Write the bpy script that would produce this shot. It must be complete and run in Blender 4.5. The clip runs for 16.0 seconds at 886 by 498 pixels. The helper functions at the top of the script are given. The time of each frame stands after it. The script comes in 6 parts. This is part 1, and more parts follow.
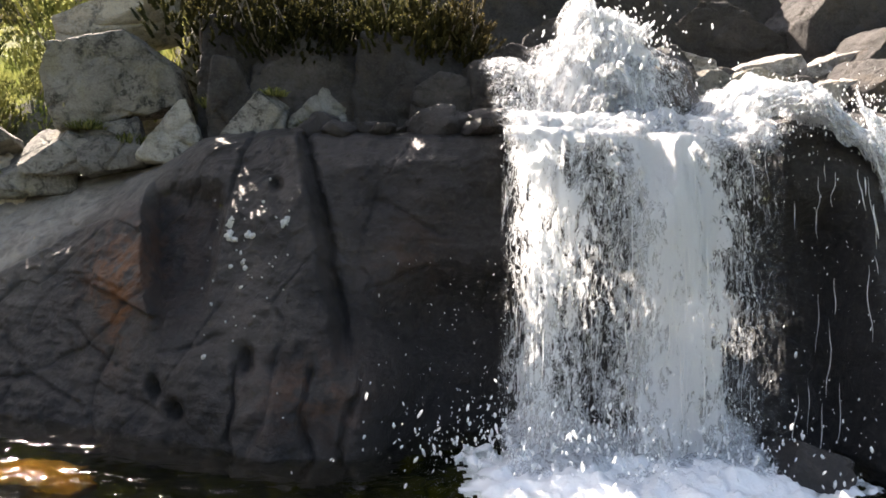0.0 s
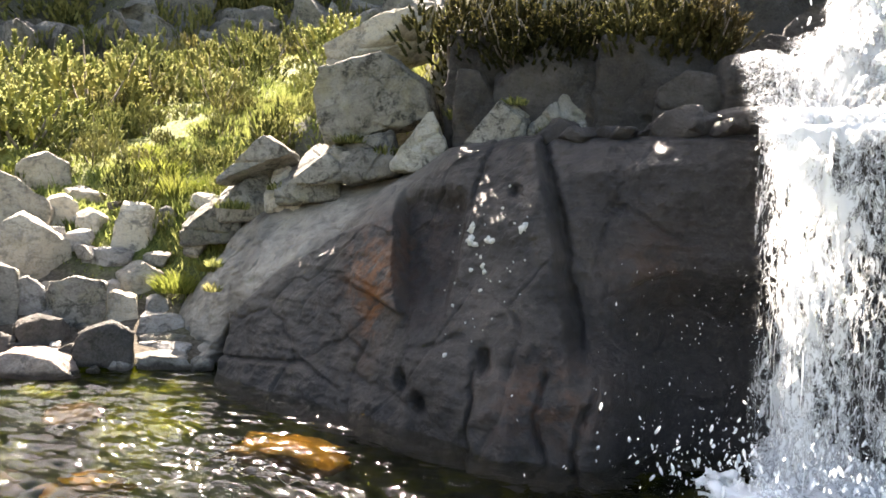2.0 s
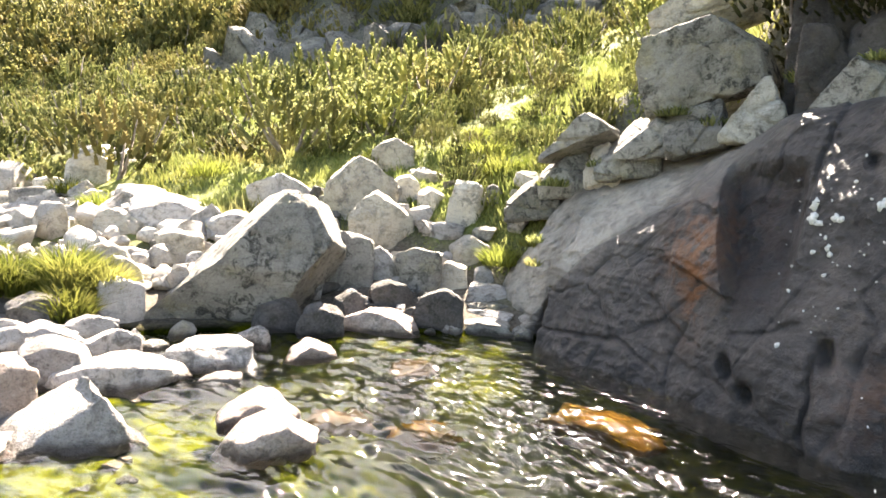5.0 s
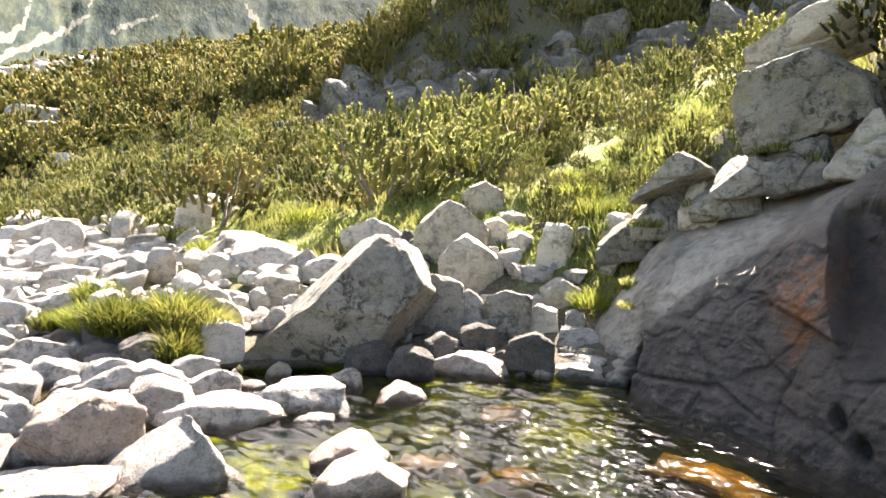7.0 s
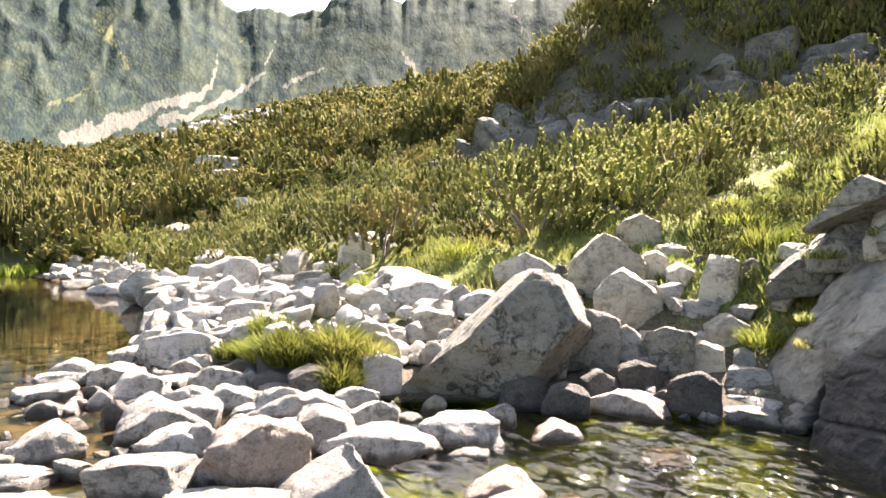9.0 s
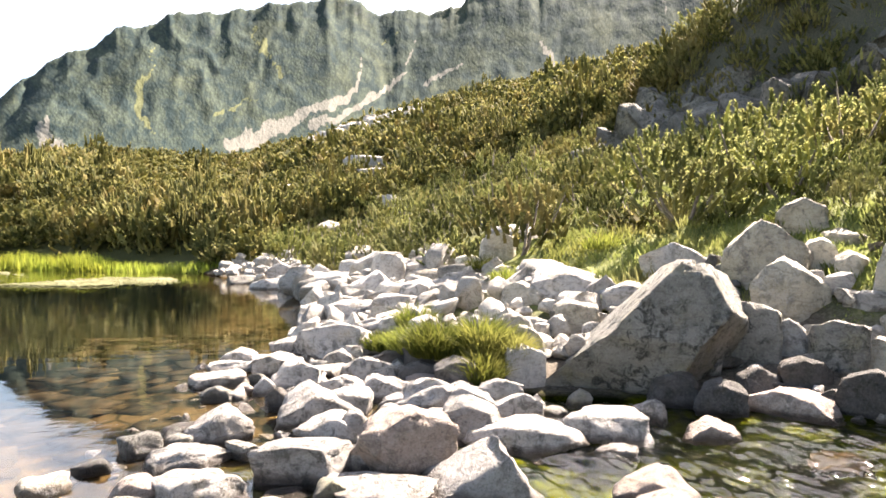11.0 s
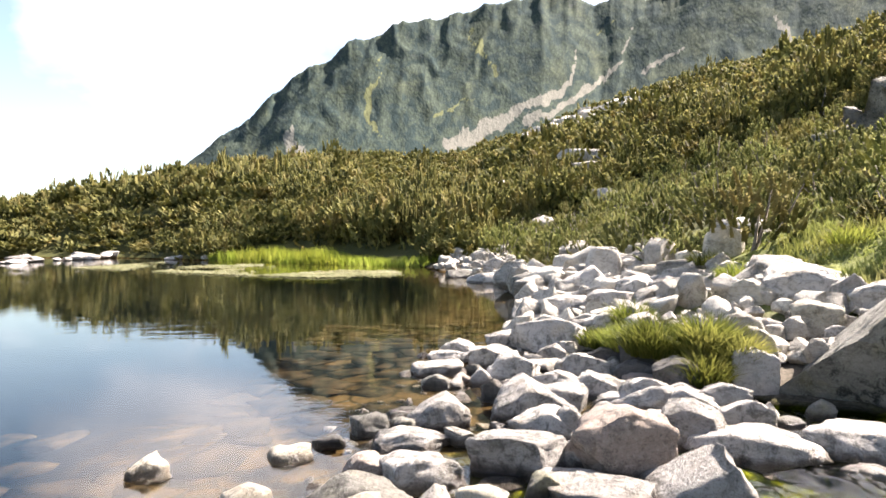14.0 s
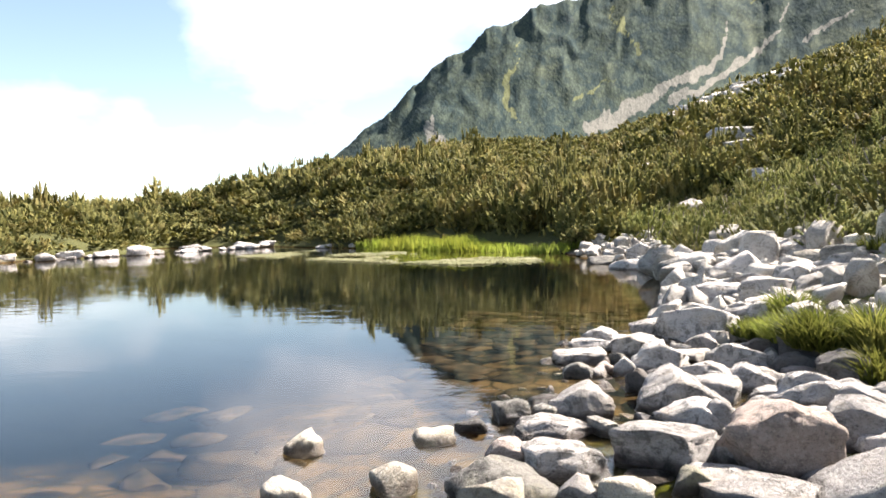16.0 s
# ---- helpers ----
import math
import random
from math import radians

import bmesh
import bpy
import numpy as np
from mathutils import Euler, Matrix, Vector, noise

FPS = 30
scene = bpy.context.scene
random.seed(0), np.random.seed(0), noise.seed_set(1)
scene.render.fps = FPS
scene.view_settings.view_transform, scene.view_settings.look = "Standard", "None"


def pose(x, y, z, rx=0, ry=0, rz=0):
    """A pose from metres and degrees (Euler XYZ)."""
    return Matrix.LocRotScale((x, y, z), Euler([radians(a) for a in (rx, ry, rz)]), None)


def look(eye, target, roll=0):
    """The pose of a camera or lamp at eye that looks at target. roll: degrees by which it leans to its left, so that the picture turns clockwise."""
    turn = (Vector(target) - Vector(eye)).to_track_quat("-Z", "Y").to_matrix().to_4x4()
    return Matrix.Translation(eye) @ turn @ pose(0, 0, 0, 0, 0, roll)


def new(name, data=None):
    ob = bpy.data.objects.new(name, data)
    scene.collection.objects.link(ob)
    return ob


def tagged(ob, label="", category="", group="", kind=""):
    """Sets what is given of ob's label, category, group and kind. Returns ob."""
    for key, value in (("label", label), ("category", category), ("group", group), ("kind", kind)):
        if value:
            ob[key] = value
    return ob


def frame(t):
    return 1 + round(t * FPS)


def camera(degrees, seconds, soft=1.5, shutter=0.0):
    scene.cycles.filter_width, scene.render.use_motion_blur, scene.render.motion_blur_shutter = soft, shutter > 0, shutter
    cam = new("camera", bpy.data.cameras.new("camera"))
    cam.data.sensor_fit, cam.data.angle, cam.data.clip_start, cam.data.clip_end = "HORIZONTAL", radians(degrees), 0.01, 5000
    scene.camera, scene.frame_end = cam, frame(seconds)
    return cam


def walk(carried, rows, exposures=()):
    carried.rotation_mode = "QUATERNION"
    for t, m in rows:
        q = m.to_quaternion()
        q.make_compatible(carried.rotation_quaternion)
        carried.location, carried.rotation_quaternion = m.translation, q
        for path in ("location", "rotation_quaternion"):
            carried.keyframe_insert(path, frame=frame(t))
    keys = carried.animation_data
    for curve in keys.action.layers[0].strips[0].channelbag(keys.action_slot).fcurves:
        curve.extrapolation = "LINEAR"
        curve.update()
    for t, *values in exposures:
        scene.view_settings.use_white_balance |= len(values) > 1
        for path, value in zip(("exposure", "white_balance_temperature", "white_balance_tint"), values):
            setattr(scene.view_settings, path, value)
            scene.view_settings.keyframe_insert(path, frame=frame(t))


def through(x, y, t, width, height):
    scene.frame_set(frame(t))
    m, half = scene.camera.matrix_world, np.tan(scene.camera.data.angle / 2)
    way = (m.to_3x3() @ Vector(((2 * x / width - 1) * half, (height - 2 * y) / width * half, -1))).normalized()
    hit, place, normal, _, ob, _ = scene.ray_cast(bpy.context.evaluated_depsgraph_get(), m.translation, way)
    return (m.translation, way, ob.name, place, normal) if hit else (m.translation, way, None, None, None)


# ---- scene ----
cam = camera(64.5, 16.0, soft=1.65)
EYE = (-0.713, 0.768, 1.681)                   # the camera turns where it stands
PATH = [
    (0, EYE, (-0.569, 2.762, 1.611), 3.19),
    (0.5, EYE, (-0.770, 2.765, 1.594), 3.34),
    (1, EYE, (-0.968, 2.751, 1.616), 3.64),
    (1.5, EYE, (-1.118, 2.725, 1.609), 3.79),
    (2, EYE, (-1.231, 2.698, 1.589), 3.57),
    (2.5, EYE, (-1.323, 2.667, 1.526), 3.41),
    (3, EYE, (-1.425, 2.622, 1.446), 3.24),
    (3.5, EYE, (-1.595, 2.542, 1.410), 3.26),
    (4, EYE, (-1.753, 2.459, 1.438), 3.03),
    (4.5, EYE, (-1.902, 2.359, 1.450), 2.88),
    (7, EYE, (-2.195, 2.107, 1.585), 1.90),
    (7.5, EYE, (-2.257, 2.037, 1.619), 1.90),
    (8, EYE, (-2.328, 1.948, 1.651), 1.40),
    (8.5, EYE, (-2.388, 1.861, 1.669), 1.16),
    (9, EYE, (-2.452, 1.756, 1.673), 0.99),
    (11.5, EYE, (-2.639, 1.306, 1.652), -0.23),
    (12, EYE, (-2.661, 1.221, 1.660), -0.09),
    (12.5, EYE, (-2.681, 1.123, 1.662), -0.05),
    (13, EYE, (-2.701, 0.982, 1.654), 0.21),
    (13.5, EYE, (-2.709, 0.889, 1.650), -0.07),
    (14, EYE, (-2.712, 0.795, 1.639), -0.49),
    (14.5, EYE, (-2.711, 0.699, 1.635), -0.60),
    (15, EYE, (-2.702, 0.569, 1.622), -0.56),
    (15.5, EYE, (-2.689, 0.467, 1.612), -0.77),
    (16, EYE, (-2.677, 0.400, 1.608), -1.36),
]
walk(cam, [(t, look(eye, target, roll)) for t, eye, target, roll in PATH], exposures=[(0.0, 2.4, 7050, 19), (2.0, 3.1, 7150, 18), (3.5, 3.5, 7200, 17), (4.5, 3.55, 7150, 17), (7.0, 3.13, 7050, 19), (9.0, 2.93, 7000, 20), (12.0, 2.72, 6900, 20), (16.0, 2.28, 6500, 17)])

# ---- light: one high sun behind the cliff, blue sky with bright clouds ----
SUN_AZ, SUN_EL = radians(34), radians(46)      # azimuth counted from +y towards -x
SUN_DIR = Vector((-math.sin(SUN_AZ) * math.cos(SUN_EL), math.cos(SUN_AZ) * math.cos(SUN_EL), math.sin(SUN_EL)))
sun_data = bpy.data.lights.new("sun", "SUN")
sun_data.energy, sun_data.angle, sun_data.color = 5.0, radians(0.5), (1.0, 0.94, 0.83)
sun = new("sun", sun_data)
sun.matrix_world = Matrix.Translation((0, 0, 60)) @ (-SUN_DIR).to_track_quat("-Z", "Y").to_matrix().to_4x4()

world = bpy.data.worlds.new("world")
scene.world = world
world.use_nodes = True
wn, wl = world.node_tree.nodes, world.node_tree.links
wn.clear()
sky = wn.new("ShaderNodeTexSky")
sky.sky_type, sky.sun_disc = "NISHITA", False
sky.sun_elevation, sky.sun_rotation = SUN_EL, -SUN_AZ
sky.altitude, sky.air_density, sky.dust_density, sky.ozone_density = 1500, 1.0, 2.5, 1.0
tex = wn.new("ShaderNodeTexCoord")
mapn = wn.new("ShaderNodeMapping")
mapn.inputs["Scale"].default_value = (1.0, 1.0, 1.9)
mapn.inputs["Location"].default_value = (0.35, 0.2, 0.1)
cn = wn.new("ShaderNodeTexNoise")
cn.inputs["Scale"].default_value, cn.inputs["Detail"].default_value, cn.inputs["Roughness"].default_value = 1.7, 7.0, 0.48
ramp = wn.new("ShaderNodeValToRGB")
ramp.color_ramp.elements[0].position, ramp.color_ramp.elements[1].position = 0.43, 0.61
mix = wn.new("ShaderNodeMix")
mix.data_type = "RGBA"
mix.inputs["B"].default_value = (21.0, 20.9, 20.7, 1)
bg = wn.new("ShaderNodeBackground")
bg.inputs["Strength"].default_value = 0.0245
wo = wn.new("ShaderNodeOutputWorld")
wl.new(tex.outputs["Generated"], mapn.inputs["Vector"])
wl.new(mapn.outputs["Vector"], cn.inputs["Vector"])
lean = wn.new("ShaderNodeVectorMath")          # cloudier over the ridge, clearing away from it
lean.operation = "DOT_PRODUCT"
lean.inputs[1].default_value = (-0.095, 0.20, -0.15)
heap = wn.new("ShaderNodeMath")
heap.operation = "ADD"
wl.new(tex.outputs["Generated"], lean.inputs[0])
wl.new(lean.outputs["Value"], heap.inputs[0])
wl.new(cn.outputs["Fac"], heap.inputs[1])
wl.new(heap.outputs[0], ramp.inputs["Fac"])
wl.new(ramp.outputs["Color"], mix.inputs["Factor"])
gain = wn.new("ShaderNodeVectorMath")
gain.operation = "MULTIPLY"
gain.inputs[1].default_value = (2.75, 2.65, 2.3)
wl.new(sky.outputs["Color"], gain.inputs[0])
wl.new(gain.outputs["Vector"], mix.inputs["A"])
wl.new(mix.outputs["Result"], bg.inputs["Color"])
wl.new(bg.outputs["Background"], wo.inputs["Surface"])

# ---- numeric noise ----
def _hash(ix, iy, iz, seed):
    h = (ix.astype(np.int64) * 374761393 + iy.astype(np.int64) * 668265263 + iz.astype(np.int64) * 2147483647 + seed * 1274126177) & 0xFFFFFFFF
    h = ((h ^ (h >> 13)) * 1274126177) & 0xFFFFFFFF
    h = ((h ^ (h >> 15)) * 2246822519) & 0xFFFFFFFF
    return ((h ^ (h >> 16)) & 0xFFFFFF) / float(0xFFFFFF) * 2 - 1


def vnoise(p, seed=0):
    """Smooth value noise at the points p (n x 3), -1 to 1."""
    p = np.asarray(p, float)
    i = np.floor(p)
    f = p - i
    f = f * f * f * (f * (f * 6 - 15) + 10)
    i = i.astype(np.int64)
    out = 0.0
    for dx in (0, 1):
        for dy in (0, 1):
            for dz in (0, 1):
                wgt = (f[:, 0] if dx else 1 - f[:, 0]) * (f[:, 1] if dy else 1 - f[:, 1]) * (f[:, 2] if dz else 1 - f[:, 2])
                out = out + wgt * _hash(i[:, 0] + dx, i[:, 1] + dy, i[:, 2] + dz, seed)
    return out


def fbm(p, octaves=4, seed=0, gain=0.5, ridged=False):
    p = np.asarray(p, float)
    out, amp = np.zeros(len(p)), 1.0
    for k in range(octaves):
        v = vnoise(p * 2.03 ** k + 17.3 * k, seed + k)
        out += amp * (1 - 2 * np.abs(v) if ridged else v)
        amp *= gain
    return out


def cells(p, seed=0):
    """Cellular noise: distance to the nearest and to the second nearest point, and a value of the cell."""
    p = np.asarray(p, float)
    i = np.floor(p).astype(np.int64)
    d1, d2, val = np.full(len(p), 9.0), np.full(len(p), 9.0), np.zeros(len(p))
    for dx in (-1, 0, 1):
        for dy in (-1, 0, 1):
            for dz in (-1, 0, 1):
                c = i + (dx, dy, dz)
                q = np.stack([c[:, k] + 0.5 + 0.45 * _hash(c[:, 0], c[:, 1], c[:, 2], seed + 11 + k) for k in range(3)], 1)
                d = np.linalg.norm(p - q, axis=1)
                v = _hash(c[:, 0], c[:, 1], c[:, 2], seed + 29)
                nearer = d < d1
                d2 = np.where(nearer, d1, np.minimum(d2, d))
                val = np.where(nearer, v, val)
                d1 = np.where(nearer, d, d1)
    return d1, d2, val


def sstep(x, a, b):
    t = np.clip((np.asarray(x, float) - a) / (b - a), 0, 1)
    return t * t * (3 - 2 * t)


# ---- mesh helpers ----
def mesh_of(name, verts, faces, smooth=True, material=None):
    me = bpy.data.meshes.new(name)
    me.from_pydata([tuple(v) for v in verts] if not isinstance(verts, np.ndarray) else verts.tolist(), [], faces if isinstance(faces, list) else faces.tolist())
    me.update()
    me.polygons.foreach_set("use_smooth", [smooth] * len(me.polygons))
    if material:
        me.materials.append(material)
    return me


def grid_faces(nu, nv, wrap=False):
    """Quads of a grid with nu rows of nv points."""
    a = np.arange(nu * nv).reshape(nu, nv)
    if wrap:
        a = np.concatenate([a, a[:1]], 0)
    return np.stack([a[:-1, :-1].ravel(), a[1:, :-1].ravel(), a[1:, 1:].ravel(), a[:-1, 1:].ravel()], 1)


def set_attr(me, name, values):
    at = me.attributes.new(name, "FLOAT", "POINT")
    at.data.foreach_set("value", np.asarray(values, np.float32))


def part(name, me, parent, label=""):
    """One mesh object under a thing or a part."""
    ob = new(name, me)
    ob.parent = parent
    if label:
        tagged(ob, label)
    return ob


# ---- materials ----
class Mat:
    """A node material, with short calls for the nodes that the surfaces below share."""

    def __init__(self, name):
        self.m = bpy.data.materials.new(name)
        self.m.use_nodes = True
        self.n, self.l = self.m.node_tree.nodes, self.m.node_tree.links
        self.n.clear()
        self.out = self.n.new("ShaderNodeOutputMaterial")
        self.pos = self.n.new("ShaderNodeNewGeometry").outputs["Position"]
        self.obj = self.n.new("ShaderNodeTexCoord").outputs["Object"]

    def put(self, socket, value):
        if isinstance(value, bpy.types.NodeSocket):
            self.l.new(value, socket)
        elif isinstance(value, tuple) and len(value) == 3 and socket.type == "RGBA":
            socket.default_value = (*value, 1)
        else:
            socket.default_value = value

    def noise(self, scale, detail=5.0, rough=0.55, vec=None, distort=0.0):
        k = self.n.new("ShaderNodeTexNoise")
        self.put(k.inputs["Vector"], vec or self.pos)
        k.inputs["Scale"].default_value, k.inputs["Detail"].default_value = scale, detail
        k.inputs["Roughness"].default_value, k.inputs["Distortion"].default_value = rough, distort
        return k.outputs["Fac"]

    def voronoi(self, scale, feature="F1", vec=None, out="Distance"):
        k = self.n.new("ShaderNodeTexVoronoi")
        k.feature = feature
        self.put(k.inputs["Vector"], vec or self.pos)
        k.inputs["Scale"].default_value = scale
        return k.outputs[out]

    def stretch(self, scale, vec=None):
        k = self.n.new("ShaderNodeMapping")
        self.put(k.inputs["Vector"], vec or self.pos)
        k.inputs["Scale"].default_value = scale
        return k.outputs["Vector"]

    def ramp(self, fac, a, b, lo=0.0, hi=1.0):
        k = self.n.new("ShaderNodeMapRange")
        k.interpolation_type = "SMOOTHSTEP"
        self.put(k.inputs["Value"], fac)
        for key, v in (("From Min", a), ("From Max", b), ("To Min", lo), ("To Max", hi)):
            self.put(k.inputs[key], v)
        return k.outputs["Result"]

    def math(self, op, a, b=0.0):
        k = self.n.new("ShaderNodeMath")
        k.operation = op
        self.put(k.inputs[0], a), self.put(k.inputs[1], b)
        return k.outputs[0]

    def mix(self, fac, a, b, mode="MIX"):
        k = self.n.new("ShaderNodeMix")
        k.data_type, k.blend_type = "RGBA", mode
        self.put(k.inputs["Factor"], fac), self.put(k.inputs["A"], a), self.put(k.inputs["B"], b)
        return k.outputs["Result"]

    def attr(self, name):
        k = self.n.new("ShaderNodeAttribute")
        k.attribute_name = name
        return k.outputs["Fac"]

    def random(self):
        return self.n.new("ShaderNodeObjectInfo").outputs["Random"]

    def island(self):
        return self.n.new("ShaderNodeNewGeometry").outputs["Random Per Island"]

    def xyz(self, i, vec=None):
        k = self.n.new("ShaderNodeSeparateXYZ")
        self.put(k.inputs[0], vec or self.pos)
        return k.outputs[i]

    def bump(self, height, strength=0.5, distance=0.02, normal=None):
        k = self.n.new("ShaderNodeBump")
        self.put(k.inputs["Strength"], strength)
        k.inputs["Distance"].default_value = distance
        self.put(k.inputs["Height"], height)
        if normal:
            self.put(k.inputs["Normal"], normal)
        return k.outputs["Normal"]

    def principled(self, **kw):
        k = self.n.new("ShaderNodeBsdfPrincipled")
        for key, v in kw.items():
            self.put(k.inputs[key.replace("_", " ")], v)
        self.l.new(k.outputs[0], self.out.inputs["Surface"])
        return k

    def blend(self, fac, a, b):
        k = self.n.new("ShaderNodeMixShader")
        self.put(k.inputs[0], fac)
        self.l.new(a, k.inputs[1]), self.l.new(b, k.inputs[2])
        self.l.new(k.outputs[0], self.out.inputs["Surface"])
        return k.outputs[0]

    def shader(self, kind, **kw):
        k = self.n.new(kind)
        for key, v in kw.items():
            self.put(k.inputs[key], v)
        return k.outputs[0]


def granite(name, light, dark, lichen=0.35, warm=(0.42, 0.33, 0.22), wet=True, joined=False):
    """Weathered granite: speckle, grey lichen, warm stains; darker and glossier in the splash zone of the water."""
    g = Mat(name)
    big = g.noise(1.7, 5, 0.6)
    fine = g.noise(42, 5, 0.75)
    mid = g.noise(9, 7, 0.7, distort=0.5)
    col = g.mix(g.ramp(big, 0.3, 0.7), dark, light)
    col = g.mix(g.ramp(g.noise(3.1, 4), 0.5, 0.75, 0, 0.55), col, warm)
    patch = g.math("MULTIPLY", g.ramp(mid, 0.47, 0.60), g.ramp(g.noise(2.3, 3), 0.36, 0.58))
    col = g.mix(g.math("MULTIPLY", patch, lichen * 1.9), col, (0.075, 0.072, 0.06))
    col = g.mix(g.ramp(g.noise(17, 5, 0.75), 0.52, 0.68, 0, 0.55), col, g.mix(1.0, col, (0.38, 0.36, 0.34), "MULTIPLY"))
    col = g.mix(g.ramp(g.voronoi(60), 0.1, 0.38, 0.4, 0.0), col, (0.05, 0.05, 0.05))
    crust = g.math("MULTIPLY", g.ramp(g.noise(5.5, 6, 0.75, distort=0.7), 0.54, 0.62), g.ramp(g.noise(1.4, 3), 0.40, 0.62))
    col = g.mix(g.math("MULTIPLY", crust, 0.7), col, (0.11, 0.105, 0.095))
    bands = g.noise(3.0, 5, 0.65, g.stretch((1.0, 1.0, 3.2), g.obj), 1.2)
    col = g.mix(g.ramp(bands, 0.50, 0.66, 0, 0.5), col, g.mix(1.0, col, (0.45, 0.43, 0.43), "MULTIPLY"))
    col = g.mix(g.ramp(fine, 0.45, 0.7, 0.0, 0.4), col, tuple(min(0.6, 1.35 * c) for c in light))
    tone = g.ramp(g.island() if joined else g.random(), 0, 1, 0.70, 1.1)
    hsv = g.n.new("ShaderNodeHueSaturation")
    g.put(hsv.inputs["Color"], col), g.put(hsv.inputs["Value"], tone)
    col = hsv.outputs[0]
    rough = 0.85
    if wet:
        z = g.math("ADD", g.xyz(2), g.math("MULTIPLY", g.math("SUBTRACT", g.noise(6, 3), 0.5), 0.12))
        w = g.ramp(z, 0.02, 0.09, 1, 0)
        col = g.mix(w, col, g.mix(1.0, col, (0.30, 0.27, 0.25), "MULTIPLY"))
        rough = g.ramp(w, 0, 1, 0.85, 0.28)
    relief = g.math("ADD", g.math("MULTIPLY", mid, 0.9), g.math("MULTIPLY", fine, 0.45))
    g.principled(Base_Color=col, Roughness=rough, Specular_IOR_Level=0.3, Normal=g.bump(relief, 1.0, 0.075))
    return g.m


PALE = granite("pale_granite", (0.60, 0.56, 0.515), (0.41, 0.38, 0.35), 0.4)
PALE_FAR = granite("bleached_granite", (0.60, 0.56, 0.49), (0.42, 0.385, 0.34), 0.2, joined=True)
PINK = granite("pinkish_granite", (0.50, 0.405, 0.35), (0.37, 0.295, 0.255), 0.2, (0.40, 0.28, 0.2))
GREY = granite("grey_lichened_granite", (0.35, 0.33, 0.29), (0.17, 0.162, 0.145), 0.5, (0.34, 0.31, 0.17))
BLOCK = granite("lichened_pale_granite", (0.46, 0.44, 0.39), (0.28, 0.265, 0.23), 0.6, (0.40, 0.36, 0.19))
# shade of stones under boulders and in gaps, put into the granite's colour
SHADED = granite("shade_dark_granite", (0.21, 0.19, 0.175), (0.085, 0.08, 0.075), 0.5, (0.16, 0.12, 0.08))
# damp granite by the fall; its darkness also paints shade under bushes and in gaps
DARK = granite("dark_damp_shade_granite", (0.105, 0.095, 0.09), (0.045, 0.042, 0.04), 0.3, (0.13, 0.10, 0.07))
CRAG = granite("dark_crag_rock", (0.27, 0.25, 0.215), (0.11, 0.104, 0.088), 0.8, (0.17, 0.16, 0.10), wet=False)
TAN = granite("tan_granite", (0.66, 0.60, 0.48), (0.52, 0.465, 0.37), 0.25, (0.36, 0.29, 0.17))


def wet_cliff_material():
    """Dark gneiss, wet in runs: rust, unwetted grey flanks with sunlight in their colour, fine grain that glints in the
    sun.
    """
    g = Mat("wet_dark_rock")
    streak = g.noise(2.2, 7, 0.62, g.stretch((1.6, 1.0, 0.35)))
    big = g.noise(0.9, 5, 0.6)
    fine = g.noise(34, 5, 0.7)
    grit = g.noise(95, 3, 0.7)
    mid = g.noise(7, 6, 0.6, distort=0.5)
    col = g.mix(g.ramp(big, 0.32, 0.68), (0.010, 0.009, 0.010), (0.034, 0.029, 0.027))
    col = g.mix(g.ramp(streak, 0.45, 0.7, 0, 0.7), col, (0.066, 0.055, 0.049))
    col = g.mix(g.ramp(g.noise(1.3, 5, 0.65, g.stretch((1.5, 1.0, 0.6)), 0.6), 0.55, 0.68, 0, 0.6), col, (0.016, 0.017, 0.022))
    col = g.mix(g.math("MULTIPLY", g.attr("rust"), g.ramp(mid, 0.40, 0.60)), col, (0.17, 0.062, 0.016))
    # near-black tone paints the shade of the recesses onto the rock
    col = g.mix(g.math("MULTIPLY", g.attr("recess_shade"), 0.85), col, (0.012, 0.010, 0.011))
    # pale slab colour, raised to carry the sunlight of the flank
    col = g.mix(g.math("MULTIPLY", g.attr("dry_sunlit"), g.ramp(mid, 0.3, 0.6, 0.5, 1)), col, (0.37, 0.335, 0.285))
    col = g.mix(g.ramp(fine, 0.5, 0.75, 0, 0.45), col, (0.095, 0.083, 0.076))
    col = g.mix(g.ramp(grit, 0.58, 0.72, 0, 0.35), col, (0.016, 0.014, 0.014))
    wet = g.ramp(g.noise(1.6, 4, 0.6, g.stretch((1.3, 1, 0.5))), 0.38, 0.62)
    rough = g.ramp(g.math("SUBTRACT", wet, g.attr("dry_sunlit")), 0, 1, 0.58, 0.30)
    relief = g.math("ADD", g.math("MULTIPLY", mid, 0.7), g.math("ADD", g.math("MULTIPLY", fine, 0.4), g.math("MULTIPLY", grit, 0.12)))
    g.principled(Base_Color=col, Roughness=rough, Specular_IOR_Level=0.5, Normal=g.bump(relief, 1.0, 0.07))
    return g.m


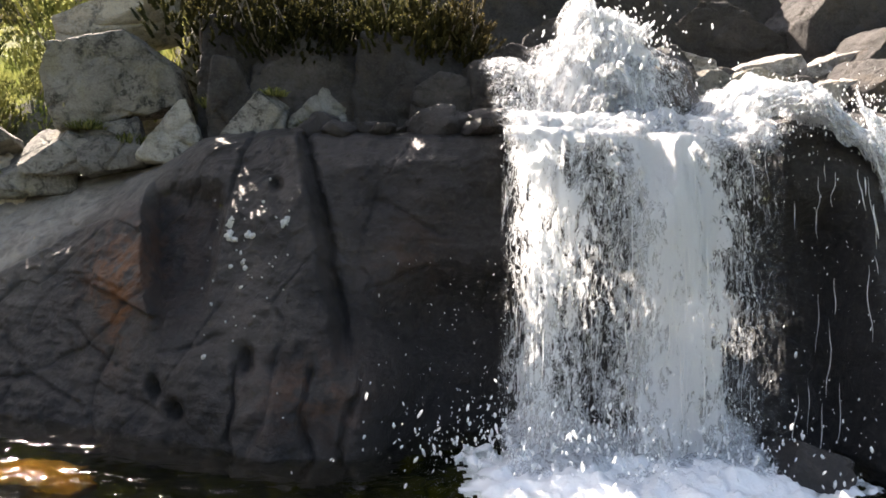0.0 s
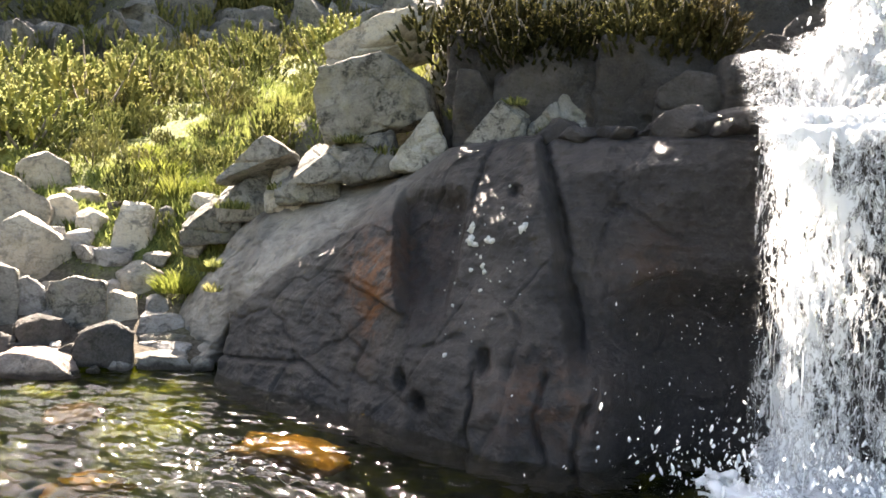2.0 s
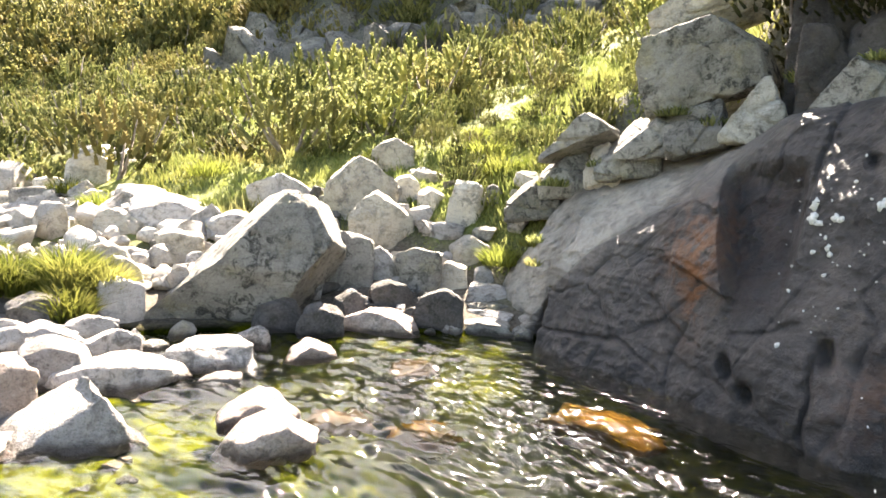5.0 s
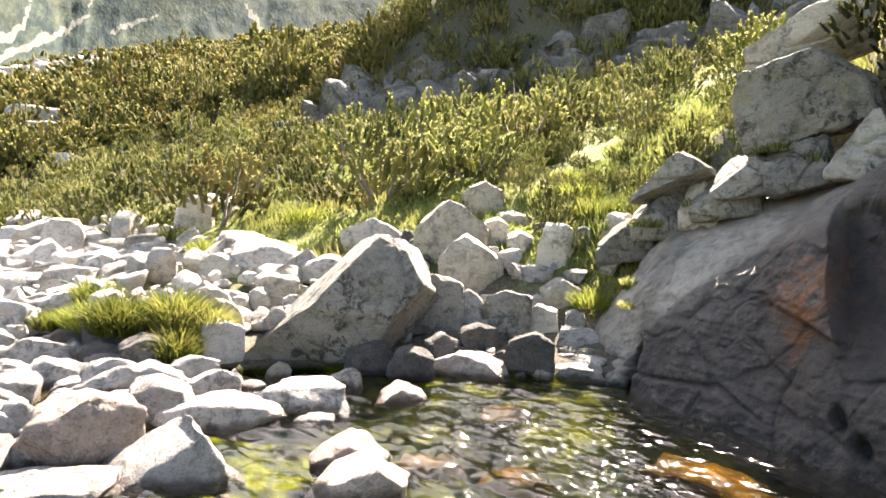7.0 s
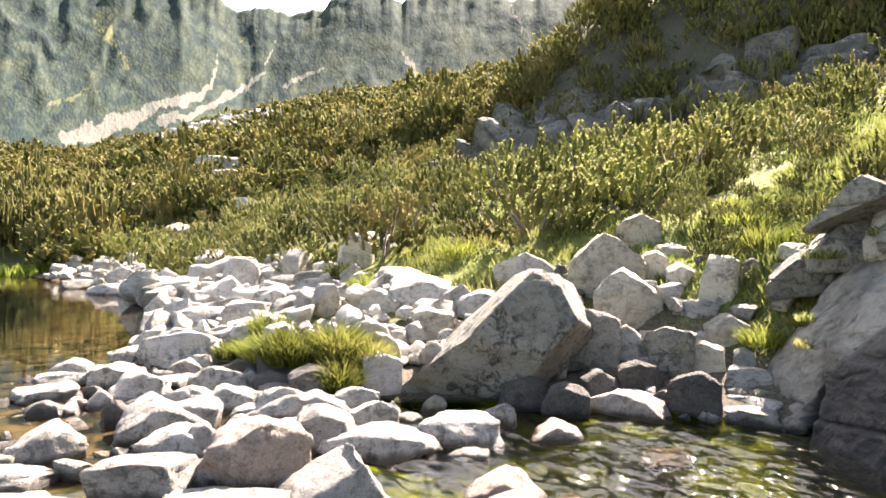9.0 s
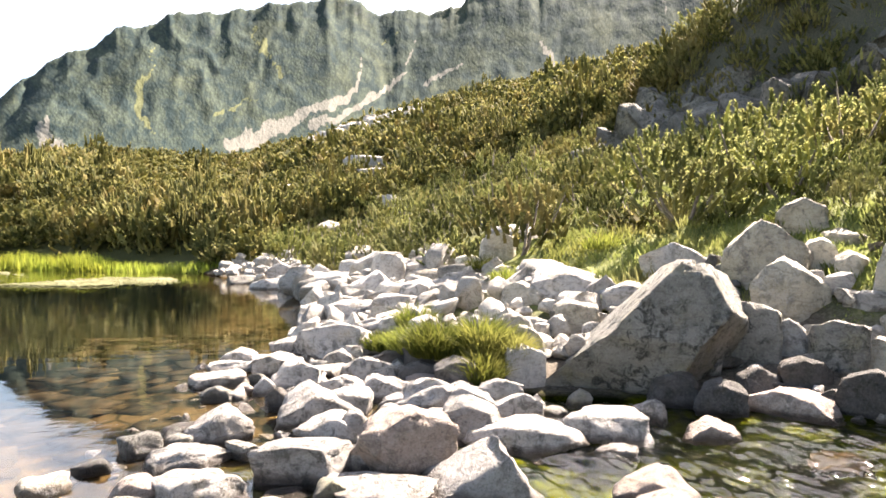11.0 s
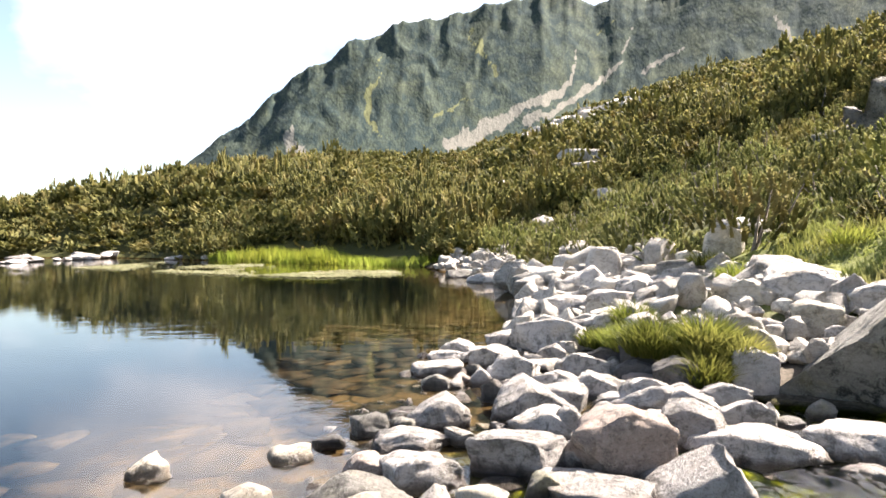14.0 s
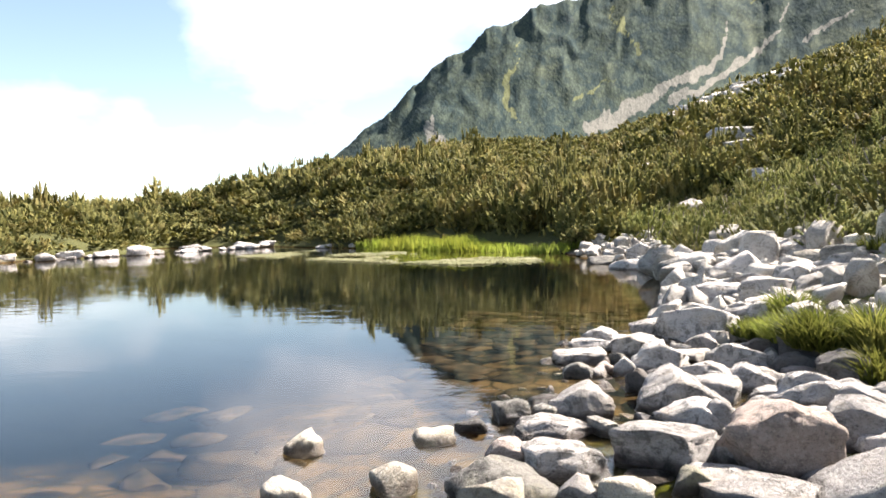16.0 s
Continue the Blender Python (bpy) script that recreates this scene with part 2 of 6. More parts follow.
def ground_material():
    g = Mat("mountain_soil_and_grass")
    fine = g.noise(22, 5, 0.7)
    mid = g.noise(2.4, 6, 0.6)
    grass = g.mix(g.ramp(mid, 0.35, 0.65), (0.06, 0.078, 0.018), (0.17, 0.185, 0.045))
    grass = g.mix(g.ramp(fine, 0.4, 0.75, 0, 0.5), grass, (0.25, 0.23, 0.09))
    earth = g.mix(g.ramp(fine, 0.3, 0.7), (0.05, 0.041, 0.031), (0.15, 0.128, 0.10))
    col = g.mix(g.attr("turf"), earth, grass)
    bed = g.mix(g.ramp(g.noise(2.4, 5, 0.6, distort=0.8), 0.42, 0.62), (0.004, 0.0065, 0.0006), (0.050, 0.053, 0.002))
    tarn = g.mix(g.ramp(g.noise(2.6, 5), 0.35, 0.65), (0.008, 0.006, 0.0035), (0.070, 0.044, 0.017))
    bed = g.mix(g.ramp(g.math("ADD", g.xyz(0), g.xyz(1)), -6.0, -3.5), tarn, bed)
    bed = g.mix(g.ramp(g.voronoi(2.2, "DISTANCE_TO_EDGE"), 0.0, 0.08, 0.75, 0), bed, (0.004, 0.004, 0.001))
    # light lost in deep water is put into the bed as a darker colour
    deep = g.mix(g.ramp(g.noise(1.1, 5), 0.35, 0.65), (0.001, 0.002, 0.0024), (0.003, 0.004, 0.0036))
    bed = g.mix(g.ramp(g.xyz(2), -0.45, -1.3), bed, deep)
    scrub = g.mix(g.ramp(fine, 0.35, 0.7), (0.030, 0.036, 0.012), (0.11, 0.105, 0.036))
    col = g.mix(g.attr("scrub"), col, scrub)
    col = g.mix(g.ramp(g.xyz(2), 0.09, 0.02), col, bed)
    k = g.n.new("ShaderNodeNewGeometry").outputs["Normal"]
    bare = g.math("MULTIPLY", g.ramp(g.xyz(2, k), 0.80, 0.66), g.ramp(g.xyz(2), 1.5, 2.5))
    face = g.mix(g.ramp(fine, 0.3, 0.7), (0.05, 0.05, 0.035), (0.14, 0.135, 0.105))
    col = g.mix(bare, col, face)
    g.principled(Base_Color=col, Roughness=0.9, Specular_IOR_Level=g.ramp(g.xyz(2), 0.02, 0.2, 0.0, 0.15), Normal=g.bump(g.math("ADD", fine, mid), 0.6, 0.05))
    return g.m


def water_material():
    """Clear water: choppy near the fall, small wavelets on the lake."""
    g = Mat("clear_water")
    x, y = g.xyz(0), g.xyz(1)
    dx, dy = g.math("SUBTRACT", x, 1.0), g.math("SUBTRACT", y, 5.5)
    far = g.math("SQRT", g.math("ADD", g.math("MULTIPLY", dx, dx), g.math("MULTIPLY", dy, dy)))
    chop = g.ramp(far, 5.5, 10.5, 1.0, 0.0)
    near = g.noise(7.5, 2, 0.5, g.stretch((0.75, 1.7, 1)), 0.8)
    small = g.noise(19.0, 2, 0.5, g.stretch((0.8, 1.7, 1)), 0.4)
    lake = g.noise(2.2, 2, 0.45, g.stretch((1.7, 0.6, 1)))
    rx, ry = g.math("ADD", x, 5.0), g.math("ADD", y, 2.2)
    close = g.ramp(g.math("SQRT", g.math("ADD", g.math("MULTIPLY", rx, rx), g.math("MULTIPLY", ry, ry))), 2.0, 7.0, 1.0, 0.0)
    ripple = g.math("MULTIPLY", g.noise(5.5, 2, 0.5, g.stretch((1.5, 0.8, 1)), 1.2), g.math("MULTIPLY", close, 0.11))
    lake = g.math("ADD", lake, g.math("MULTIPLY", ripple, 7.0))
    patch = g.ramp(g.noise(0.16, 2), 0.42, 0.62, 0.35, 1.0)
    h = g.math("ADD", g.math("MULTIPLY", chop, g.math("ADD", g.math("MULTIPLY", near, 0.095), g.math("MULTIPLY", small, 0.06))),
               g.math("MULTIPLY", g.math("MULTIPLY", lake, patch), g.ramp(far, 10.0, 32.0, 0.045, 0.15)))
    g.principled(Base_Color=(0.93, 0.97, 0.93), Roughness=g.ramp(far, 7.0, 11.0, 0.032, 0.022), IOR=1.333, Transmission_Weight=1.0, Normal=g.bump(h, 1.0, 0.06))
    return g.m


def white_water_material(name="white_water", through=0.45):
    g = Mat(name)
    col = g.mix(g.noise(9, 4), (0.93, 0.95, 0.96), (0.97, 0.975, 0.98))
    white = g.shader("ShaderNodeBsdfPrincipled", **{"Base Color": col, "Roughness": 0.3, "Normal": g.bump(g.noise(30, 4, 0.6), 0.5, 0.02)})
    g.blend(through, white, g.shader("ShaderNodeBsdfTranslucent", Color=col))
    return g.m


def film_material():
    """A thin sheet of falling water, torn into lace and streaks."""
    g = Mat("torn_water_sheet")
    warp = g.n.new("ShaderNodeVectorMath")
    warp.operation = "MULTIPLY_ADD"
    wob = g.n.new("ShaderNodeTexNoise")
    g.put(wob.inputs["Vector"], g.pos)
    wob.inputs["Scale"].default_value, wob.inputs["Detail"].default_value = 6.0, 4.0
    g.put(warp.inputs[0], wob.outputs["Color"])
    warp.inputs[1].default_value = (0.08, 0.10, 0.2)
    g.put(warp.inputs[2], g.pos)
    v = warp.outputs[0]
    n = g.noise(6.0, 7, 0.72, g.stretch((2.6, 3.0, 0.7), v), 0.4)
    lace = g.ramp(g.voronoi(11.0, "DISTANCE_TO_EDGE", g.stretch((2.3, 3.0, 0.55), v)), 0.02, 0.11, 1, 0)
    veil = g.ramp(g.math("ADD", n, g.math("MULTIPLY", g.attr("dense"), 0.32)), 0.60, 0.70)
    lace = g.math("MULTIPLY", lace, g.ramp(g.math("ADD", n, g.math("MULTIPLY", g.attr("dense"), 0.2)), 0.42, 0.56))
    bits = g.noise(15.0, 4, 0.65, g.stretch((2.2, 2.6, 0.75), v), 0.3)
    bits = g.ramp(g.math("ADD", bits, g.math("MULTIPLY", g.attr("dense"), 0.16)), 0.60, 0.66)
    lace = g.math("MAXIMUM", g.math("MULTIPLY", lace, 0.55), bits)
    a = g.math("MULTIPLY", g.math("MAXIMUM", veil, lace), g.ramp(g.attr("dense"), 0.0, 0.2))
    body = g.n.new("ShaderNodeMixShader")
    body.inputs[0].default_value = 0.45
    g.l.new(g.shader("ShaderNodeBsdfPrincipled", **{"Base Color": (0.95, 0.965, 0.98), "Roughness": 0.25, "Normal": g.bump(n, 1.0, 0.06)}), body.inputs[1])
    g.l.new(g.shader("ShaderNodeBsdfTranslucent", Color=(0.88, 0.92, 0.96)), body.inputs[2])
    g.blend(a, g.shader("ShaderNodeBsdfTransparent"), body.outputs[0])
    return g.m


def needle_material(name, a, b, tip, through=0.45):
    g = Mat(name)
    col = g.mix(g.island(), a, b)
    hsv = g.n.new("ShaderNodeHueSaturation")
    g.put(hsv.inputs["Color"], col), g.put(hsv.inputs["Value"], g.ramp(g.random(), 0, 1, 0.65, 1.35))
    col = g.mix(g.ramp(g.noise(0.9, 3), 0.42, 0.62, 0, 0.45), hsv.outputs[0], g.mix(1.0, hsv.outputs[0], (0.55, 0.6, 0.5), "MULTIPLY"))
    col = g.mix(g.ramp(g.noise(0.55, 4), 0.48, 0.7, 0, 0.55), col, tip)
    col = g.mix(g.ramp(g.noise(0.21, 3), 0.5, 0.72, 0, 0.5), col, g.mix(1.0, col, (0.85, 0.6, 0.5), "MULTIPLY"))
    shade = g.shader("ShaderNodeBsdfPrincipled", **{"Base Color": col, "Roughness": 0.7, "Specular IOR Level": 0.12})
    glow = g.shader("ShaderNodeBsdfTranslucent", Color=col)
    g.blend(through, shade, glow)
    return g.m


def plain(name, a, b, scale=8.0, rough=0.8, bump=0.4, gloss=0.3):
    g = Mat(name)
    n = g.noise(scale, 5, 0.6)
    g.principled(Base_Color=g.mix(g.ramp(n, 0.3, 0.7), a, b), Roughness=rough, Specular_IOR_Level=gloss, Normal=g.bump(n, bump, 0.02))
    return g.m


def mountain_material():
    """Scrub, rock ribs, meadows and scree, patterned along the slope (u: bearing, v: height up the slope, both in tens of metres)."""
    g = Mat("hazed_mountain_scrub_and_rock")
    k = g.n.new("ShaderNodeCombineXYZ")
    g.l.new(g.attr("u"), k.inputs[0]), g.l.new(g.attr("v"), k.inputs[1])
    uv = k.outputs[0]
    big = g.noise(0.28, 6, 0.6, uv, 0.6)
    patch = g.noise(0.9, 6, 0.65, uv, 0.5)
    fine = g.noise(3.2, 6, 0.7, uv)
    bush = g.voronoi(4.6, "F1", uv)
    # scrub and rock tones lifted towards blue-grey: distance haze put into the colour
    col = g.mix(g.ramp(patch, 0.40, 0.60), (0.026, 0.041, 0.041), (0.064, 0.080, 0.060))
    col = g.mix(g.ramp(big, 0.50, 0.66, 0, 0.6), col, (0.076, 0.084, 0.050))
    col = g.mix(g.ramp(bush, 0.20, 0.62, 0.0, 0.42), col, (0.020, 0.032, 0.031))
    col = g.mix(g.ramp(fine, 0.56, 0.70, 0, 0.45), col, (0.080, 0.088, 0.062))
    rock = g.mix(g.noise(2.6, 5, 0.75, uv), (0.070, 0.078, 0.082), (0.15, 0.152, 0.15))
    crops = g.math("MULTIPLY", g.attr("steep"), g.ramp(g.noise(1.5, 6, 0.7, uv, 0.8), 0.50, 0.62))
    col = g.mix(g.math("MULTIPLY", crops, 0.8), col, rock)
    col = g.mix(g.ramp(g.math("ADD", g.attr("meadow"), g.math("MULTIPLY", g.math("SUBTRACT", patch, 0.5), 1.4)), 0.40, 0.62, 0, 0.7), col, (0.145, 0.148, 0.066))
    stones = g.mix(g.noise(5.0, 4, 0.75, uv), (0.09, 0.088, 0.076), (0.24, 0.23, 0.195))
    col = g.mix(g.ramp(g.math("ADD", g.attr("scree"), g.math("MULTIPLY", g.math("SUBTRACT", fine, 0.5), 1.5)), 0.42, 0.56), col, stones)
    g.principled(Base_Color=col, Roughness=0.95, Specular_IOR_Level=0.03, Normal=g.bump(g.math("SUBTRACT", fine, g.math("MULTIPLY", bush, 0.6)), 0.22, 3.0))
    return g.m


POOL_FOAM = white_water_material("pool_froth", 0.08)
CLIFF, GROUND, WATER, FOAM, FILM, MOUNTAIN = wet_cliff_material(), ground_material(), water_material(), white_water_material(), film_material(), mountain_material()
NEEDLES = needle_material("mountain_pine_needles", (0.062, 0.080, 0.025), (0.33, 0.33, 0.12), (0.40, 0.35, 0.15), 0.5)
NEEDLES_FAR = needle_material("distant_pine_scrub", (0.060, 0.072, 0.024), (0.31, 0.29, 0.10), (0.36, 0.29, 0.12), 0.5)
GRASS = needle_material("sunlit_grass", (0.11, 0.14, 0.035), (0.25, 0.27, 0.085), (0.33, 0.29, 0.13), 0.45)
TUFT = needle_material("shore_grass", (0.080, 0.105, 0.016), (0.20, 0.215, 0.045), (0.29, 0.26, 0.085), 0.5)
REED = needle_material("lake_sedge", (0.15, 0.20, 0.025), (0.27, 0.31, 0.05), (0.33, 0.34, 0.08), 0.5)
WEED = needle_material("pale_water_weed", (0.24, 0.25, 0.13), (0.36, 0.35, 0.20), (0.40, 0.38, 0.24))
# darker copy of the needles: shade above the cliff put into their colour
SHADE_NEEDLES = needle_material("shade_dark_shrub", (0.025, 0.030, 0.010), (0.075, 0.075, 0.028), (0.085, 0.065, 0.03))
BARK = plain("grey_pine_bark", (0.12, 0.10, 0.085), (0.26, 0.23, 0.20), 14)
LICHEN = plain("white_lichen", (0.34, 0.34, 0.32), (0.55, 0.55, 0.52), 60)
OCHRE = plain("ochre_sunken_stone", (0.008, 0.006, 0.0006), (0.040, 0.019, 0.002), 4.0, 0.9, 0.4, 0.0)
MUD = plain("brown_silted_stone", (0.006, 0.005, 0.003), (0.034, 0.023, 0.012), 5.0, 0.9, 0.4, 0.0)

# ---- the lie of the land ----
LAKE = [(-3.4, -9), (-3.6, -1.4), (-4.6, -0.25), (-5.9, 0.0), (-6.9, 0.05), (-8.1, 0.55), (-9.1, 0.5), (-10.3, 0.7), (-10.9, 1.4), (-12.6, 2.1), (-17.8, 3.0), (-22, 3.2), (-24.3, 3.0),
        (-33, 0.9), (-36.5, 0.2), (-41, -4), (-50, -15.5), (-57.8, -25.3), (-60, -36), (-50, -33), (-44, -28.5), (-41, -32.5), (-35, -31), (-30, -40), (-8, -44)]
POOL = [(-5.6, 2.9), (-6.6, 3.3), (-7.4, 3.9), (-6.9, 4.6), (-6.5, 5.3), (-5.7, 6.2), (-4.5, 7.2), (-1.5, 7.2), (4.5, 7.2), (5.5, 3.4), (3.0, 2.2), (0.5, 1.7), (-2.0, 1.75), (-3.6, 2.1), (-4.7, 2.4)]


def outline_distance(x, y, ring):
    """Distance to a closed outline, negative inside."""
    best, inside = np.full(len(x), 1e9), np.zeros(len(x), bool)
    for (ax, ay), (bx, by) in zip(ring, ring[1:] + ring[:1]):
        ex, ey = bx - ax, by - ay
        t = np.clip(((x - ax) * ex + (y - ay) * ey) / (ex * ex + ey * ey), 0, 1)
        best = np.minimum(best, np.hypot(x - ax - t * ex, y - ay - t * ey))
        crosses = (ay > y) != (by > y)
        with np.errstate(divide="ignore", invalid="ignore"):
            inside ^= crosses & (x < (bx - ax) * (y - ay) / (by - ay) + ax)
    return np.where(inside, -best, best)


CRAG_A, CRAG_DIR, CRAG_UP = np.array((-27.0, 16.0)), np.array((0.817, 0.577)), np.array((-0.577, 0.817))


def land(x, y):
    """Height of the ground, and how grassy it is."""
    x, y = np.asarray(x, float), np.asarray(y, float)
    p = np.stack([x, y, np.zeros_like(x)], 1)
    lake, pool = outline_distance(x, y, LAKE), outline_distance(x, y, POOL)
    sd = np.minimum(lake, pool)
    rough = fbm(p * 0.9, 4, 3)
    out = np.maximum(sd, 0)
    z = 0.03 + 0.17 * np.minimum(out, 5)
    soft = np.logaddexp(0, (y - 6.2) * 1.5) / 1.5
    north = 0.36 * soft
    north = 26 * np.tanh(north / 26)
    z = z + north * sstep(out, 0, 3)
    west = 0.14 * np.maximum(-x - 36, 0) * sstep(y, -75, -15) * sstep(out, 0, 12)
    z = z + 24 * np.tanh(west / 24)
    z = z + 0.03 * np.minimum(out, 60) * sstep(-x, 20, 50)
    # crag on the hillside
    along = (x - CRAG_A[0]) * CRAG_DIR[0] + (y - CRAG_A[1]) * CRAG_DIR[1]
    up = (x - CRAG_A[0]) * CRAG_UP[0] + (y - CRAG_A[1]) * CRAG_UP[1] + 1.5 * vnoise(p * 0.25, 8)
    z = z + sstep(along, -3, 6) * (1 - sstep(along, 32, 50)) * (5.0 * sstep(up, 0, 3.5) + 5 * np.tanh(np.maximum(up - 3, 0) * 0.06))
    z = z + 0.75 * np.exp(-((x + 5.2) / 0.8) ** 2 - ((y - 9.1) / 0.9) ** 2)
    # shelf and slope above the fall
    back = sstep(x, -6.2, -4.2) * (1 - sstep(x, 9, 14))
    z = z + back * 0.6 * sstep(y, 7.6, 8.6)
    bank = sstep(x, -3.9, -2.7) * (1 - sstep(x, 1.6, 2.6))
    z = z + bank * (2.7 * sstep(y, 8.3, 9.7) + np.minimum(np.maximum(y - 9.7, 0) * 0.3, 3)) + back * (1 - bank) * 0.9 * sstep(y, 8.0, 9.2)
    z = z + (0.05 + 0.10 * sstep(out, 0.5, 6) + 0.5 * sstep(out, 15, 60)) * rough
    shelf = sstep(x, -3.4, -2.4) * sstep(y, 7.5, 8.5) * (1 - sstep(y, 24, 34))
    z = z + shelf * (np.minimum(z, 3.6 + 0.25 * sstep(y, 9, 12) + 0.05 * np.maximum(y - 12, 0)) - z)
    # low stone bar between pool and lake, half awash
    bar = sstep(-x, 3.0, 4.2) * (1 - sstep(-x, 9.0, 11.0)) * (1 - sstep(y, 2.6, 3.6)) * sstep(y, -2, -0.6)
    z = z * (1 - bar) + bar * (-0.09 + 0.05 * rough)
    depth = 0.14 + np.where(lake < pool, 0.12 + 2.3 * sstep(-sd, 0.2, 6), 0.95 * sstep(-sd, 0.0, 2.6)) + 0.10 * rough
    z = np.where(sd < 0, np.minimum(z, -depth * sstep(-sd, -0.05, 0.5) - 0.02), z)
    turf = np.maximum(sstep(out + 0.8 * rough, 1.8, 4.0), sstep(y + 0.5 * rough, 7.3, 8.2)) * (1 - bank * sstep(y, 7, 8))
    return z, turf


def height(x, y):
    return float(land(np.array([x]), np.array([y]))[0][0])


def build_ground():
    """One sheet from the lake bed to the horizon, finer near the shore."""
    c = np.array((-2.0, 2.0))
    radii = np.concatenate([[0.02], np.geomspace(0.4, 14, 120), np.geomspace(14.3, 120, 120), np.geomspace(125, 3600, 40)])
    angles = np.linspace(0, 2 * np.pi, 421)[:-1]
    rr, aa = np.meshgrid(radii, angles, indexing="ij")
    x, y = (c[0] + rr * np.cos(aa)).ravel(), (c[1] + rr * np.sin(aa)).ravel()
    z, turf = land(x, y)
    r = rr.ravel()
    z = np.where(r > 260, z * (1 - sstep(r, 260, 900) * 0.6), z)
    faces = []
    n = len(angles)
    a = np.arange(len(radii) * n).reshape(len(radii), n)
    b = np.roll(a, -1, 1)
    faces = np.stack([a[:-1].ravel(), a[1:].ravel(), b[1:].ravel(), b[:-1].ravel()], 1)
    me = mesh_of("ground", np.stack([x, y, z], 1), faces, True, GROUND)
    set_attr(me, "turf", turf)
    wood = np.maximum(sstep(-x, 16, 22) * sstep(y, 6.5, 9), np.maximum(sstep(-x, 34, 40), sstep(r, 60, 90)))
    wood = np.maximum(wood, sstep(x, -3.9, -2.7) * sstep(y, 8, 9))
    set_attr(me, "scrub", wood)
    return tagged(new("ground", me), "grassy mountain ground with stony lake bed", "ground", kind="structure")


def build_water():
    """One level sheet, with real wavelets where the fall stirs the pool."""
    xs = np.concatenate([np.linspace(-75, -9.2, 50), np.linspace(-9, 4.4, 360), [5, 6, 8]])
    ys = np.concatenate([np.linspace(-60, 0.6, 40), np.linspace(0.8, 7.2, 250), [7.6, 8.3]])
    xx, yy = np.meshgrid(xs, ys, indexing="ij")
    x, y = xx.ravel(), yy.ravel()
    stir = sstep(x, -9, -4) * sstep(y, 0.9, 2.6) * (1 - sstep(y, 7.0, 7.2)) * (1 - sstep(x, 4.0, 4.4))
    wall = np.interp(x, [-5.2, -3.2, -1.5, 0.2], [7.0, 6.2, 5.65, 5.9])
    stir = stir * (0.45 + 0.55 * np.maximum(1 - sstep(y, wall - 1.5, wall - 0.4), sstep(x, -0.8, 0.4)))
    bend = 0.35 * fbm(np.stack([x * 0.8, y * 0.8, x * 0], 1), 2, 70)
    p = np.stack([x * 3.2 + bend * 2, y * 7.0 + bend * 3, x * 0], 1)
    z = 0.021 * stir * (fbm(p, 2, 71) + 0.8 * fbm(p * 2.1 + 5, 2, 75, 0.5, True)) + 0.003 * stir * fbm(p * 5.3, 2, 79)
    me = mesh_of("water", np.stack([x, y, z], 1), grid_faces(len(xs), len(ys)), True, WATER)
    ob = tagged(new("water", me), "clear rippled water of the lake and pool", "water", kind="structure")
    ob.visible_shadow = False
    return ob


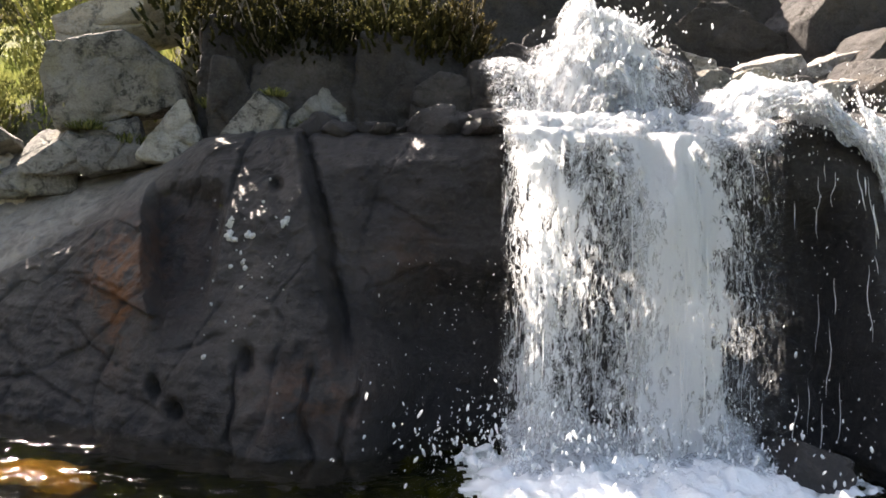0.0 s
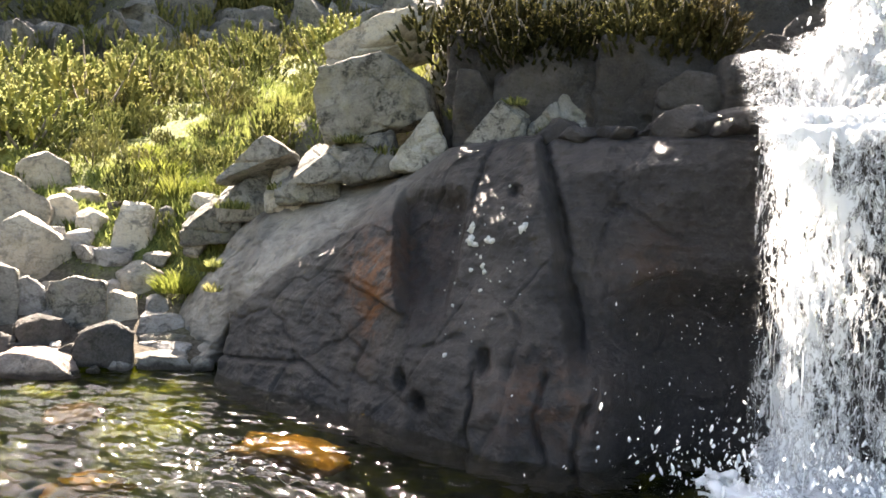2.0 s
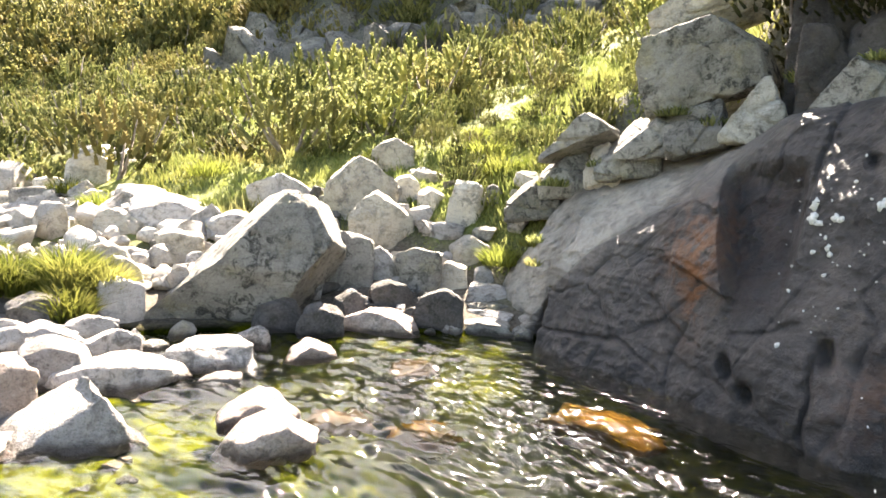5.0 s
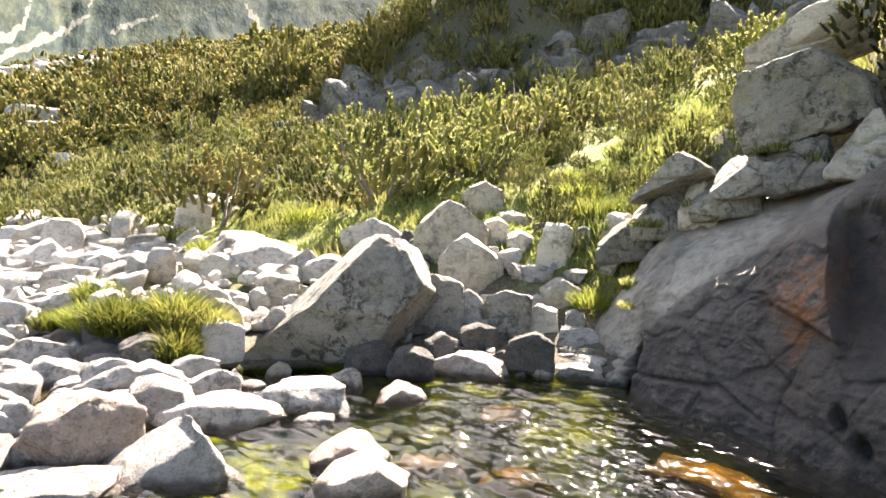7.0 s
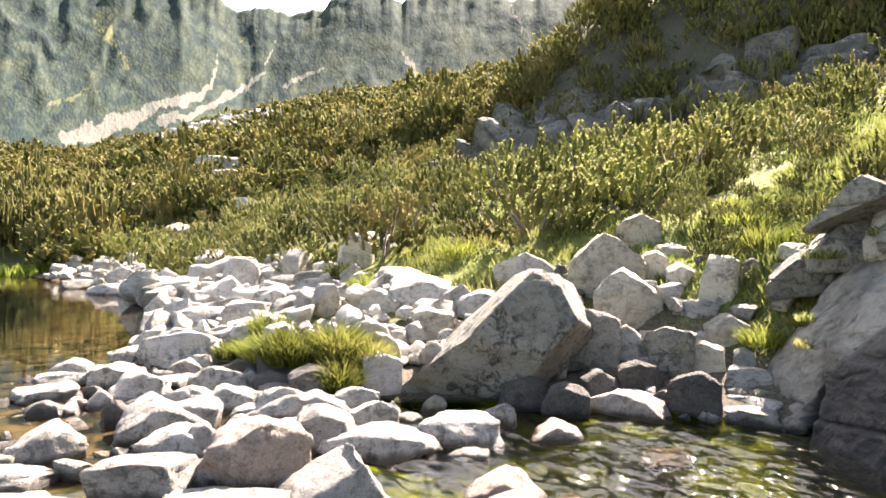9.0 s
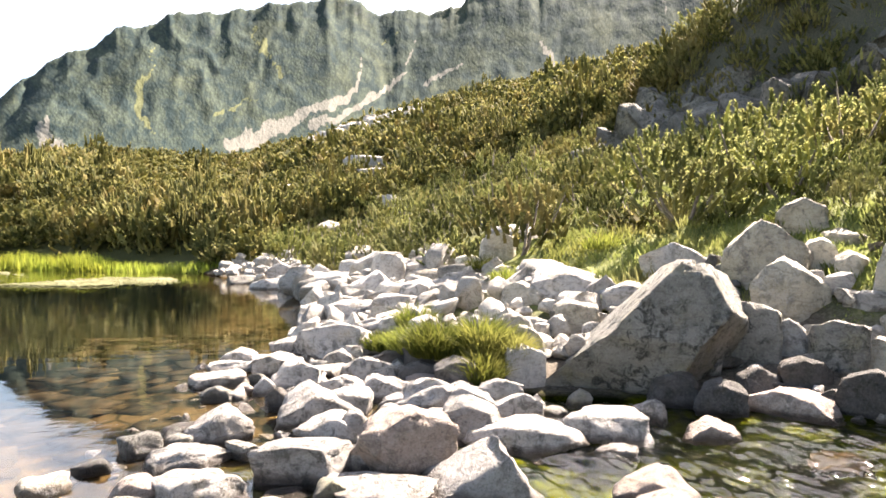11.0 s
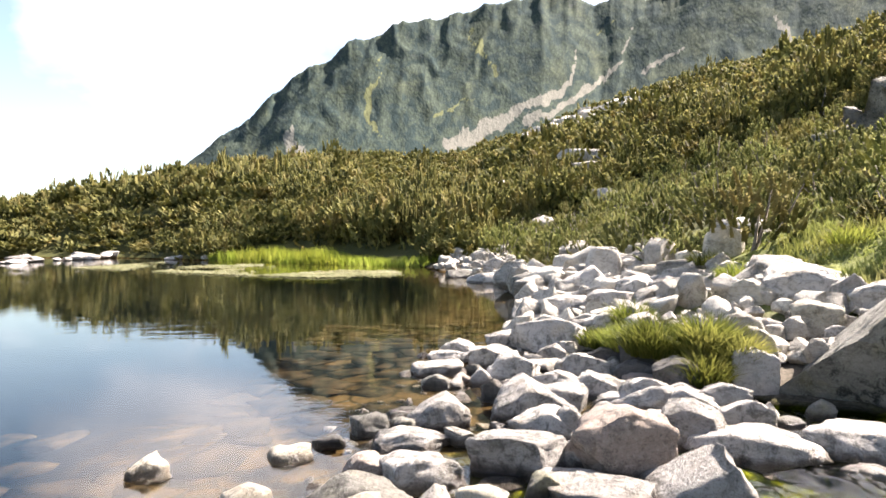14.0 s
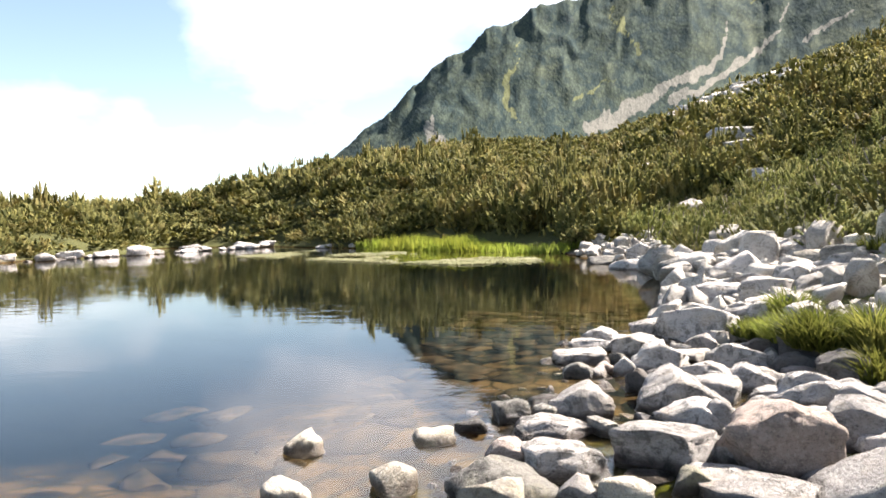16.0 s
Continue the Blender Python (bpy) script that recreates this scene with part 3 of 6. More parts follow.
def build_mountain():
    """The ridge beyond the valley, with gullies, meadows and scree fans."""
    na, nr = 520, 150
    az = np.radians(np.linspace(38, 128, na))
    rad = np.linspace(300, 1000, nr)
    aa, rr = np.meshgrid(az, rad, indexing="ij")
    x, y = -np.sin(aa) * rr, np.cos(aa) * rr
    deg = np.degrees(aa)
    crest = np.interp(deg, [38, 55, 62, 70, 74, 77, 81, 88, 92.3, 96, 99.6, 101.4, 104.2, 106, 108.7, 111, 115, 128], [19.5, 19, 19.5, 18.4, 17.3, 17.0, 18.4, 16.9, 16.2, 14.8, 12.8, 11.6, 9.0, 7.8, 5.5, 3.5, 1.0, 0.3])
    crest = crest + 0.45
    top = np.tan(np.radians(crest)) * 700
    p = np.stack([x.ravel(), y.ravel(), np.zeros(x.size)], 1)
    rise = np.clip((rr - 330) / 370, 0, 1)
    prof = rise ** 1.25
    fall = np.clip((rr - 700) / 300, 0, 1)
    z = top * np.where(rr <= 700, prof, 1 - 0.9 * fall) + 8
    # spurs and gullies run down the slope, broken by knobs of rock
    u, up = deg * 1.05, rise * 9.0
    q = np.stack([u.ravel(), up.ravel(), 0 * u.ravel()], 1)
    bend = 0.8 * fbm(q * 0.22, 3, 2)
    gully = fbm(np.stack([q[:, 0] * 0.13 + 1.2 * bend, q[:, 1] * 0.16, q[:, 2]], 1), 5, 21, 0.55, True).reshape(x.shape)
    knobs = fbm(q * (0.17, 0.42, 1), 6, 33, 0.55).reshape(x.shape)
    body = rise ** 0.8 * np.clip(top / 110, 0.12, 1)
    z = z + (3.2 * gully + 4.0 * knobs + 0.8 * fbm(q * (0.9, 3.1, 1), 3, 40).reshape(x.shape)) * body * np.where(rr > 690, 0.5, 1)
    high = (z / rr).max(1)
    scale = np.tan(np.radians(crest[:, 0])) / high
    k = np.exp(-np.linspace(-2, 2, 41) ** 2)
    scale = np.convolve(np.pad(scale, 20, mode="edge"), k / k.sum(), "valid")
    z = z * scale[:, None]
    jag = fbm(np.stack([np.degrees(az) * 0.55, az * 0, az * 0], 1), 5, 61, 0.6)
    z = z * (1 + 0.022 * jag[:, None] * np.exp(-((rr - 700) / 60) ** 2))
    el = np.degrees(np.arctan2(z, rr)) - 0.1
    slope = np.abs(np.gradient(z, axis=1)) / (rad[1] - rad[0])
    steep = sstep(slope, 0.7, 1.3)

    wob = fbm(q * 1.1, 4, 47, 0.6).reshape(x.shape)
    ragged = deg + 0.45 * wob, el + 0.35 * fbm(q * 1.1 + 9, 4, 48, 0.6).reshape(x.shape)

    def streak(points, wide):
        """How near a fan of scree, given by azimuth and elevation along its course, is."""
        best = np.full(x.shape, 9.0)
        deg, el = ragged
        for (a0, e0, w0), (a1, e1, w1) in zip(points, points[1:]):
            t = np.clip(((deg - a0) * (a1 - a0) + (el - e0) * (e1 - e0)) / ((a1 - a0) ** 2 + (e1 - e0) ** 2), 0, 1)
            d = np.hypot(deg - a0 - t * (a1 - a0), el - e0 - t * (e1 - e0))
            best = np.minimum(best, d / (w0 + t * (w1 - w0)))
        return np.clip(1.2 - best * wide * 1.25, 0, 1)
    scree = streak([(78.3, 14.6, 0.12), (78.8, 12.6, 0.28), (80.0, 11.1, 0.45), (83.0, 9.9, 0.9), (86, 8.4, 1.0), (88.6, 7.2, 0.8)], 1.0)
    scree = np.maximum(scree, streak([(74.1, 15.6, 0.10), (74.7, 13.5, 0.22), (77.9, 11.1, 0.4), (82.0, 8.9, 0.6)], 1.0))
    scree = np.maximum(scree, streak([(70.2, 13.9, 0.15), (73.3, 12.5, 0.35)], 1.0))
    scree = np.maximum(scree, streak([(63.4, 15.4, 0.10), (63.4, 14.2, 0.35), (63.4, 13.2, 1.2)], 1.0))
    scree = np.maximum(scree, streak([(101.0, 8.8, 0.2), (101.8, 7.6, 0.7), (100.0, 6.0, 1.3)], 1.0))
    scree = np.maximum(scree, streak([(55.2, 18.8, 0.3), (54.6, 17.2, 0.25)], 1.0))
    meadow = np.maximum(streak([(86.9, 16.2, 0.12), (85.7, 14.3, 0.35), (85.1, 12.6, 0.5)], 1.0), streak([(93.8, 14.4, 0.12), (95.0, 10.9, 0.35), (94.4, 8.0, 0.5)], 1.0)) * 0.8
    meadow = np.maximum(meadow, np.maximum(streak([(75.2, 16.4, 0.15), (76.9, 15.0, 0.3)], 1.0), streak([(89.6, 9.5, 0.3), (86.5, 11.2, 0.25)], 1.0)) * 0.65)
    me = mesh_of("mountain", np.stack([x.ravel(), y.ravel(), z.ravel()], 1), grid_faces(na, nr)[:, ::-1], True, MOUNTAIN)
    set_attr(me, "scree", scree.ravel()), set_attr(me, "steep", steep.ravel()), set_attr(me, "meadow", meadow.ravel()), set_attr(me, "u", u.ravel()), set_attr(me, "v", el.ravel() * 1.05)
    return tagged(new("mountain", me), "high scrub-covered mountain ridge with pale scree fans", "mountain", kind="structure")


build_ground()
build_water()
build_mountain()


# ---- the dark wet cliff ----
def cliff_base(x):
    return np.interp(x, [-5.9, -5.2, -4.5, -3.57, -2.78, -2.3, -1.5, -0.9, 0.2, 1.0, 2.0, 3.0, 4.0, 5.2], [7.5, 7.0, 6.77, 6.45, 6.2, 5.95, 5.74, 5.78, 6.0, 6.05, 5.95, 5.75, 5.6, 5.4])


def cliff_rim(x):
    return np.interp(x, [-5.9, -5.62, -5.38, -5.15, -4.75, -4.1, -3.5, -3.0, -2.6, -1.75, -0.9, 0.2, 1.0, 2.0, 2.6, 3.2, 4.2, 5.2], [0.3, 1.0, 1.36, 1.58, 1.80, 1.90, 1.96, 2.02, 2.24, 2.38, 2.42, 2.44, 2.42, 2.5, 2.6, 2.7, 2.8, 2.9])


def cliff_point(x, v):
    """v 0..1 up the face from under the water to the rim, 1..2 back over the shelf."""
    rim, y0 = cliff_rim(x), cliff_base(x)
    lean = np.interp(x, [-5.6, -4.4, -2.0, -0.9, 0.0, 2.0, 3.0, 5.2], [0.5, 0.42, 0.40, 0.32, 0.16, 0.12, 0.2, 0.35])
    face = np.clip(v, 0, 1)
    z = -0.9 + (rim + 0.9) * face
    y = y0 + lean * np.maximum(z, -0.3) + np.interp(x, [-3.4, -2.4], [0.62, 0.35]) * np.maximum(z / rim, 0) ** 3
    over = np.clip(v - 1, 0, 1)
    y = y + over * 3.4
    z = z + over * 0.55 + 0.10 * np.sin(np.clip(over * 6, 0, 1) * np.pi / 2)
    # upper step behind the fall
    z = z + sstep(x, 0.1, 0.7) * (1 - sstep(x, 1.9, 2.6)) * (0.95 * sstep(over, 0.17, 0.30))
    p = np.stack([x, y, z], 1)

    push = np.zeros_like(x)
    wav = 0.03 * vnoise(p * 4, 5) + 0.012 * vnoise(p * 13, 6)
    # bulge with a sharp overhung edge, and the recessed panel beside it
    ex = np.interp(z, [0.85, 1.66, 2.1], [-2.55, -2.87, -3.0]) + wav * 0.6
    panel = 1.3 * sstep(x, ex - 0.015, ex + 0.03) * (1 - sstep(x, -2.26, -2.10)) * sstep(z, 0.55, 1.25) * (1 - sstep(z, 1.72, 2.0))
    bulge = sstep(x, ex - 0.9, ex - 0.1) * (1 - sstep(x, ex - 0.015, ex + 0.02)) * sstep(z + 0.35 * (x - ex), 0.80, 0.87) * (1 - sstep(z, 1.5, 2.0))
    push += 0.20 * panel - 0.16 * bulge
    # upright joint right of the panel
    push += 0.06 * np.exp(-((x + 2.17 - 0.12 * (z - 1.4) + wav) / 0.025) ** 2) * sstep(z, 1.25, 1.4)
    # tall crack, with the rock beyond it set back
    cx = np.interp(z, [0.3, 0.75, 1.68, 2.3], [-0.95, -1.06, -1.33, -1.54]) + wav
    push += 0.26 * np.exp(-((x - cx) / 0.045) ** 2) * sstep(z, 0.5, 0.8) + 0.20 * sstep(x, cx - 0.02, cx + 0.06) * sstep(z, 0.4, 0.9) * (1 - sstep(x, 2.2, 2.8))
    # undercut between ledge and fall, and behind the fall
    push += 0.42 * sstep(x, -0.95, -0.3) * (1 - sstep(x, 0.3, 1.0)) * (1 - sstep(z + 0.5 * wav, 0.95, 1.5))
    push += 0.55 * sstep(x, 1.3, 1.8) * (1 - sstep(x, 2.9, 3.2)) * (1 - sstep(z, 1.6, 2.3))
    # lumpy lower ledge, split by upright joints
    ledge = sstep(x, -1.86, -1.74) * (1 - sstep(x, -0.75, -0.45)) * (1 - sstep(z + 0.12 * vnoise(p * 2.6, 9), 0.44, 0.60))
    push -= 0.09 * ledge + 0.05 * ledge * vnoise(p * 6, 27)
    for jx in (-1.80, -1.25, -0.95):
        push += 0.07 * np.exp(-((x - jx + 2 * wav) / 0.022) ** 2) * (1 - sstep(z, 0.5, 0.65))
    # the hump stands before the paler slab on its left, along an oblique joint
    line = z - np.interp(x, [-5.0, -4.68, -4.16, -3.47, -2.9], [0.0, 0.46, 1.04, 1.48, 1.7]) + wav
    push += 0.15 * sstep(line, -0.01, 0.05) * (1 - sstep(x, -3.6, -2.9)) + 0.10 * np.exp(-((line - 0.01) / 0.025) ** 2) * (1 - sstep(x, -3.6, -2.9))
    push += 0.45 * np.exp(-((x + 4.66 + wav) / 0.06) ** 2) * (1 - sstep(z, 0.15, 0.55))
    # low joint along the water, and bedding on the upper flank
    low = z - np.interp(x, [-4.43, -3.55, -3.0], [0.17, 0.28, 0.12]) + wav * 0.5
    push += 0.06 * np.exp(-(low / 0.016) ** 2) * (1 - sstep(x, -3.3, -2.9)) - 0.05 * (1 - sstep(low, -0.01, 0.01)) * (1 - sstep(x, -3.6, -2.9))
    for off in (0.22, 0.42, 0.58):
        push += 0.035 * sstep(line - off, -0.01, 0.02) * sstep(x, -4.6, -4.2) * (1 - sstep(x, -3.3, -2.6))
    for ax, az, bx, bz in ((-3.4, 0.75, -2.6, 0.35), (-2.5, 0.55, -1.9, 0.75), (-3.0, 0.30, -2.2, 0.12), (-0.95, 1.9, -0.2, 1.55), (-0.9, 1.15, -0.3, 1.35)):
        t = (x - ax) / (bx - ax)
        push += 0.035 * np.exp(-((z - az - t * (bz - az) + wav * 1.5) / 0.018) ** 2) * sstep(t, 0, 0.1) * (1 - sstep(t, 0.85, 1))
    # small holes
    for hx, hz, hr in ((-2.46, 0.34, 0.05), (-2.42, 0.28, 0.04), (-2.25, 0.22, 0.05), (-2.21, 0.17, 0.04), (-1.76, 0.63, 0.05), (-1.74, 0.55, 0.045), (-1.72, 1.94, 0.045)):
        push += 0.14 * np.exp(-((x - hx) ** 2 + (z - hz) ** 2 * 0.6) / hr ** 2)
    d1, d2, val = cells(p * (0.9, 0.9, 0.8) + 0.25 * fbm(p * 1.3, 3, 4)[:, None], 7)
    push += 0.025 * val * sstep(d2 - d1, 0.0, 0.10) + 0.018 * (1 - sstep(d2 - d1, 0.0, 0.03))
    push += 0.09 * fbm(p * 0.8, 3, 14) + 0.03 * fbm(p * 2.6, 4, 15) + 0.015 * fbm(p * 9, 4, 16, 0.6) + 0.008 * fbm(p * (3, 3, 16), 3, 18, 0.5, True)
    notch = panel
    ny = np.where(v < 1, 1.0, np.interp(over, [0, 0.15, 1], [1.0, 0.1, 0.0]))
    y = y + push * ny
    z = z - push * (1 - ny) * 0.9 * sstep(over, 0, 0.2)
    rust = np.exp(-(((x + 2.95) / 0.28) ** 2 + ((z - 1.15) / 0.35) ** 2)) + 0.12 * notch + 0.7 * np.exp(-(((x + 2.85) / 0.10) ** 2 + ((z - 0.75) / 0.3) ** 2)) + 0.35 * np.exp(-(((x + 1.2) / 0.4) ** 2 + ((z - 0.4) / 0.25) ** 2)) + 0.4 * np.exp(-(((x + 0.5) / 0.3) ** 2 + ((z - 1.3) / 0.4) ** 2))
    # pale left slab; over the hump flank the paleness is raking sunlight in colour
    dry_sunlit = (1 - sstep(x + 0.8 * (1.75 - z), -4.0, -2.5)) * sstep(z, 0.3, 1.0) * (0.85 + 0.5 * fbm(p * (2.5, 2.5, 0.8), 3, 37)) + 0.5 * sstep(over, 0.05, 0.4) * (1 - sstep(x, -2.5, -1.0))
    dry_sunlit = dry_sunlit * (0.22 + 0.78 * sstep(line, -0.06, 0.10))
    dry_sunlit = np.maximum(dry_sunlit, 0.85 * (1 - sstep(x, -5.0, -4.6)))
    # painted shade: right of the crack, behind the fall, on the set-back panel
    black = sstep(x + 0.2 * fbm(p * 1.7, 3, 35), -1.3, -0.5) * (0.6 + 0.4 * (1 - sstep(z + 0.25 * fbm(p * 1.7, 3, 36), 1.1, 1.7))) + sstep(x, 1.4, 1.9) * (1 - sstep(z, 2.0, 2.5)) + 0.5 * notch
    return np.stack([x, y, z], 1), np.clip(rust, 0, 1), np.clip(dry_sunlit, 0, 1), np.clip(black, 0, 1)


def build_cliff():
    xs = np.concatenate([np.linspace(-5.9, 0.2, 345)[:-1], np.linspace(0.2, 5.2, 150)])
    vs = np.concatenate([np.linspace(0.15, 1, 170)[:-1], np.linspace(1, 2, 80)])
    vv, xx = np.meshgrid(vs, xs, indexing="ij")
    pts, rust, dry_sunlit, black = cliff_point(xx.ravel(), vv.ravel())
    me = mesh_of("cliff", pts, grid_faces(len(vs), len(xs)), True, CLIFF)
    me.flip_normals()
    set_attr(me, "rust", rust), set_attr(me, "dry_sunlit", dry_sunlit), set_attr(me, "recess_shade", black)
    return tagged(new("cliff", me), "dark wet rock face with rust stains beside the waterfall", "cliff", kind="structure")


cliff = build_cliff()


# ---- boulders and stones ----
def ico(level):
    bm = bmesh.new()
    bmesh.ops.create_icosphere(bm, subdivisions=level, radius=1)
    v = np.array([p.co[:] for p in bm.verts])
    f = [[q.index for q in t.verts] for t in bm.faces]
    bm.free()
    return v, f


ICO = {k: ico(k) for k in (1, 2, 3, 4, 5)}


def rock_shape(seed, level=4, cuts=9, blocky=0.6, rough=1.35):
    """A weathered block: a sphere cut by planes all round, with worn edges and a grained surface; unit box, base at z=0."""
    rng = np.random.default_rng(seed)
    v, f = ICO[level]
    v = v * 1.2
    normals = rng.normal(size=(cuts + 5, 3))
    flat = 5 if blocky > 0.6 else 3
    normals[:flat] = np.array([(0.1, 0.1, 1), (1, 0.1, 0.2), (-0.2, -1, 0.3), (-1, 0.2, 0.1), (0.1, 1, 0.1)][:flat]) + rng.normal(size=(flat, 3)) * 0.3
    normals /= np.linalg.norm(normals, axis=1)[:, None]
    for k, n in enumerate(normals):
        off = rng.uniform(0.50, 0.72) if k < flat else rng.uniform(0.60, 0.92)
        d = v @ n - off
        v = v - np.where(d > 0, d, 0)[:, None] * n
    q = v + seed * 3.7
    r = 1 + rough * (0.045 * fbm(q * 1.6, 3, 5) + 0.022 * fbm(q * 5, 4, 6, 0.6))
    d1, d2, val = cells(q * (1.1, 1.5, 2.2), 3)
    r += rough * (0.022 * val - 0.035 * (1 - sstep(d2 - d1, 0, 0.07)))
    v = v * r[:, None]
    lo, hi = v.min(0), v.max(0)
    v = (v - (lo + hi) / 2) / (hi - lo)
    v[:, 2] += 0.5
    return v, f


STONES = []                                   # where the placed stones stand, so that small ones find room


def stone_shape(seed, apex, kind="plain", level=4):
    """A split granite stone in a unit box: two roof planes meeting over apex (0 to 1 across), a bevelled front, random breaks, worn grain."""
    rng = np.random.default_rng(seed)
    v, f = ICO[level]
    soft = {"round": 0.80, "slab": 0.62, "block": 0.62}.get(kind, 0.68)
    v = v * 1.15
    a = (apex - 0.5) * 1.3
    planes = []
    for side in (-1, 1):
        run = max(0.25, 1 - side * a)                        # from the ridge out to that side
        drop = {"round": 0.55, "slab": 0.22, "block": 0.28, "wedge": 1.1}.get(kind, 0.42) * rng.uniform(0.6, 1.3)
        n = np.array((side * drop / run, rng.normal() * 0.12, 1.0))
        n /= np.linalg.norm(n)
        planes.append((n, n @ np.array((a * 0.9, 0, 0.62))))
        planes.append((np.array((side, rng.normal() * 0.3, rng.uniform(-0.25, 0.3))), soft * rng.uniform(0.95, 1.1)))
    planes.append((np.array((rng.normal() * 0.25, -1, rng.uniform(0.05, 0.55))), soft * rng.uniform(0.8, 1.0)))
    planes.append((np.array((rng.normal() * 0.3, 1, rng.uniform(0, 0.4))), soft))
    planes.append((np.array((0.0, 0.05, -1.0)), 0.55))
    for k in range(3 if kind == "block" else 5):
        planes.append((rng.normal(size=3) + (0, -0.25, 0.2), rng.uniform(0.66, 0.85)))
    for n, off in planes:
        n = n / np.linalg.norm(n)
        d = v @ n - off
        v = v - np.where(d > 0, d, 0)[:, None] * n
    v = 0.88 * v + 0.12 * 0.72 * ICO[level][0]
    q = v + seed * 3.7
    r = 1 + 0.085 * fbm(q * 1.4, 3, 5) + 0.040 * fbm(q * 4.2, 4, 6, 0.6)
    d1, d2, val = cells(q * (1.2, 1.4, 2.6), 3)
    r += 0.060 * val * sstep(d2 - d1, 0, 0.12) - 0.045 * (1 - sstep(d2 - d1, 0, 0.07))
    v = v * r[:, None]
    lo, hi = v.min(0), v.max(0)
    v = (v - (lo + hi) / 2) / (hi - lo)
    v[:, 2] += 0.5
    return v, f


STONE_LABELS = {"pale_granite": "pale sun-bleached granite stone on the shore", "pinkish_granite": "pinkish granite boulder at the water edge", "tan_granite": "tan weathered granite boulder on the bank",
                "grey_lichened_granite": "grey lichen-covered granite stone on the bank", "shade_dark_granite": "stone wedged under the boulders, darkened in colour for shade"}


def stone(at, size, turn, seed, material, name, apex, kind="plain"):
    """A stone of the shore, a little sunk into what it lies on."""
    v, f = stone_shape(seed, apex, kind, 4 if max(size) > 0.42 and at[0] > -12 else 3)
    sink = 0.12 if at[2] < 0.05 else 0.05 + 0.10 * size[2]
    v = v * np.array((size[0], size[1], size[2] + sink))
    ob = new(name, mesh_of(name, v, f, True, material))
    ob.matrix_world = pose(at[0], at[1], at[2] - sink, 0, 0, turn)
    STONES.append((at[0], at[1], 0.5 * max(size[0], size[1])))
    return tagged(ob, STONE_LABELS[material.name], "boulder" if name == "boulder" else "rock", "stones of the shore")


def rock(name, at, size, turn, seed, material, label, tip=(0, 0), level=4, cuts=9, blocky=0.6, sink=0.12, group="stones of the shore"):
    """A single stone standing at a place, its base a little sunk."""
    v, f = rock_shape(seed, level, cuts, blocky)
    v = v * np.array(size)
    me = mesh_of(name, v, f, True, material)
    ob = new(name, me)
    ob.matrix_world = pose(at[0], at[1], at[2] - sink * size[2], tip[0], tip[1], turn)
    STONES.append((at[0], at[1], 0.5 * max(size[0], size[1])))
    return tagged(ob, label, "rock" if name != "boulder" else "boulder", group)


def cube_net(n):
    """Points and quads of a cube's six sides, each a grid of n by n, welded."""
    bm = bmesh.new()
    bmesh.ops.create_cube(bm, size=2)
    bmesh.ops.subdivide_edges(bm, edges=bm.edges[:], cuts=n, use_grid_fill=True)
    v = np.array([p.co[:] for p in bm.verts])
    f = [[q.index for q in t.verts] for t in bm.faces]
    bm.free()
    return v, f


NET = cube_net(26)


def block(name, at, size, turn, seed, material, label, corners=(), tip=(0, 0), group="blocks above the cliff"):
    """An angular block: a box with given planes cut off, then worn."""
    v, f = NET
    v = v / (np.abs(v) ** 16).sum(1)[:, None] ** (1 / 16)
    for nx, ny, nz, off in corners:
        n = np.array((nx, ny, nz), float)
        n /= np.linalg.norm(n)
        d = v @ n - off
        v = v - np.where(d > 0, d, 0)[:, None] * n
    q = v * np.array(size) * 0.5 + seed * 1.9
    grain = 0.022 * fbm(q * 1.5, 4, 5) + 0.014 * fbm(q * 7, 4, 6, 0.6)
    d1, d2, val = cells(q * (1.6, 1.6, 2.4), 3)
    grain += 0.02 * val - 0.04 * (1 - sstep(d2 - d1, 0, 0.06))
    n = v / np.linalg.norm(v, axis=1)[:, None]
    v = v * np.array(size) * 0.5 + n * grain[:, None]
    v[:, 2] += size[2] / 2
    ob = new(name, mesh_of(name, v, f, True, material))
    ob.matrix_world = pose(*at, tip[0], tip[1], turn)
    STONES.append((at[0], at[1], 0.5 * max(size[0], size[1])))
    return tagged(ob, label, "boulder", group)


stone((-5.68, 2.12, -0.01), (0.88, 0.67, 0.46), 75, 100, PINK, "boulder", 0.60, kind="big")
stone((-5.07, 2.44, -0.00), (0.93, 0.70, 0.33), 69, 101, PALE, "boulder", 0.85, kind="wedge")
stone((-5.97, 3.20, -0.00), (1.03, 0.83, 0.22), 65, 102, PALE, "boulder", 0.45, kind="round")
stone((-6.21, 2.78, -0.00), (0.58, 0.45, 0.34), 70, 103, PALE, "stone", 0.40, kind="big")
stone((-6.69, 3.46, -0.00), (0.53, 0.39, 0.25), 66, 104, PALE, "stone", 0.60)
stone((-6.00, 3.96, -0.00), (0.79, 0.68, 0.21), 59, 105, PALE, "stone", 0.08, kind="slab")
stone((-6.22, 4.54, -0.00), (0.35, 0.26, 0.21), 56, 106, PALE, "stone", 0.80)
stone((-5.59, 4.73, -0.00), (0.47, 0.39, 0.16), 51, 107, PINK, "stone", 0.50, kind="round")
stone((-5.50, 3.76, -0.00), (0.34, 0.30, 0.06), 58, 108, PALE, "stone", 0.50, kind="slab")
stone((-6.02, 6.04, -0.00), (0.91, 0.74, 0.24), 45, 109, PINK, "boulder", 0.30, kind="round")
stone((-5.63, 6.51, 0.07), (0.56, 0.38, 0.39), 41, 110, SHADED, "stone", 0.60, kind="block")
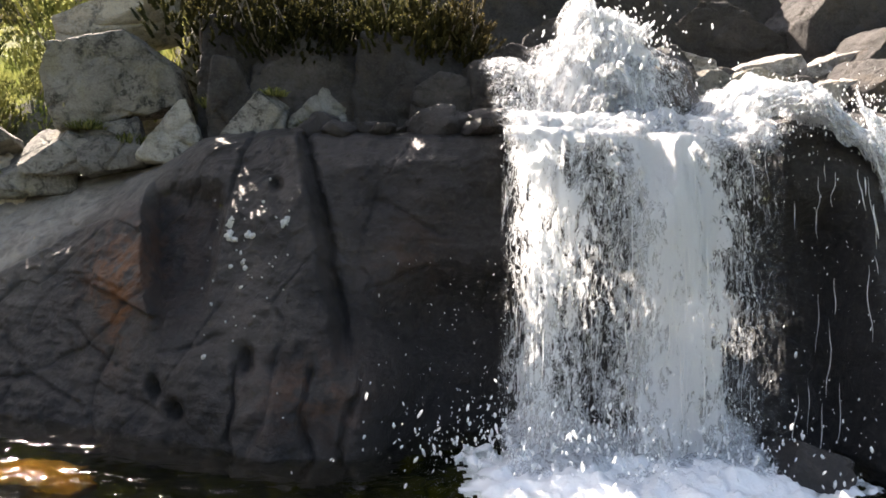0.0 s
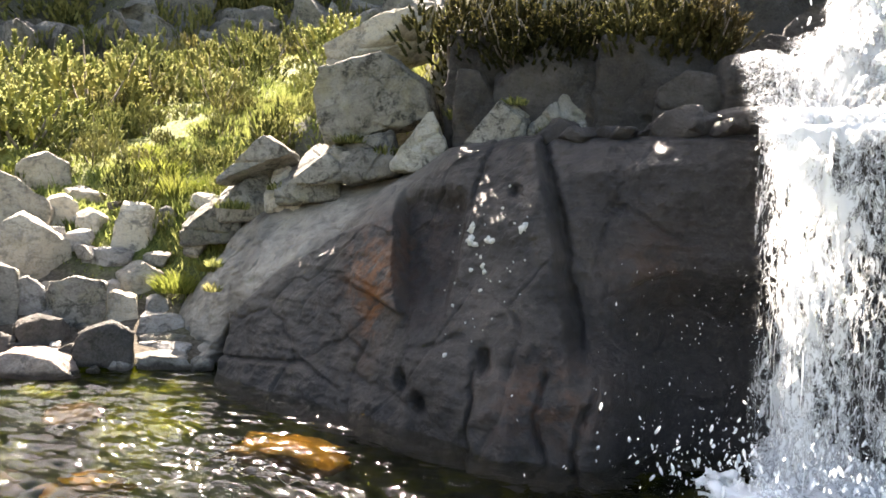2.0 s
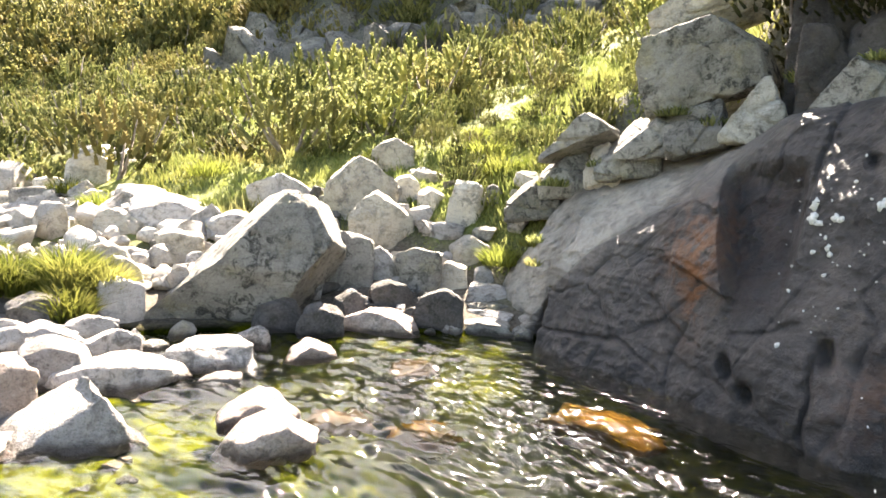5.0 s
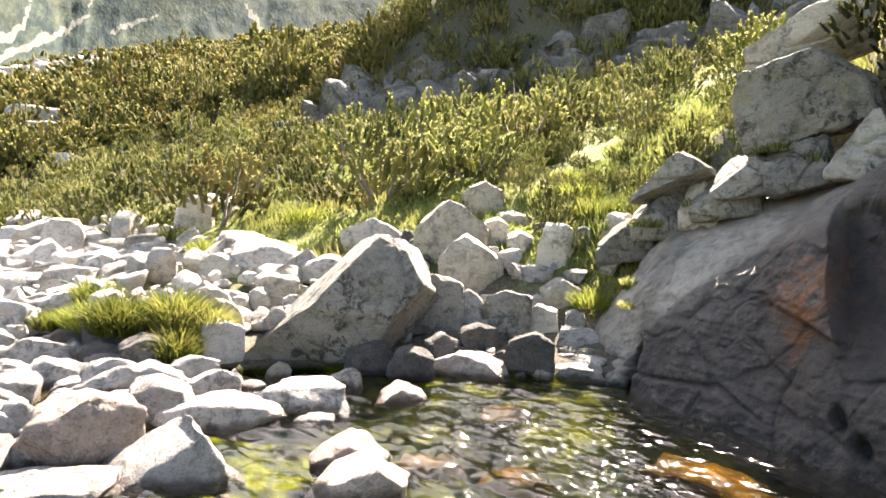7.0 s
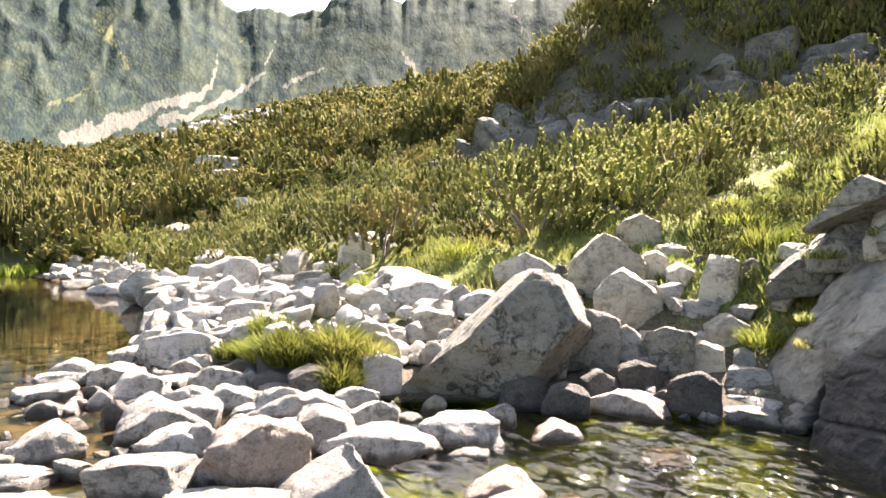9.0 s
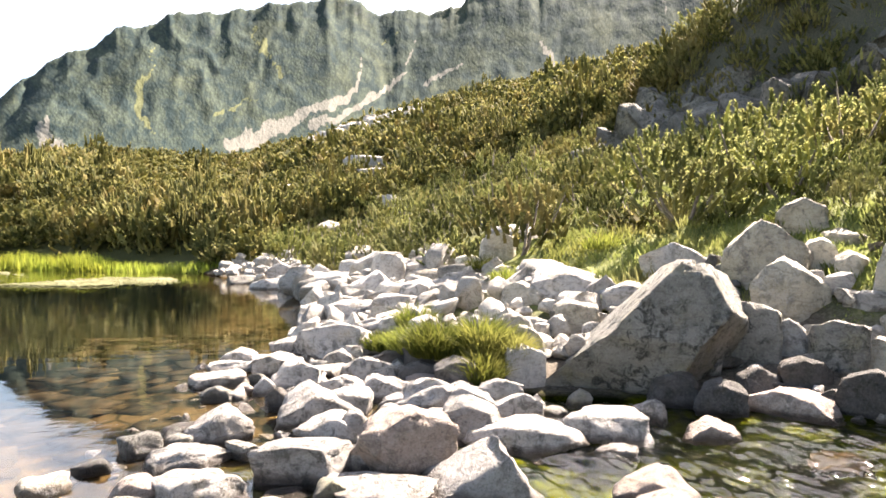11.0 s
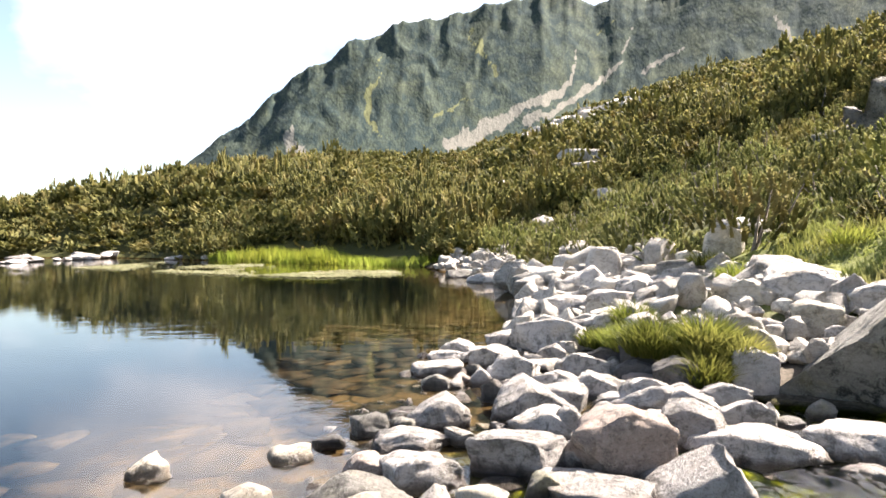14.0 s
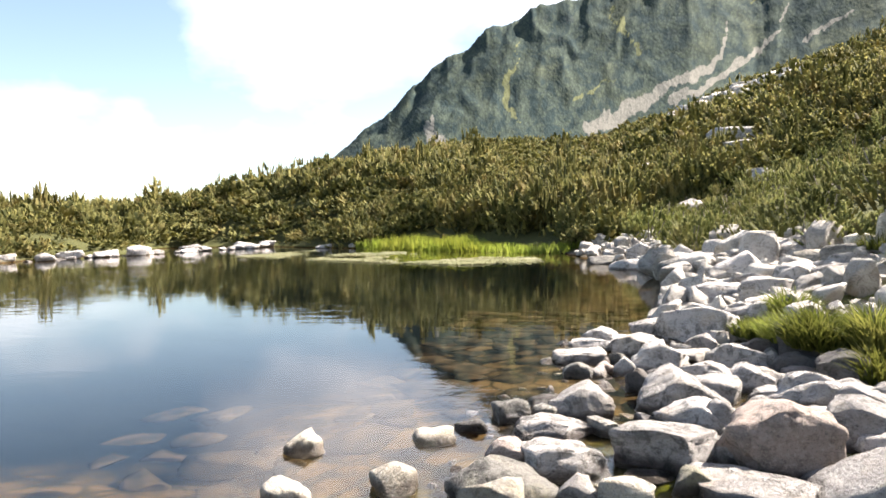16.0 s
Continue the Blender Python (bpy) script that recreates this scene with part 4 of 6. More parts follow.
stone((-5.67, 7.41, 0.23), (0.50, 0.44, 0.20), 37, 111, PALE, "stone", 0.40, kind="slab")
stone((-5.56, 7.27, 0.17), (0.54, 0.47, 0.08), 37, 112, GREY, "stone", 0.50, kind="slab")
stone((-5.41, 7.14, 0.11), (0.56, 0.49, 0.08), 36, 113, PALE, "stone", 0.50, kind="slab")
stone((-5.24, 6.92, 0.03), (0.68, 0.59, 0.11), 36, 114, GREY, "stone", 0.40, kind="slab")
stone((-4.81, 6.92, -0.00), (0.28, 0.21, 0.12), 34, 115, GREY, "stone", 0.50)
stone((-5.45, 6.53, -0.00), (0.31, 0.23, 0.13), 39, 116, PALE, "stone", 0.50)
stone((-6.43, 7.00, 0.27), (0.62, 0.42, 0.54), 43, 117, GREY, "stone", 0.40, kind="block")
stone((-6.18, 7.33, 0.31), (0.46, 0.34, 0.33), 40, 118, TAN, "stone", 0.40)
stone((-7.12, 6.45, 0.28), (0.72, 0.49, 0.69), 48, 119, GREY, "stone", 0.35, kind="block")
stone((-7.59, 7.54, 0.67), (1.00, 0.82, 0.78), 45, 120, TAN, "boulder", 0.45, kind="round")
stone((-8.35, 7.87, 0.98), (1.19, 0.98, 0.94), 47, 121, TAN, "boulder", 0.35, kind="round")
stone((-9.14, 9.31, 1.73), (0.82, 0.61, 0.56), 45, 122, TAN, "boulder", 0.60)
stone((-7.98, 8.39, 1.25), (0.49, 0.34, 0.43), 44, 123, TAN, "stone", 0.60, kind="block")
stone((-8.27, 9.06, 1.53), (0.62, 0.54, 0.28), 42, 124, TAN, "stone", 0.40, kind="slab")
stone((-7.43, 8.37, 1.18), (0.46, 0.34, 0.34), 41, 125, TAN, "stone", 0.50)
stone((-6.94, 8.08, 0.82), (0.62, 0.55, 0.24), 40, 126, PALE, "stone", 0.40, kind="slab")
stone((-6.81, 8.35, 0.99), (0.56, 0.38, 0.65), 39, 127, TAN, "stone", 0.60, kind="block")
stone((-6.33, 7.88, 0.56), (0.59, 0.49, 0.38), 38, 128, TAN, "stone", 0.50, kind="round")
stone((-5.87, 7.60, 0.38), (0.27, 0.20, 0.22), 37, 129, PALE, "stone", 0.50)
stone((-6.90, 6.82, 0.38), (0.39, 0.29, 0.41), 46, 130, PALE, "stone", 0.50)
stone((-5.99, 8.70, 1.24), (0.63, 0.50, 0.44), 34, 131, PALE, "stone", 0.70, kind="wedge")
stone((-6.63, 8.74, 1.29), (0.33, 0.24, 0.31), 37, 132, GREY, "stone", 0.50)
stone((-6.50, 7.61, 0.53), (0.26, 0.19, 0.19), 40, 133, PALE, "stone", 0.50)
stone((-6.34, 6.40, 0.16), (0.27, 0.20, 0.20), 45, 134, SHADED, "stone", 0.40)
stone((-6.72, 5.18, -0.00), (0.62, 0.46, 0.34), 54, 135, SHADED, "stone", 0.70)
stone((-6.28, 5.40, -0.00), (0.50, 0.34, 0.32), 50, 136, SHADED, "stone", 0.40, kind="block")
stone((-6.49, 6.03, 0.07), (0.48, 0.35, 0.30), 48, 137, SHADED, "stone", 0.50)
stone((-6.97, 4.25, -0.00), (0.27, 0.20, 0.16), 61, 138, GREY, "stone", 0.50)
stone((-6.31, 6.45, 0.15), (0.52, 0.36, 0.32), 45, 139, SHADED, "stone", 0.50, kind="block")
stone((-5.86, 6.33, 0.07), (0.22, 0.16, 0.17), 43, 140, SHADED, "stone", 0.50)
stone((-9.67, 7.36, 1.09), (1.03, 0.85, 0.52), 54, 141, PALE, "boulder", 0.50, kind="round")
stone((-10.39, 6.00, 0.74), (1.50, 1.20, 0.52), 62, 142, PALE, "boulder", 0.35, kind="round")
stone((-10.51, 5.25, 0.66), (0.75, 0.55, 0.36), 65, 143, TAN, "stone", 0.30)
stone((-9.09, 5.38, 0.42), (0.62, 0.43, 0.44), 61, 144, TAN, "stone", 0.20, kind="block")
stone((-9.59, 6.06, 0.72), (0.46, 0.34, 0.43), 59, 145, PALE, "stone", 0.60)
stone((-9.29, 6.34, 0.69), (0.93, 0.68, 0.38), 57, 146, PALE, "boulder", 0.50)
stone((-15.29, 6.83, 1.10), (0.86, 0.59, 0.73), 67, 147, TAN, "boulder", 0.40, kind="block")
stone((-16.99, 8.02, 1.55), (1.51, 1.20, 0.48), 66, 148, PALE, "boulder", 0.30, kind="slab")
stone((-18.83, 5.73, 0.58), (1.35, 0.99, 0.51), 75, 149, PALE, "boulder", 0.40)
stone((-14.51, 5.78, 0.66), (0.99, 0.68, 0.33), 70, 150, PALE, "boulder", 0.50, kind="block")
stone((-15.93, 6.36, 0.92), (0.65, 0.48, 0.38), 70, 151, TAN, "stone", 0.40)
stone((-20.80, 6.91, 0.93), (1.23, 1.09, 0.47), 73, 152, TAN, "boulder", 0.50, kind="slab")
stone((-8.55, 3.07, 0.01), (0.65, 0.44, 0.25), 74, 153, SHADED, "stone", 0.40, kind="block")
stone((-7.84, 3.28, 0.10), (0.57, 0.42, 0.29), 71, 154, SHADED, "stone", 0.40)
stone((-7.70, 3.97, 0.06), (0.50, 0.34, 0.46), 65, 155, PALE, "stone", 0.60, kind="block")
stone((-10.14, 2.58, 0.13), (0.56, 0.42, 0.33), 79, 156, PALE, "stone", 0.60)
stone((-10.50, 3.09, 0.27), (0.83, 0.69, 0.25), 77, 157, PALE, "boulder", 0.50, kind="round")
stone((-8.82, 2.80, -0.00), (0.45, 0.33, 0.21), 76, 158, PALE, "stone", 0.70)
stone((-8.85, 2.43, -0.00), (0.50, 0.35, 0.25), 78, 159, PALE, "stone", 0.40, kind="block")
stone((-7.49, 2.83, -0.00), (0.64, 0.47, 0.29), 73, 160, PALE, "stone", 0.30)
stone((-7.99, 2.50, -0.00), (0.61, 0.54, 0.19), 77, 161, PALE, "stone", 0.40, kind="slab")
stone((-7.23, 3.18, 0.00), (0.58, 0.48, 0.23), 70, 162, PALE, "stone", 0.30, kind="round")
stone((-7.33, 3.50, 0.05), (0.56, 0.41, 0.20), 68, 163, PALE, "stone", 0.50)
stone((-6.92, 2.81, -0.00), (0.36, 0.32, 0.09), 72, 164, PALE, "stone", 0.50, kind="slab")
stone((-7.97, 2.16, -0.00), (0.42, 0.31, 0.17), 79, 165, PALE, "stone", 0.50)
stone((-6.69, 3.80, -0.00), (0.31, 0.28, 0.09), 63, 166, GREY, "stone", 0.40, kind="slab")
stone((-8.57, 5.36, 0.35), (0.34, 0.25, 0.27), 60, 167, PALE, "stone", 0.40)
stone((-5.82, 1.81, -0.01), (0.49, 0.36, 0.14), 78, 168, SHADED, "stone", 0.40)
stone((-13.30, 4.42, 0.46), (0.70, 0.52, 0.40), 74, 169, PALE, "stone", 0.50)
stone((-14.51, 5.28, 0.50), (0.79, 0.70, 0.36), 72, 170, PALE, "stone", 0.40, kind="slab")
stone((-16.51, 4.23, 0.30), (1.05, 0.77, 0.45), 78, 171, PALE, "boulder", 0.50)
stone((-12.98, 3.86, 0.35), (0.81, 0.56, 0.33), 76, 172, PALE, "boulder", 0.40, kind="block")
stone((-9.14, 4.82, 0.38), (0.50, 0.44, 0.26), 64, 173, PALE, "stone", 0.50, kind="slab")
stone((-6.70, 0.21, -0.00), (0.36, 0.32, 0.16), 95, 174, GREY, "stone", 0.60, kind="slab")
stone((-6.89, 0.80, -0.00), (0.58, 0.48, 0.27), 90, 175, PALE, "stone", 0.60, kind="round")
stone((-7.29, 0.46, -0.00), (0.33, 0.29, 0.05), 93, 176, SHADED, "stone", 0.40, kind="slab")
stone((-6.72, 0.49, -0.00), (0.24, 0.18, 0.12), 93, 177, GREY, "stone", 0.50)
stone((-6.29, 0.60, -0.00), (0.74, 0.53, 0.13), 92, 178, PALE, "stone", 0.50)
stone((-5.55, 0.27, -0.00), (0.30, 0.22, 0.18), 96, 179, PINK, "stone", 0.40)
stone((-5.47, 0.67, -0.00), (0.73, 0.49, 0.20), 91, 180, PALE, "stone", 0.35, kind="block")
stone((-4.97, 0.31, -0.00), (0.75, 0.60, 0.19), 96, 181, GREY, "stone", 0.30, kind="round")
stone((-4.69, 0.28, -0.00), (0.42, 0.28, 0.19), 97, 182, TAN, "stone", 0.50, kind="block")
stone((-4.88, 0.76, -0.01), (0.27, 0.20, 0.20), 90, 183, PALE, "stone", 0.50)
stone((-4.87, 1.03, -0.00), (0.36, 0.24, 0.18), 86, 184, TAN, "stone", 0.50, kind="block")
stone((-5.73, 1.40, -0.01), (0.83, 0.56, 0.27), 83, 185, PALE, "boulder", 0.30, kind="block")
stone((-6.52, 1.71, -0.01), (0.70, 0.57, 0.24), 81, 186, PALE, "stone", 0.50, kind="round")
stone((-5.72, 1.82, -0.00), (0.37, 0.27, 0.16), 78, 187, PALE, "stone", 0.35)
stone((-7.26, 1.71, -0.00), (0.83, 0.64, 0.33), 82, 188, PALE, "boulder", 0.40, kind="wedge")
stone((-7.37, 1.92, -0.00), (0.63, 0.46, 0.24), 80, 189, PALE, "stone", 0.50)
stone((-7.81, 1.39, -0.00), (0.34, 0.25, 0.22), 85, 190, SHADED, "stone", 0.50)
stone((-8.57, 1.28, -0.00), (0.27, 0.22, 0.18), 86, 191, PALE, "stone", 0.50, kind="round")
stone((-10.33, 1.08, 0.05), (0.50, 0.41, 0.19), 88, 192, PALE, "stone", 0.50, kind="round")
stone((-9.98, 0.96, -0.00), (0.59, 0.52, 0.15), 89, 193, PALE, "stone", 0.40, kind="slab")
stone((-9.31, 0.85, -0.00), (0.77, 0.67, 0.12), 89, 194, PALE, "stone", 0.80, kind="slab")
stone((-8.45, 0.79, -0.00), (0.35, 0.29, 0.14), 90, 195, GREY, "stone", 0.50, kind="round")
stone((-8.65, 1.06, -0.00), (0.23, 0.20, 0.10), 88, 196, PINK, "stone", 0.40, kind="slab")
stone((-9.54, 1.50, -0.00), (0.66, 0.45, 0.28), 85, 197, PALE, "stone", 0.40, kind="block")
stone((-8.74, 1.67, -0.00), (0.65, 0.47, 0.33), 84, 198, PALE, "stone", 0.50)
stone((-10.29, 2.32, 0.10), (1.15, 0.78, 0.43), 81, 199, PALE, "boulder", 0.55, kind="block")
stone((-10.69, 1.77, 0.10), (0.58, 0.42, 0.19), 84, 200, PALE, "stone", 0.40)
stone((-13.28, 3.19, 0.18), (1.27, 0.86, 0.38), 79, 201, PALE, "boulder", 0.30, kind="block")
stone((-10.66, 2.98, 0.29), (0.50, 0.37, 0.25), 77, 202, PALE, "stone", 0.40)
stone((-10.35, 3.17, 0.31), (0.46, 0.32, 0.27), 76, 203, PALE, "stone", 0.50, kind="block")
stone((-9.75, 2.30, 0.03), (0.44, 0.33, 0.22), 80, 204, PALE, "stone", 0.50)
stone((-8.86, 2.49, -0.00), (0.66, 0.48, 0.30), 78, 205, PALE, "stone", 0.40)
stone((-9.25, 2.79, -0.00), (0.63, 0.55, 0.23), 77, 206, PALE, "stone", 0.40, kind="slab")
stone((-8.90, 2.88, -0.00), (0.21, 0.16, 0.23), 76, 207, GREY, "stone", 0.50)
stone((-19.07, 3.43, 0.07), (1.29, 0.89, 0.60), 82, 208, GREY, "boulder", 0.50, kind="block")
stone((-15.96, 4.11, 0.32), (1.45, 1.12, 0.65), 78, 209, PALE, "boulder", 0.60, kind="wedge")
stone((-20.38, 5.81, 0.52), (1.62, 1.19, 0.68), 76, 210, PALE, "boulder", 0.40)
stone((-21.51, 4.53, 0.22), (1.17, 1.03, 0.47), 80, 211, PALE, "boulder", 0.80, kind="slab")
stone((-7.43, 2.83, -0.00), (0.76, 0.62, 0.24), 73, 212, PALE, "stone", 0.40, kind="round")
stone((-8.28, 3.06, 0.04), (0.51, 0.45, 0.11), 73, 213, PINK, "stone", 0.50, kind="slab")
stone((-7.52, 2.56, -0.00), (0.59, 0.51, 0.12), 75, 214, PALE, "stone", 0.50, kind="slab")
stone((-7.29, 3.22, 0.03), (0.47, 0.35, 0.16), 70, 215, PALE, "stone", 0.40)
stone((-8.06, 2.04, -0.00), (0.65, 0.48, 0.26), 80, 216, PALE, "stone", 0.50)
stone((-7.94, 2.45, -0.00), (0.46, 0.34, 0.24), 77, 217, PALE, "stone", 0.30)
stone((-7.24, 2.40, -0.00), (0.33, 0.24, 0.09), 76, 218, PALE, "stone", 0.50)
stone((-5.97, 1.52, -0.00), (0.28, 0.25, 0.11), 82, 219, GREY, "stone", 0.50, kind="slab")
stone((-5.21, 1.47, -0.00), (0.27, 0.20, 0.14), 81, 220, GREY, "stone", 0.50)
stone((-5.21, 1.82, -0.01), (0.73, 0.62, 0.08), 77, 221, PINK, "stone", 0.40, kind="slab")
stone((-5.69, -1.27, -0.00), (0.31, 0.26, 0.13), 112, 222, TAN, "stone", 0.60, kind="round")
stone((-6.04, -0.34, -0.00), (0.35, 0.31, 0.08), 102, 223, TAN, "stone", 0.30, kind="slab")
stone((-4.99, -0.39, -0.01), (0.32, 0.22, 0.16), 105, 224, TAN, "stone", 0.50, kind="block")
stone((-4.71, -1.00, -0.00), (0.31, 0.28, 0.14), 114, 225, TAN, "stone", 0.50, kind="slab")
stone((-25.05, 2.78, -0.00), (1.83, 1.20, 0.34), 85, 226, PALE, "boulder", 0.50, kind="slab")
stone((-28.26, 1.89, -0.00), (1.37, 1.20, 0.31), 88, 227, GREY, "boulder", 0.50, kind="slab")
stone((-26.75, 3.02, 0.11), (0.87, 0.65, 0.71), 85, 228, PALE, "boulder", 0.60)
stone((-13.87, 3.89, 0.32), (0.86, 0.59, 0.37), 77, 229, PALE, "boulder", 0.40, kind="block")
stone((-13.72, 4.56, 0.48), (0.91, 0.67, 0.40), 74, 230, PALE, "boulder", 0.50)
stone((-16.34, 5.83, 0.54), (1.20, 1.06, 0.43), 72, 231, TAN, "boulder", 0.50, kind="slab")
stone((-13.20, 5.03, 0.53), (1.10, 0.80, 0.34), 71, 232, PALE, "boulder", 0.50)
stone((-15.68, 6.10, 0.69), (1.11, 0.76, 0.42), 70, 233, GREY, "boulder", 0.50, kind="block")
stone((-20.67, 6.61, 0.81), (0.94, 0.69, 0.58), 74, 234, TAN, "boulder", 0.50)
stone((-4.56, 3.47, -0.00), (0.56, 0.46, 0.18), 55, 300, PINK, "stone", 0.50, kind="round")
stone((-4.14, 3.24, -0.01), (0.63, 0.51, 0.23), 54, 301, PINK, "stone", 0.55, kind="round")
stone((-6.38, 1.85, -0.00), (0.31, 0.23, 0.27), 79, 302, PALE, "stone", 0.40)
stone((-5.17, 1.80, -0.00), (0.81, 0.68, 0.10), 77, 303, PALE, "stone", 0.50, kind="slab")

# the leaning block between pool and bank
block("boulder", (-7.32, 5.26, -0.2), (2.1, 1.4, 1.85), 55, 3, BLOCK, "big leaning grey block with lichen on the bank", corners=((-0.75, -0.05, 0.66, 0.27), (0.83, -0.3, -0.55, 0.74), (0.87, -0.1, 0.49, 0.90), (0.1, -1, 0.45, 0.80), (0.0, -1, -0.5, 0.85), (0.1, 0.1, 1, 0.78), (0.5, -0.2, 0.9, 0.92)), group="boulders of the bank")
# blocks above the cliff
block("boulder", (-3.56, 8.45, 2.58), (1.28, 0.9, 0.86), 8, 5, BLOCK, "pale grey angular block above the cliff", corners=((0.85, -0.05, 0.45, 0.86), (-0.9, 0, 0.45, 1.05)), tip=(5, -17))
block("boulder", (-3.75, 8.75, 3.42), (1.15, 0.8, 0.5), 5, 6, TAN, "brownish rock lying on the pale block", corners=((-0.6, 0, 0.9, 0.7), (0.5, -0.6, -0.6, 0.8)), tip=(0, -14))
block("boulder", (-2.97, 7.95, 2.12), (0.56, 0.5, 0.72), 12, 7, BLOCK, "pale wedge of granite above the cliff", corners=((-0.75, -0.1, 0.65, 0.34), (0.9, 0, 0.4, 0.8), (0, -0.1, 1, 0.85)))
block("boulder", (-4.02, 8.12, 1.98), (0.72, 0.55, 0.5), 14, 8, GREY, "grey ledge rock above the cliff", corners=((-0.6, -0.4, 0.7, 0.55), (0.6, -0.3, 0.7, 0.85)), tip=(0, -10))
block("boulder", (-3.48, 8.02, 2.02), (0.6, 0.5, 0.52), 10, 34, GREY, "grey ledge rock above the cliff", corners=((-0.4, -0.6, 0.6, 0.7), (0.2, -0.8, 0.6, 0.75)), tip=(0, -14))
block("boulder", (-4.32, 8.2, 1.75), (0.7, 0.6, 0.48), 22, 31, GREY, "low grey rock at the rim of the cliff", corners=((-0.6, -0.3, 0.7, 0.6), (0.5, -0.5, 0.7, 0.8)), tip=(0, -5))
block("boulder", (-4.93, 8.15, 1.98), (0.86, 0.6, 0.48), 18, 36, GREY, "grey boulder perched on rocks beside the cliff", corners=((-0.75, -0.1, 0.65, 0.45), (0.3, -0.2, -0.9, 0.62), (0.85, 0, 0.5, 0.85)), tip=(0, -14), group="boulders of the bank")
block("boulder", (-5.2, 8.3, 1.5), (0.6, 0.6, 0.55), 28, 32, GREY, "weathered rock carrying a boulder beside the cliff", corners=((-0.7, -0.2, 0.7, 0.6), (0.3, -0.8, 0.5, 0.85)), tip=(0, -6), group="boulders of the bank")
block("boulder", (-4.62, 8.25, 1.6), (0.45, 0.5, 0.55), 10, 33, TAN, "weathered rock carrying a boulder beside the cliff", corners=((-0.4, -0.6, 0.7, 0.75), (0.7, -0.2, 0.7, 0.6)), group="boulders of the bank")
block("boulder", (-5.55, 8.2, 1.2), (0.7, 0.6, 0.5), 25, 37, GREY, "weathered rock at the top of the stone bank", corners=((-0.7, -0.2, 0.7, 0.6),), tip=(0, -8), group="boulders of the bank")
block("boulder", (-2.12, 7.98, 2.32), (0.66, 0.6, 0.66), -6, 9, BLOCK, "grey lichened rock above the cliff", corners=((-0.75, -0.1, 0.6, 0.35), (0.6, -0.2, 0.8, 0.8)))
block("boulder", (-1.55, 8.05, 2.42), (0.62, 0.6, 0.6), 10, 10, BLOCK, "grey lichened rock above the cliff", corners=((-0.7, -0.2, 0.7, 0.6), (0.3, -0.7, 0.6, 0.75)))
# rocks behind and below the bushes: their shade is in the dark granite
block("boulder", (-2.4, 8.5, 2.2), (0.8, 0.8, 1.5), 5, 11, DARK, "upright rock with shade in its dark colour", corners=((0.7, 0, 0.7, 0.8),))
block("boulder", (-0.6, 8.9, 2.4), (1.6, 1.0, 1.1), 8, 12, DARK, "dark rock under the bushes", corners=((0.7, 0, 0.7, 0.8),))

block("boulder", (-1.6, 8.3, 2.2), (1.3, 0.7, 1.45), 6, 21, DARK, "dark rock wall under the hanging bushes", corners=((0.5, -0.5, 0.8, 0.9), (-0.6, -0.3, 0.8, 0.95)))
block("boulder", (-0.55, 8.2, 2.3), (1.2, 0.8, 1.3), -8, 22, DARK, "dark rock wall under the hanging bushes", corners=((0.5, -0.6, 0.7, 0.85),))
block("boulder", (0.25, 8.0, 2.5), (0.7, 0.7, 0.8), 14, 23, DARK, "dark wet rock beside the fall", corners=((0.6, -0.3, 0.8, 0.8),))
block("boulder", (-2.35, 8.15, 2.1), (0.55, 0.6, 1.1), 10, 24, DARK, "rock in the cleft with shade in its dark colour", corners=((0.6, -0.3, 0.8, 0.9),))


# ---- loose stones that fill the shore ----
def scatter_stones():
    """Near stones are things of their own; the stones further along the shore are joined."""
    rng = np.random.default_rng(5)
    looks = (PALE, PALE, SHADED, TAN, GREY)
    raw = [rock_shape(900 + k, 3, 8, 0.7) for k in range(14)]
    shapes = [[mesh_of("stone", v, f, True, m) for m in looks] for v, f in raw]
    zones = [  # x range, y range, how many, sizes, whether single
        ((-10.8, -4.3), (-0.2, 3.9), 150, (0.09, 0.36), True),
        ((-9.5, -5.2), (5.2, 9.6), 45, (0.14, 0.4), True),
        ((-15.5, -8.0), (1.9, 6.4), 210, (0.25, 0.85), False),
        ((-24.0, -14.0), (3.0, 6.4), 170, (0.35, 1.3), False),
        ((-36.0, -24.0), (0.9, 4.2), 60, (0.35, 1.3), False),
    ]
    vs, fs, n = [], [], 0
    for (x0, x1), (y0, y1), count, (s0, s1), single in zones:
        made, tries = 0, 0
        while made < count and tries < count * 25:
            tries += 1
            x, y = rng.uniform(x0, x1), rng.uniform(y0, y1)
            s = s0 * (s1 / s0) ** rng.random() ** 1.4
            if any(math.hypot(x - a, y - b) < 0.55 * r + 0.30 * s for a, b, r in STONES):
                continue
            z, sd = height(x, y), float(min(outline_distance(np.array([x]), np.array([y]), LAKE)[0], outline_distance(np.array([x]), np.array([y]), POOL)[0]))
            if sd < (-0.25 if single else -0.1) or z > 1.5 + 0.02 * -x:
                continue
            k = rng.integers(14)
            m = pose(x, y, max(z, -0.12) - 0.10 * s * 0.6, rng.uniform(-18, 18), rng.uniform(-18, 18), rng.uniform(0, 360)) @ Matrix.Diagonal((s, s * rng.uniform(0.6, 0.95), s * rng.uniform(0.5, 0.9), 1))
            STONES.append((x, y, 0.5 * s))
            made += 1
            if single:
                ob = new("stone", shapes[k][rng.integers(5)])
                ob.matrix_world = m
                tagged(ob, "small weathered granite stone lying on the shore", "stone", "loose shore stones")
            else:
                v, f = raw[k]
                w = np.array(m)
                vs.append(v @ w[:3, :3].T + w[:3, 3])
                fs.append(np.array(f) + n)
                n += len(v)
    me = mesh_of("shore_stones", np.concatenate(vs), np.concatenate(fs), True, PALE_FAR)
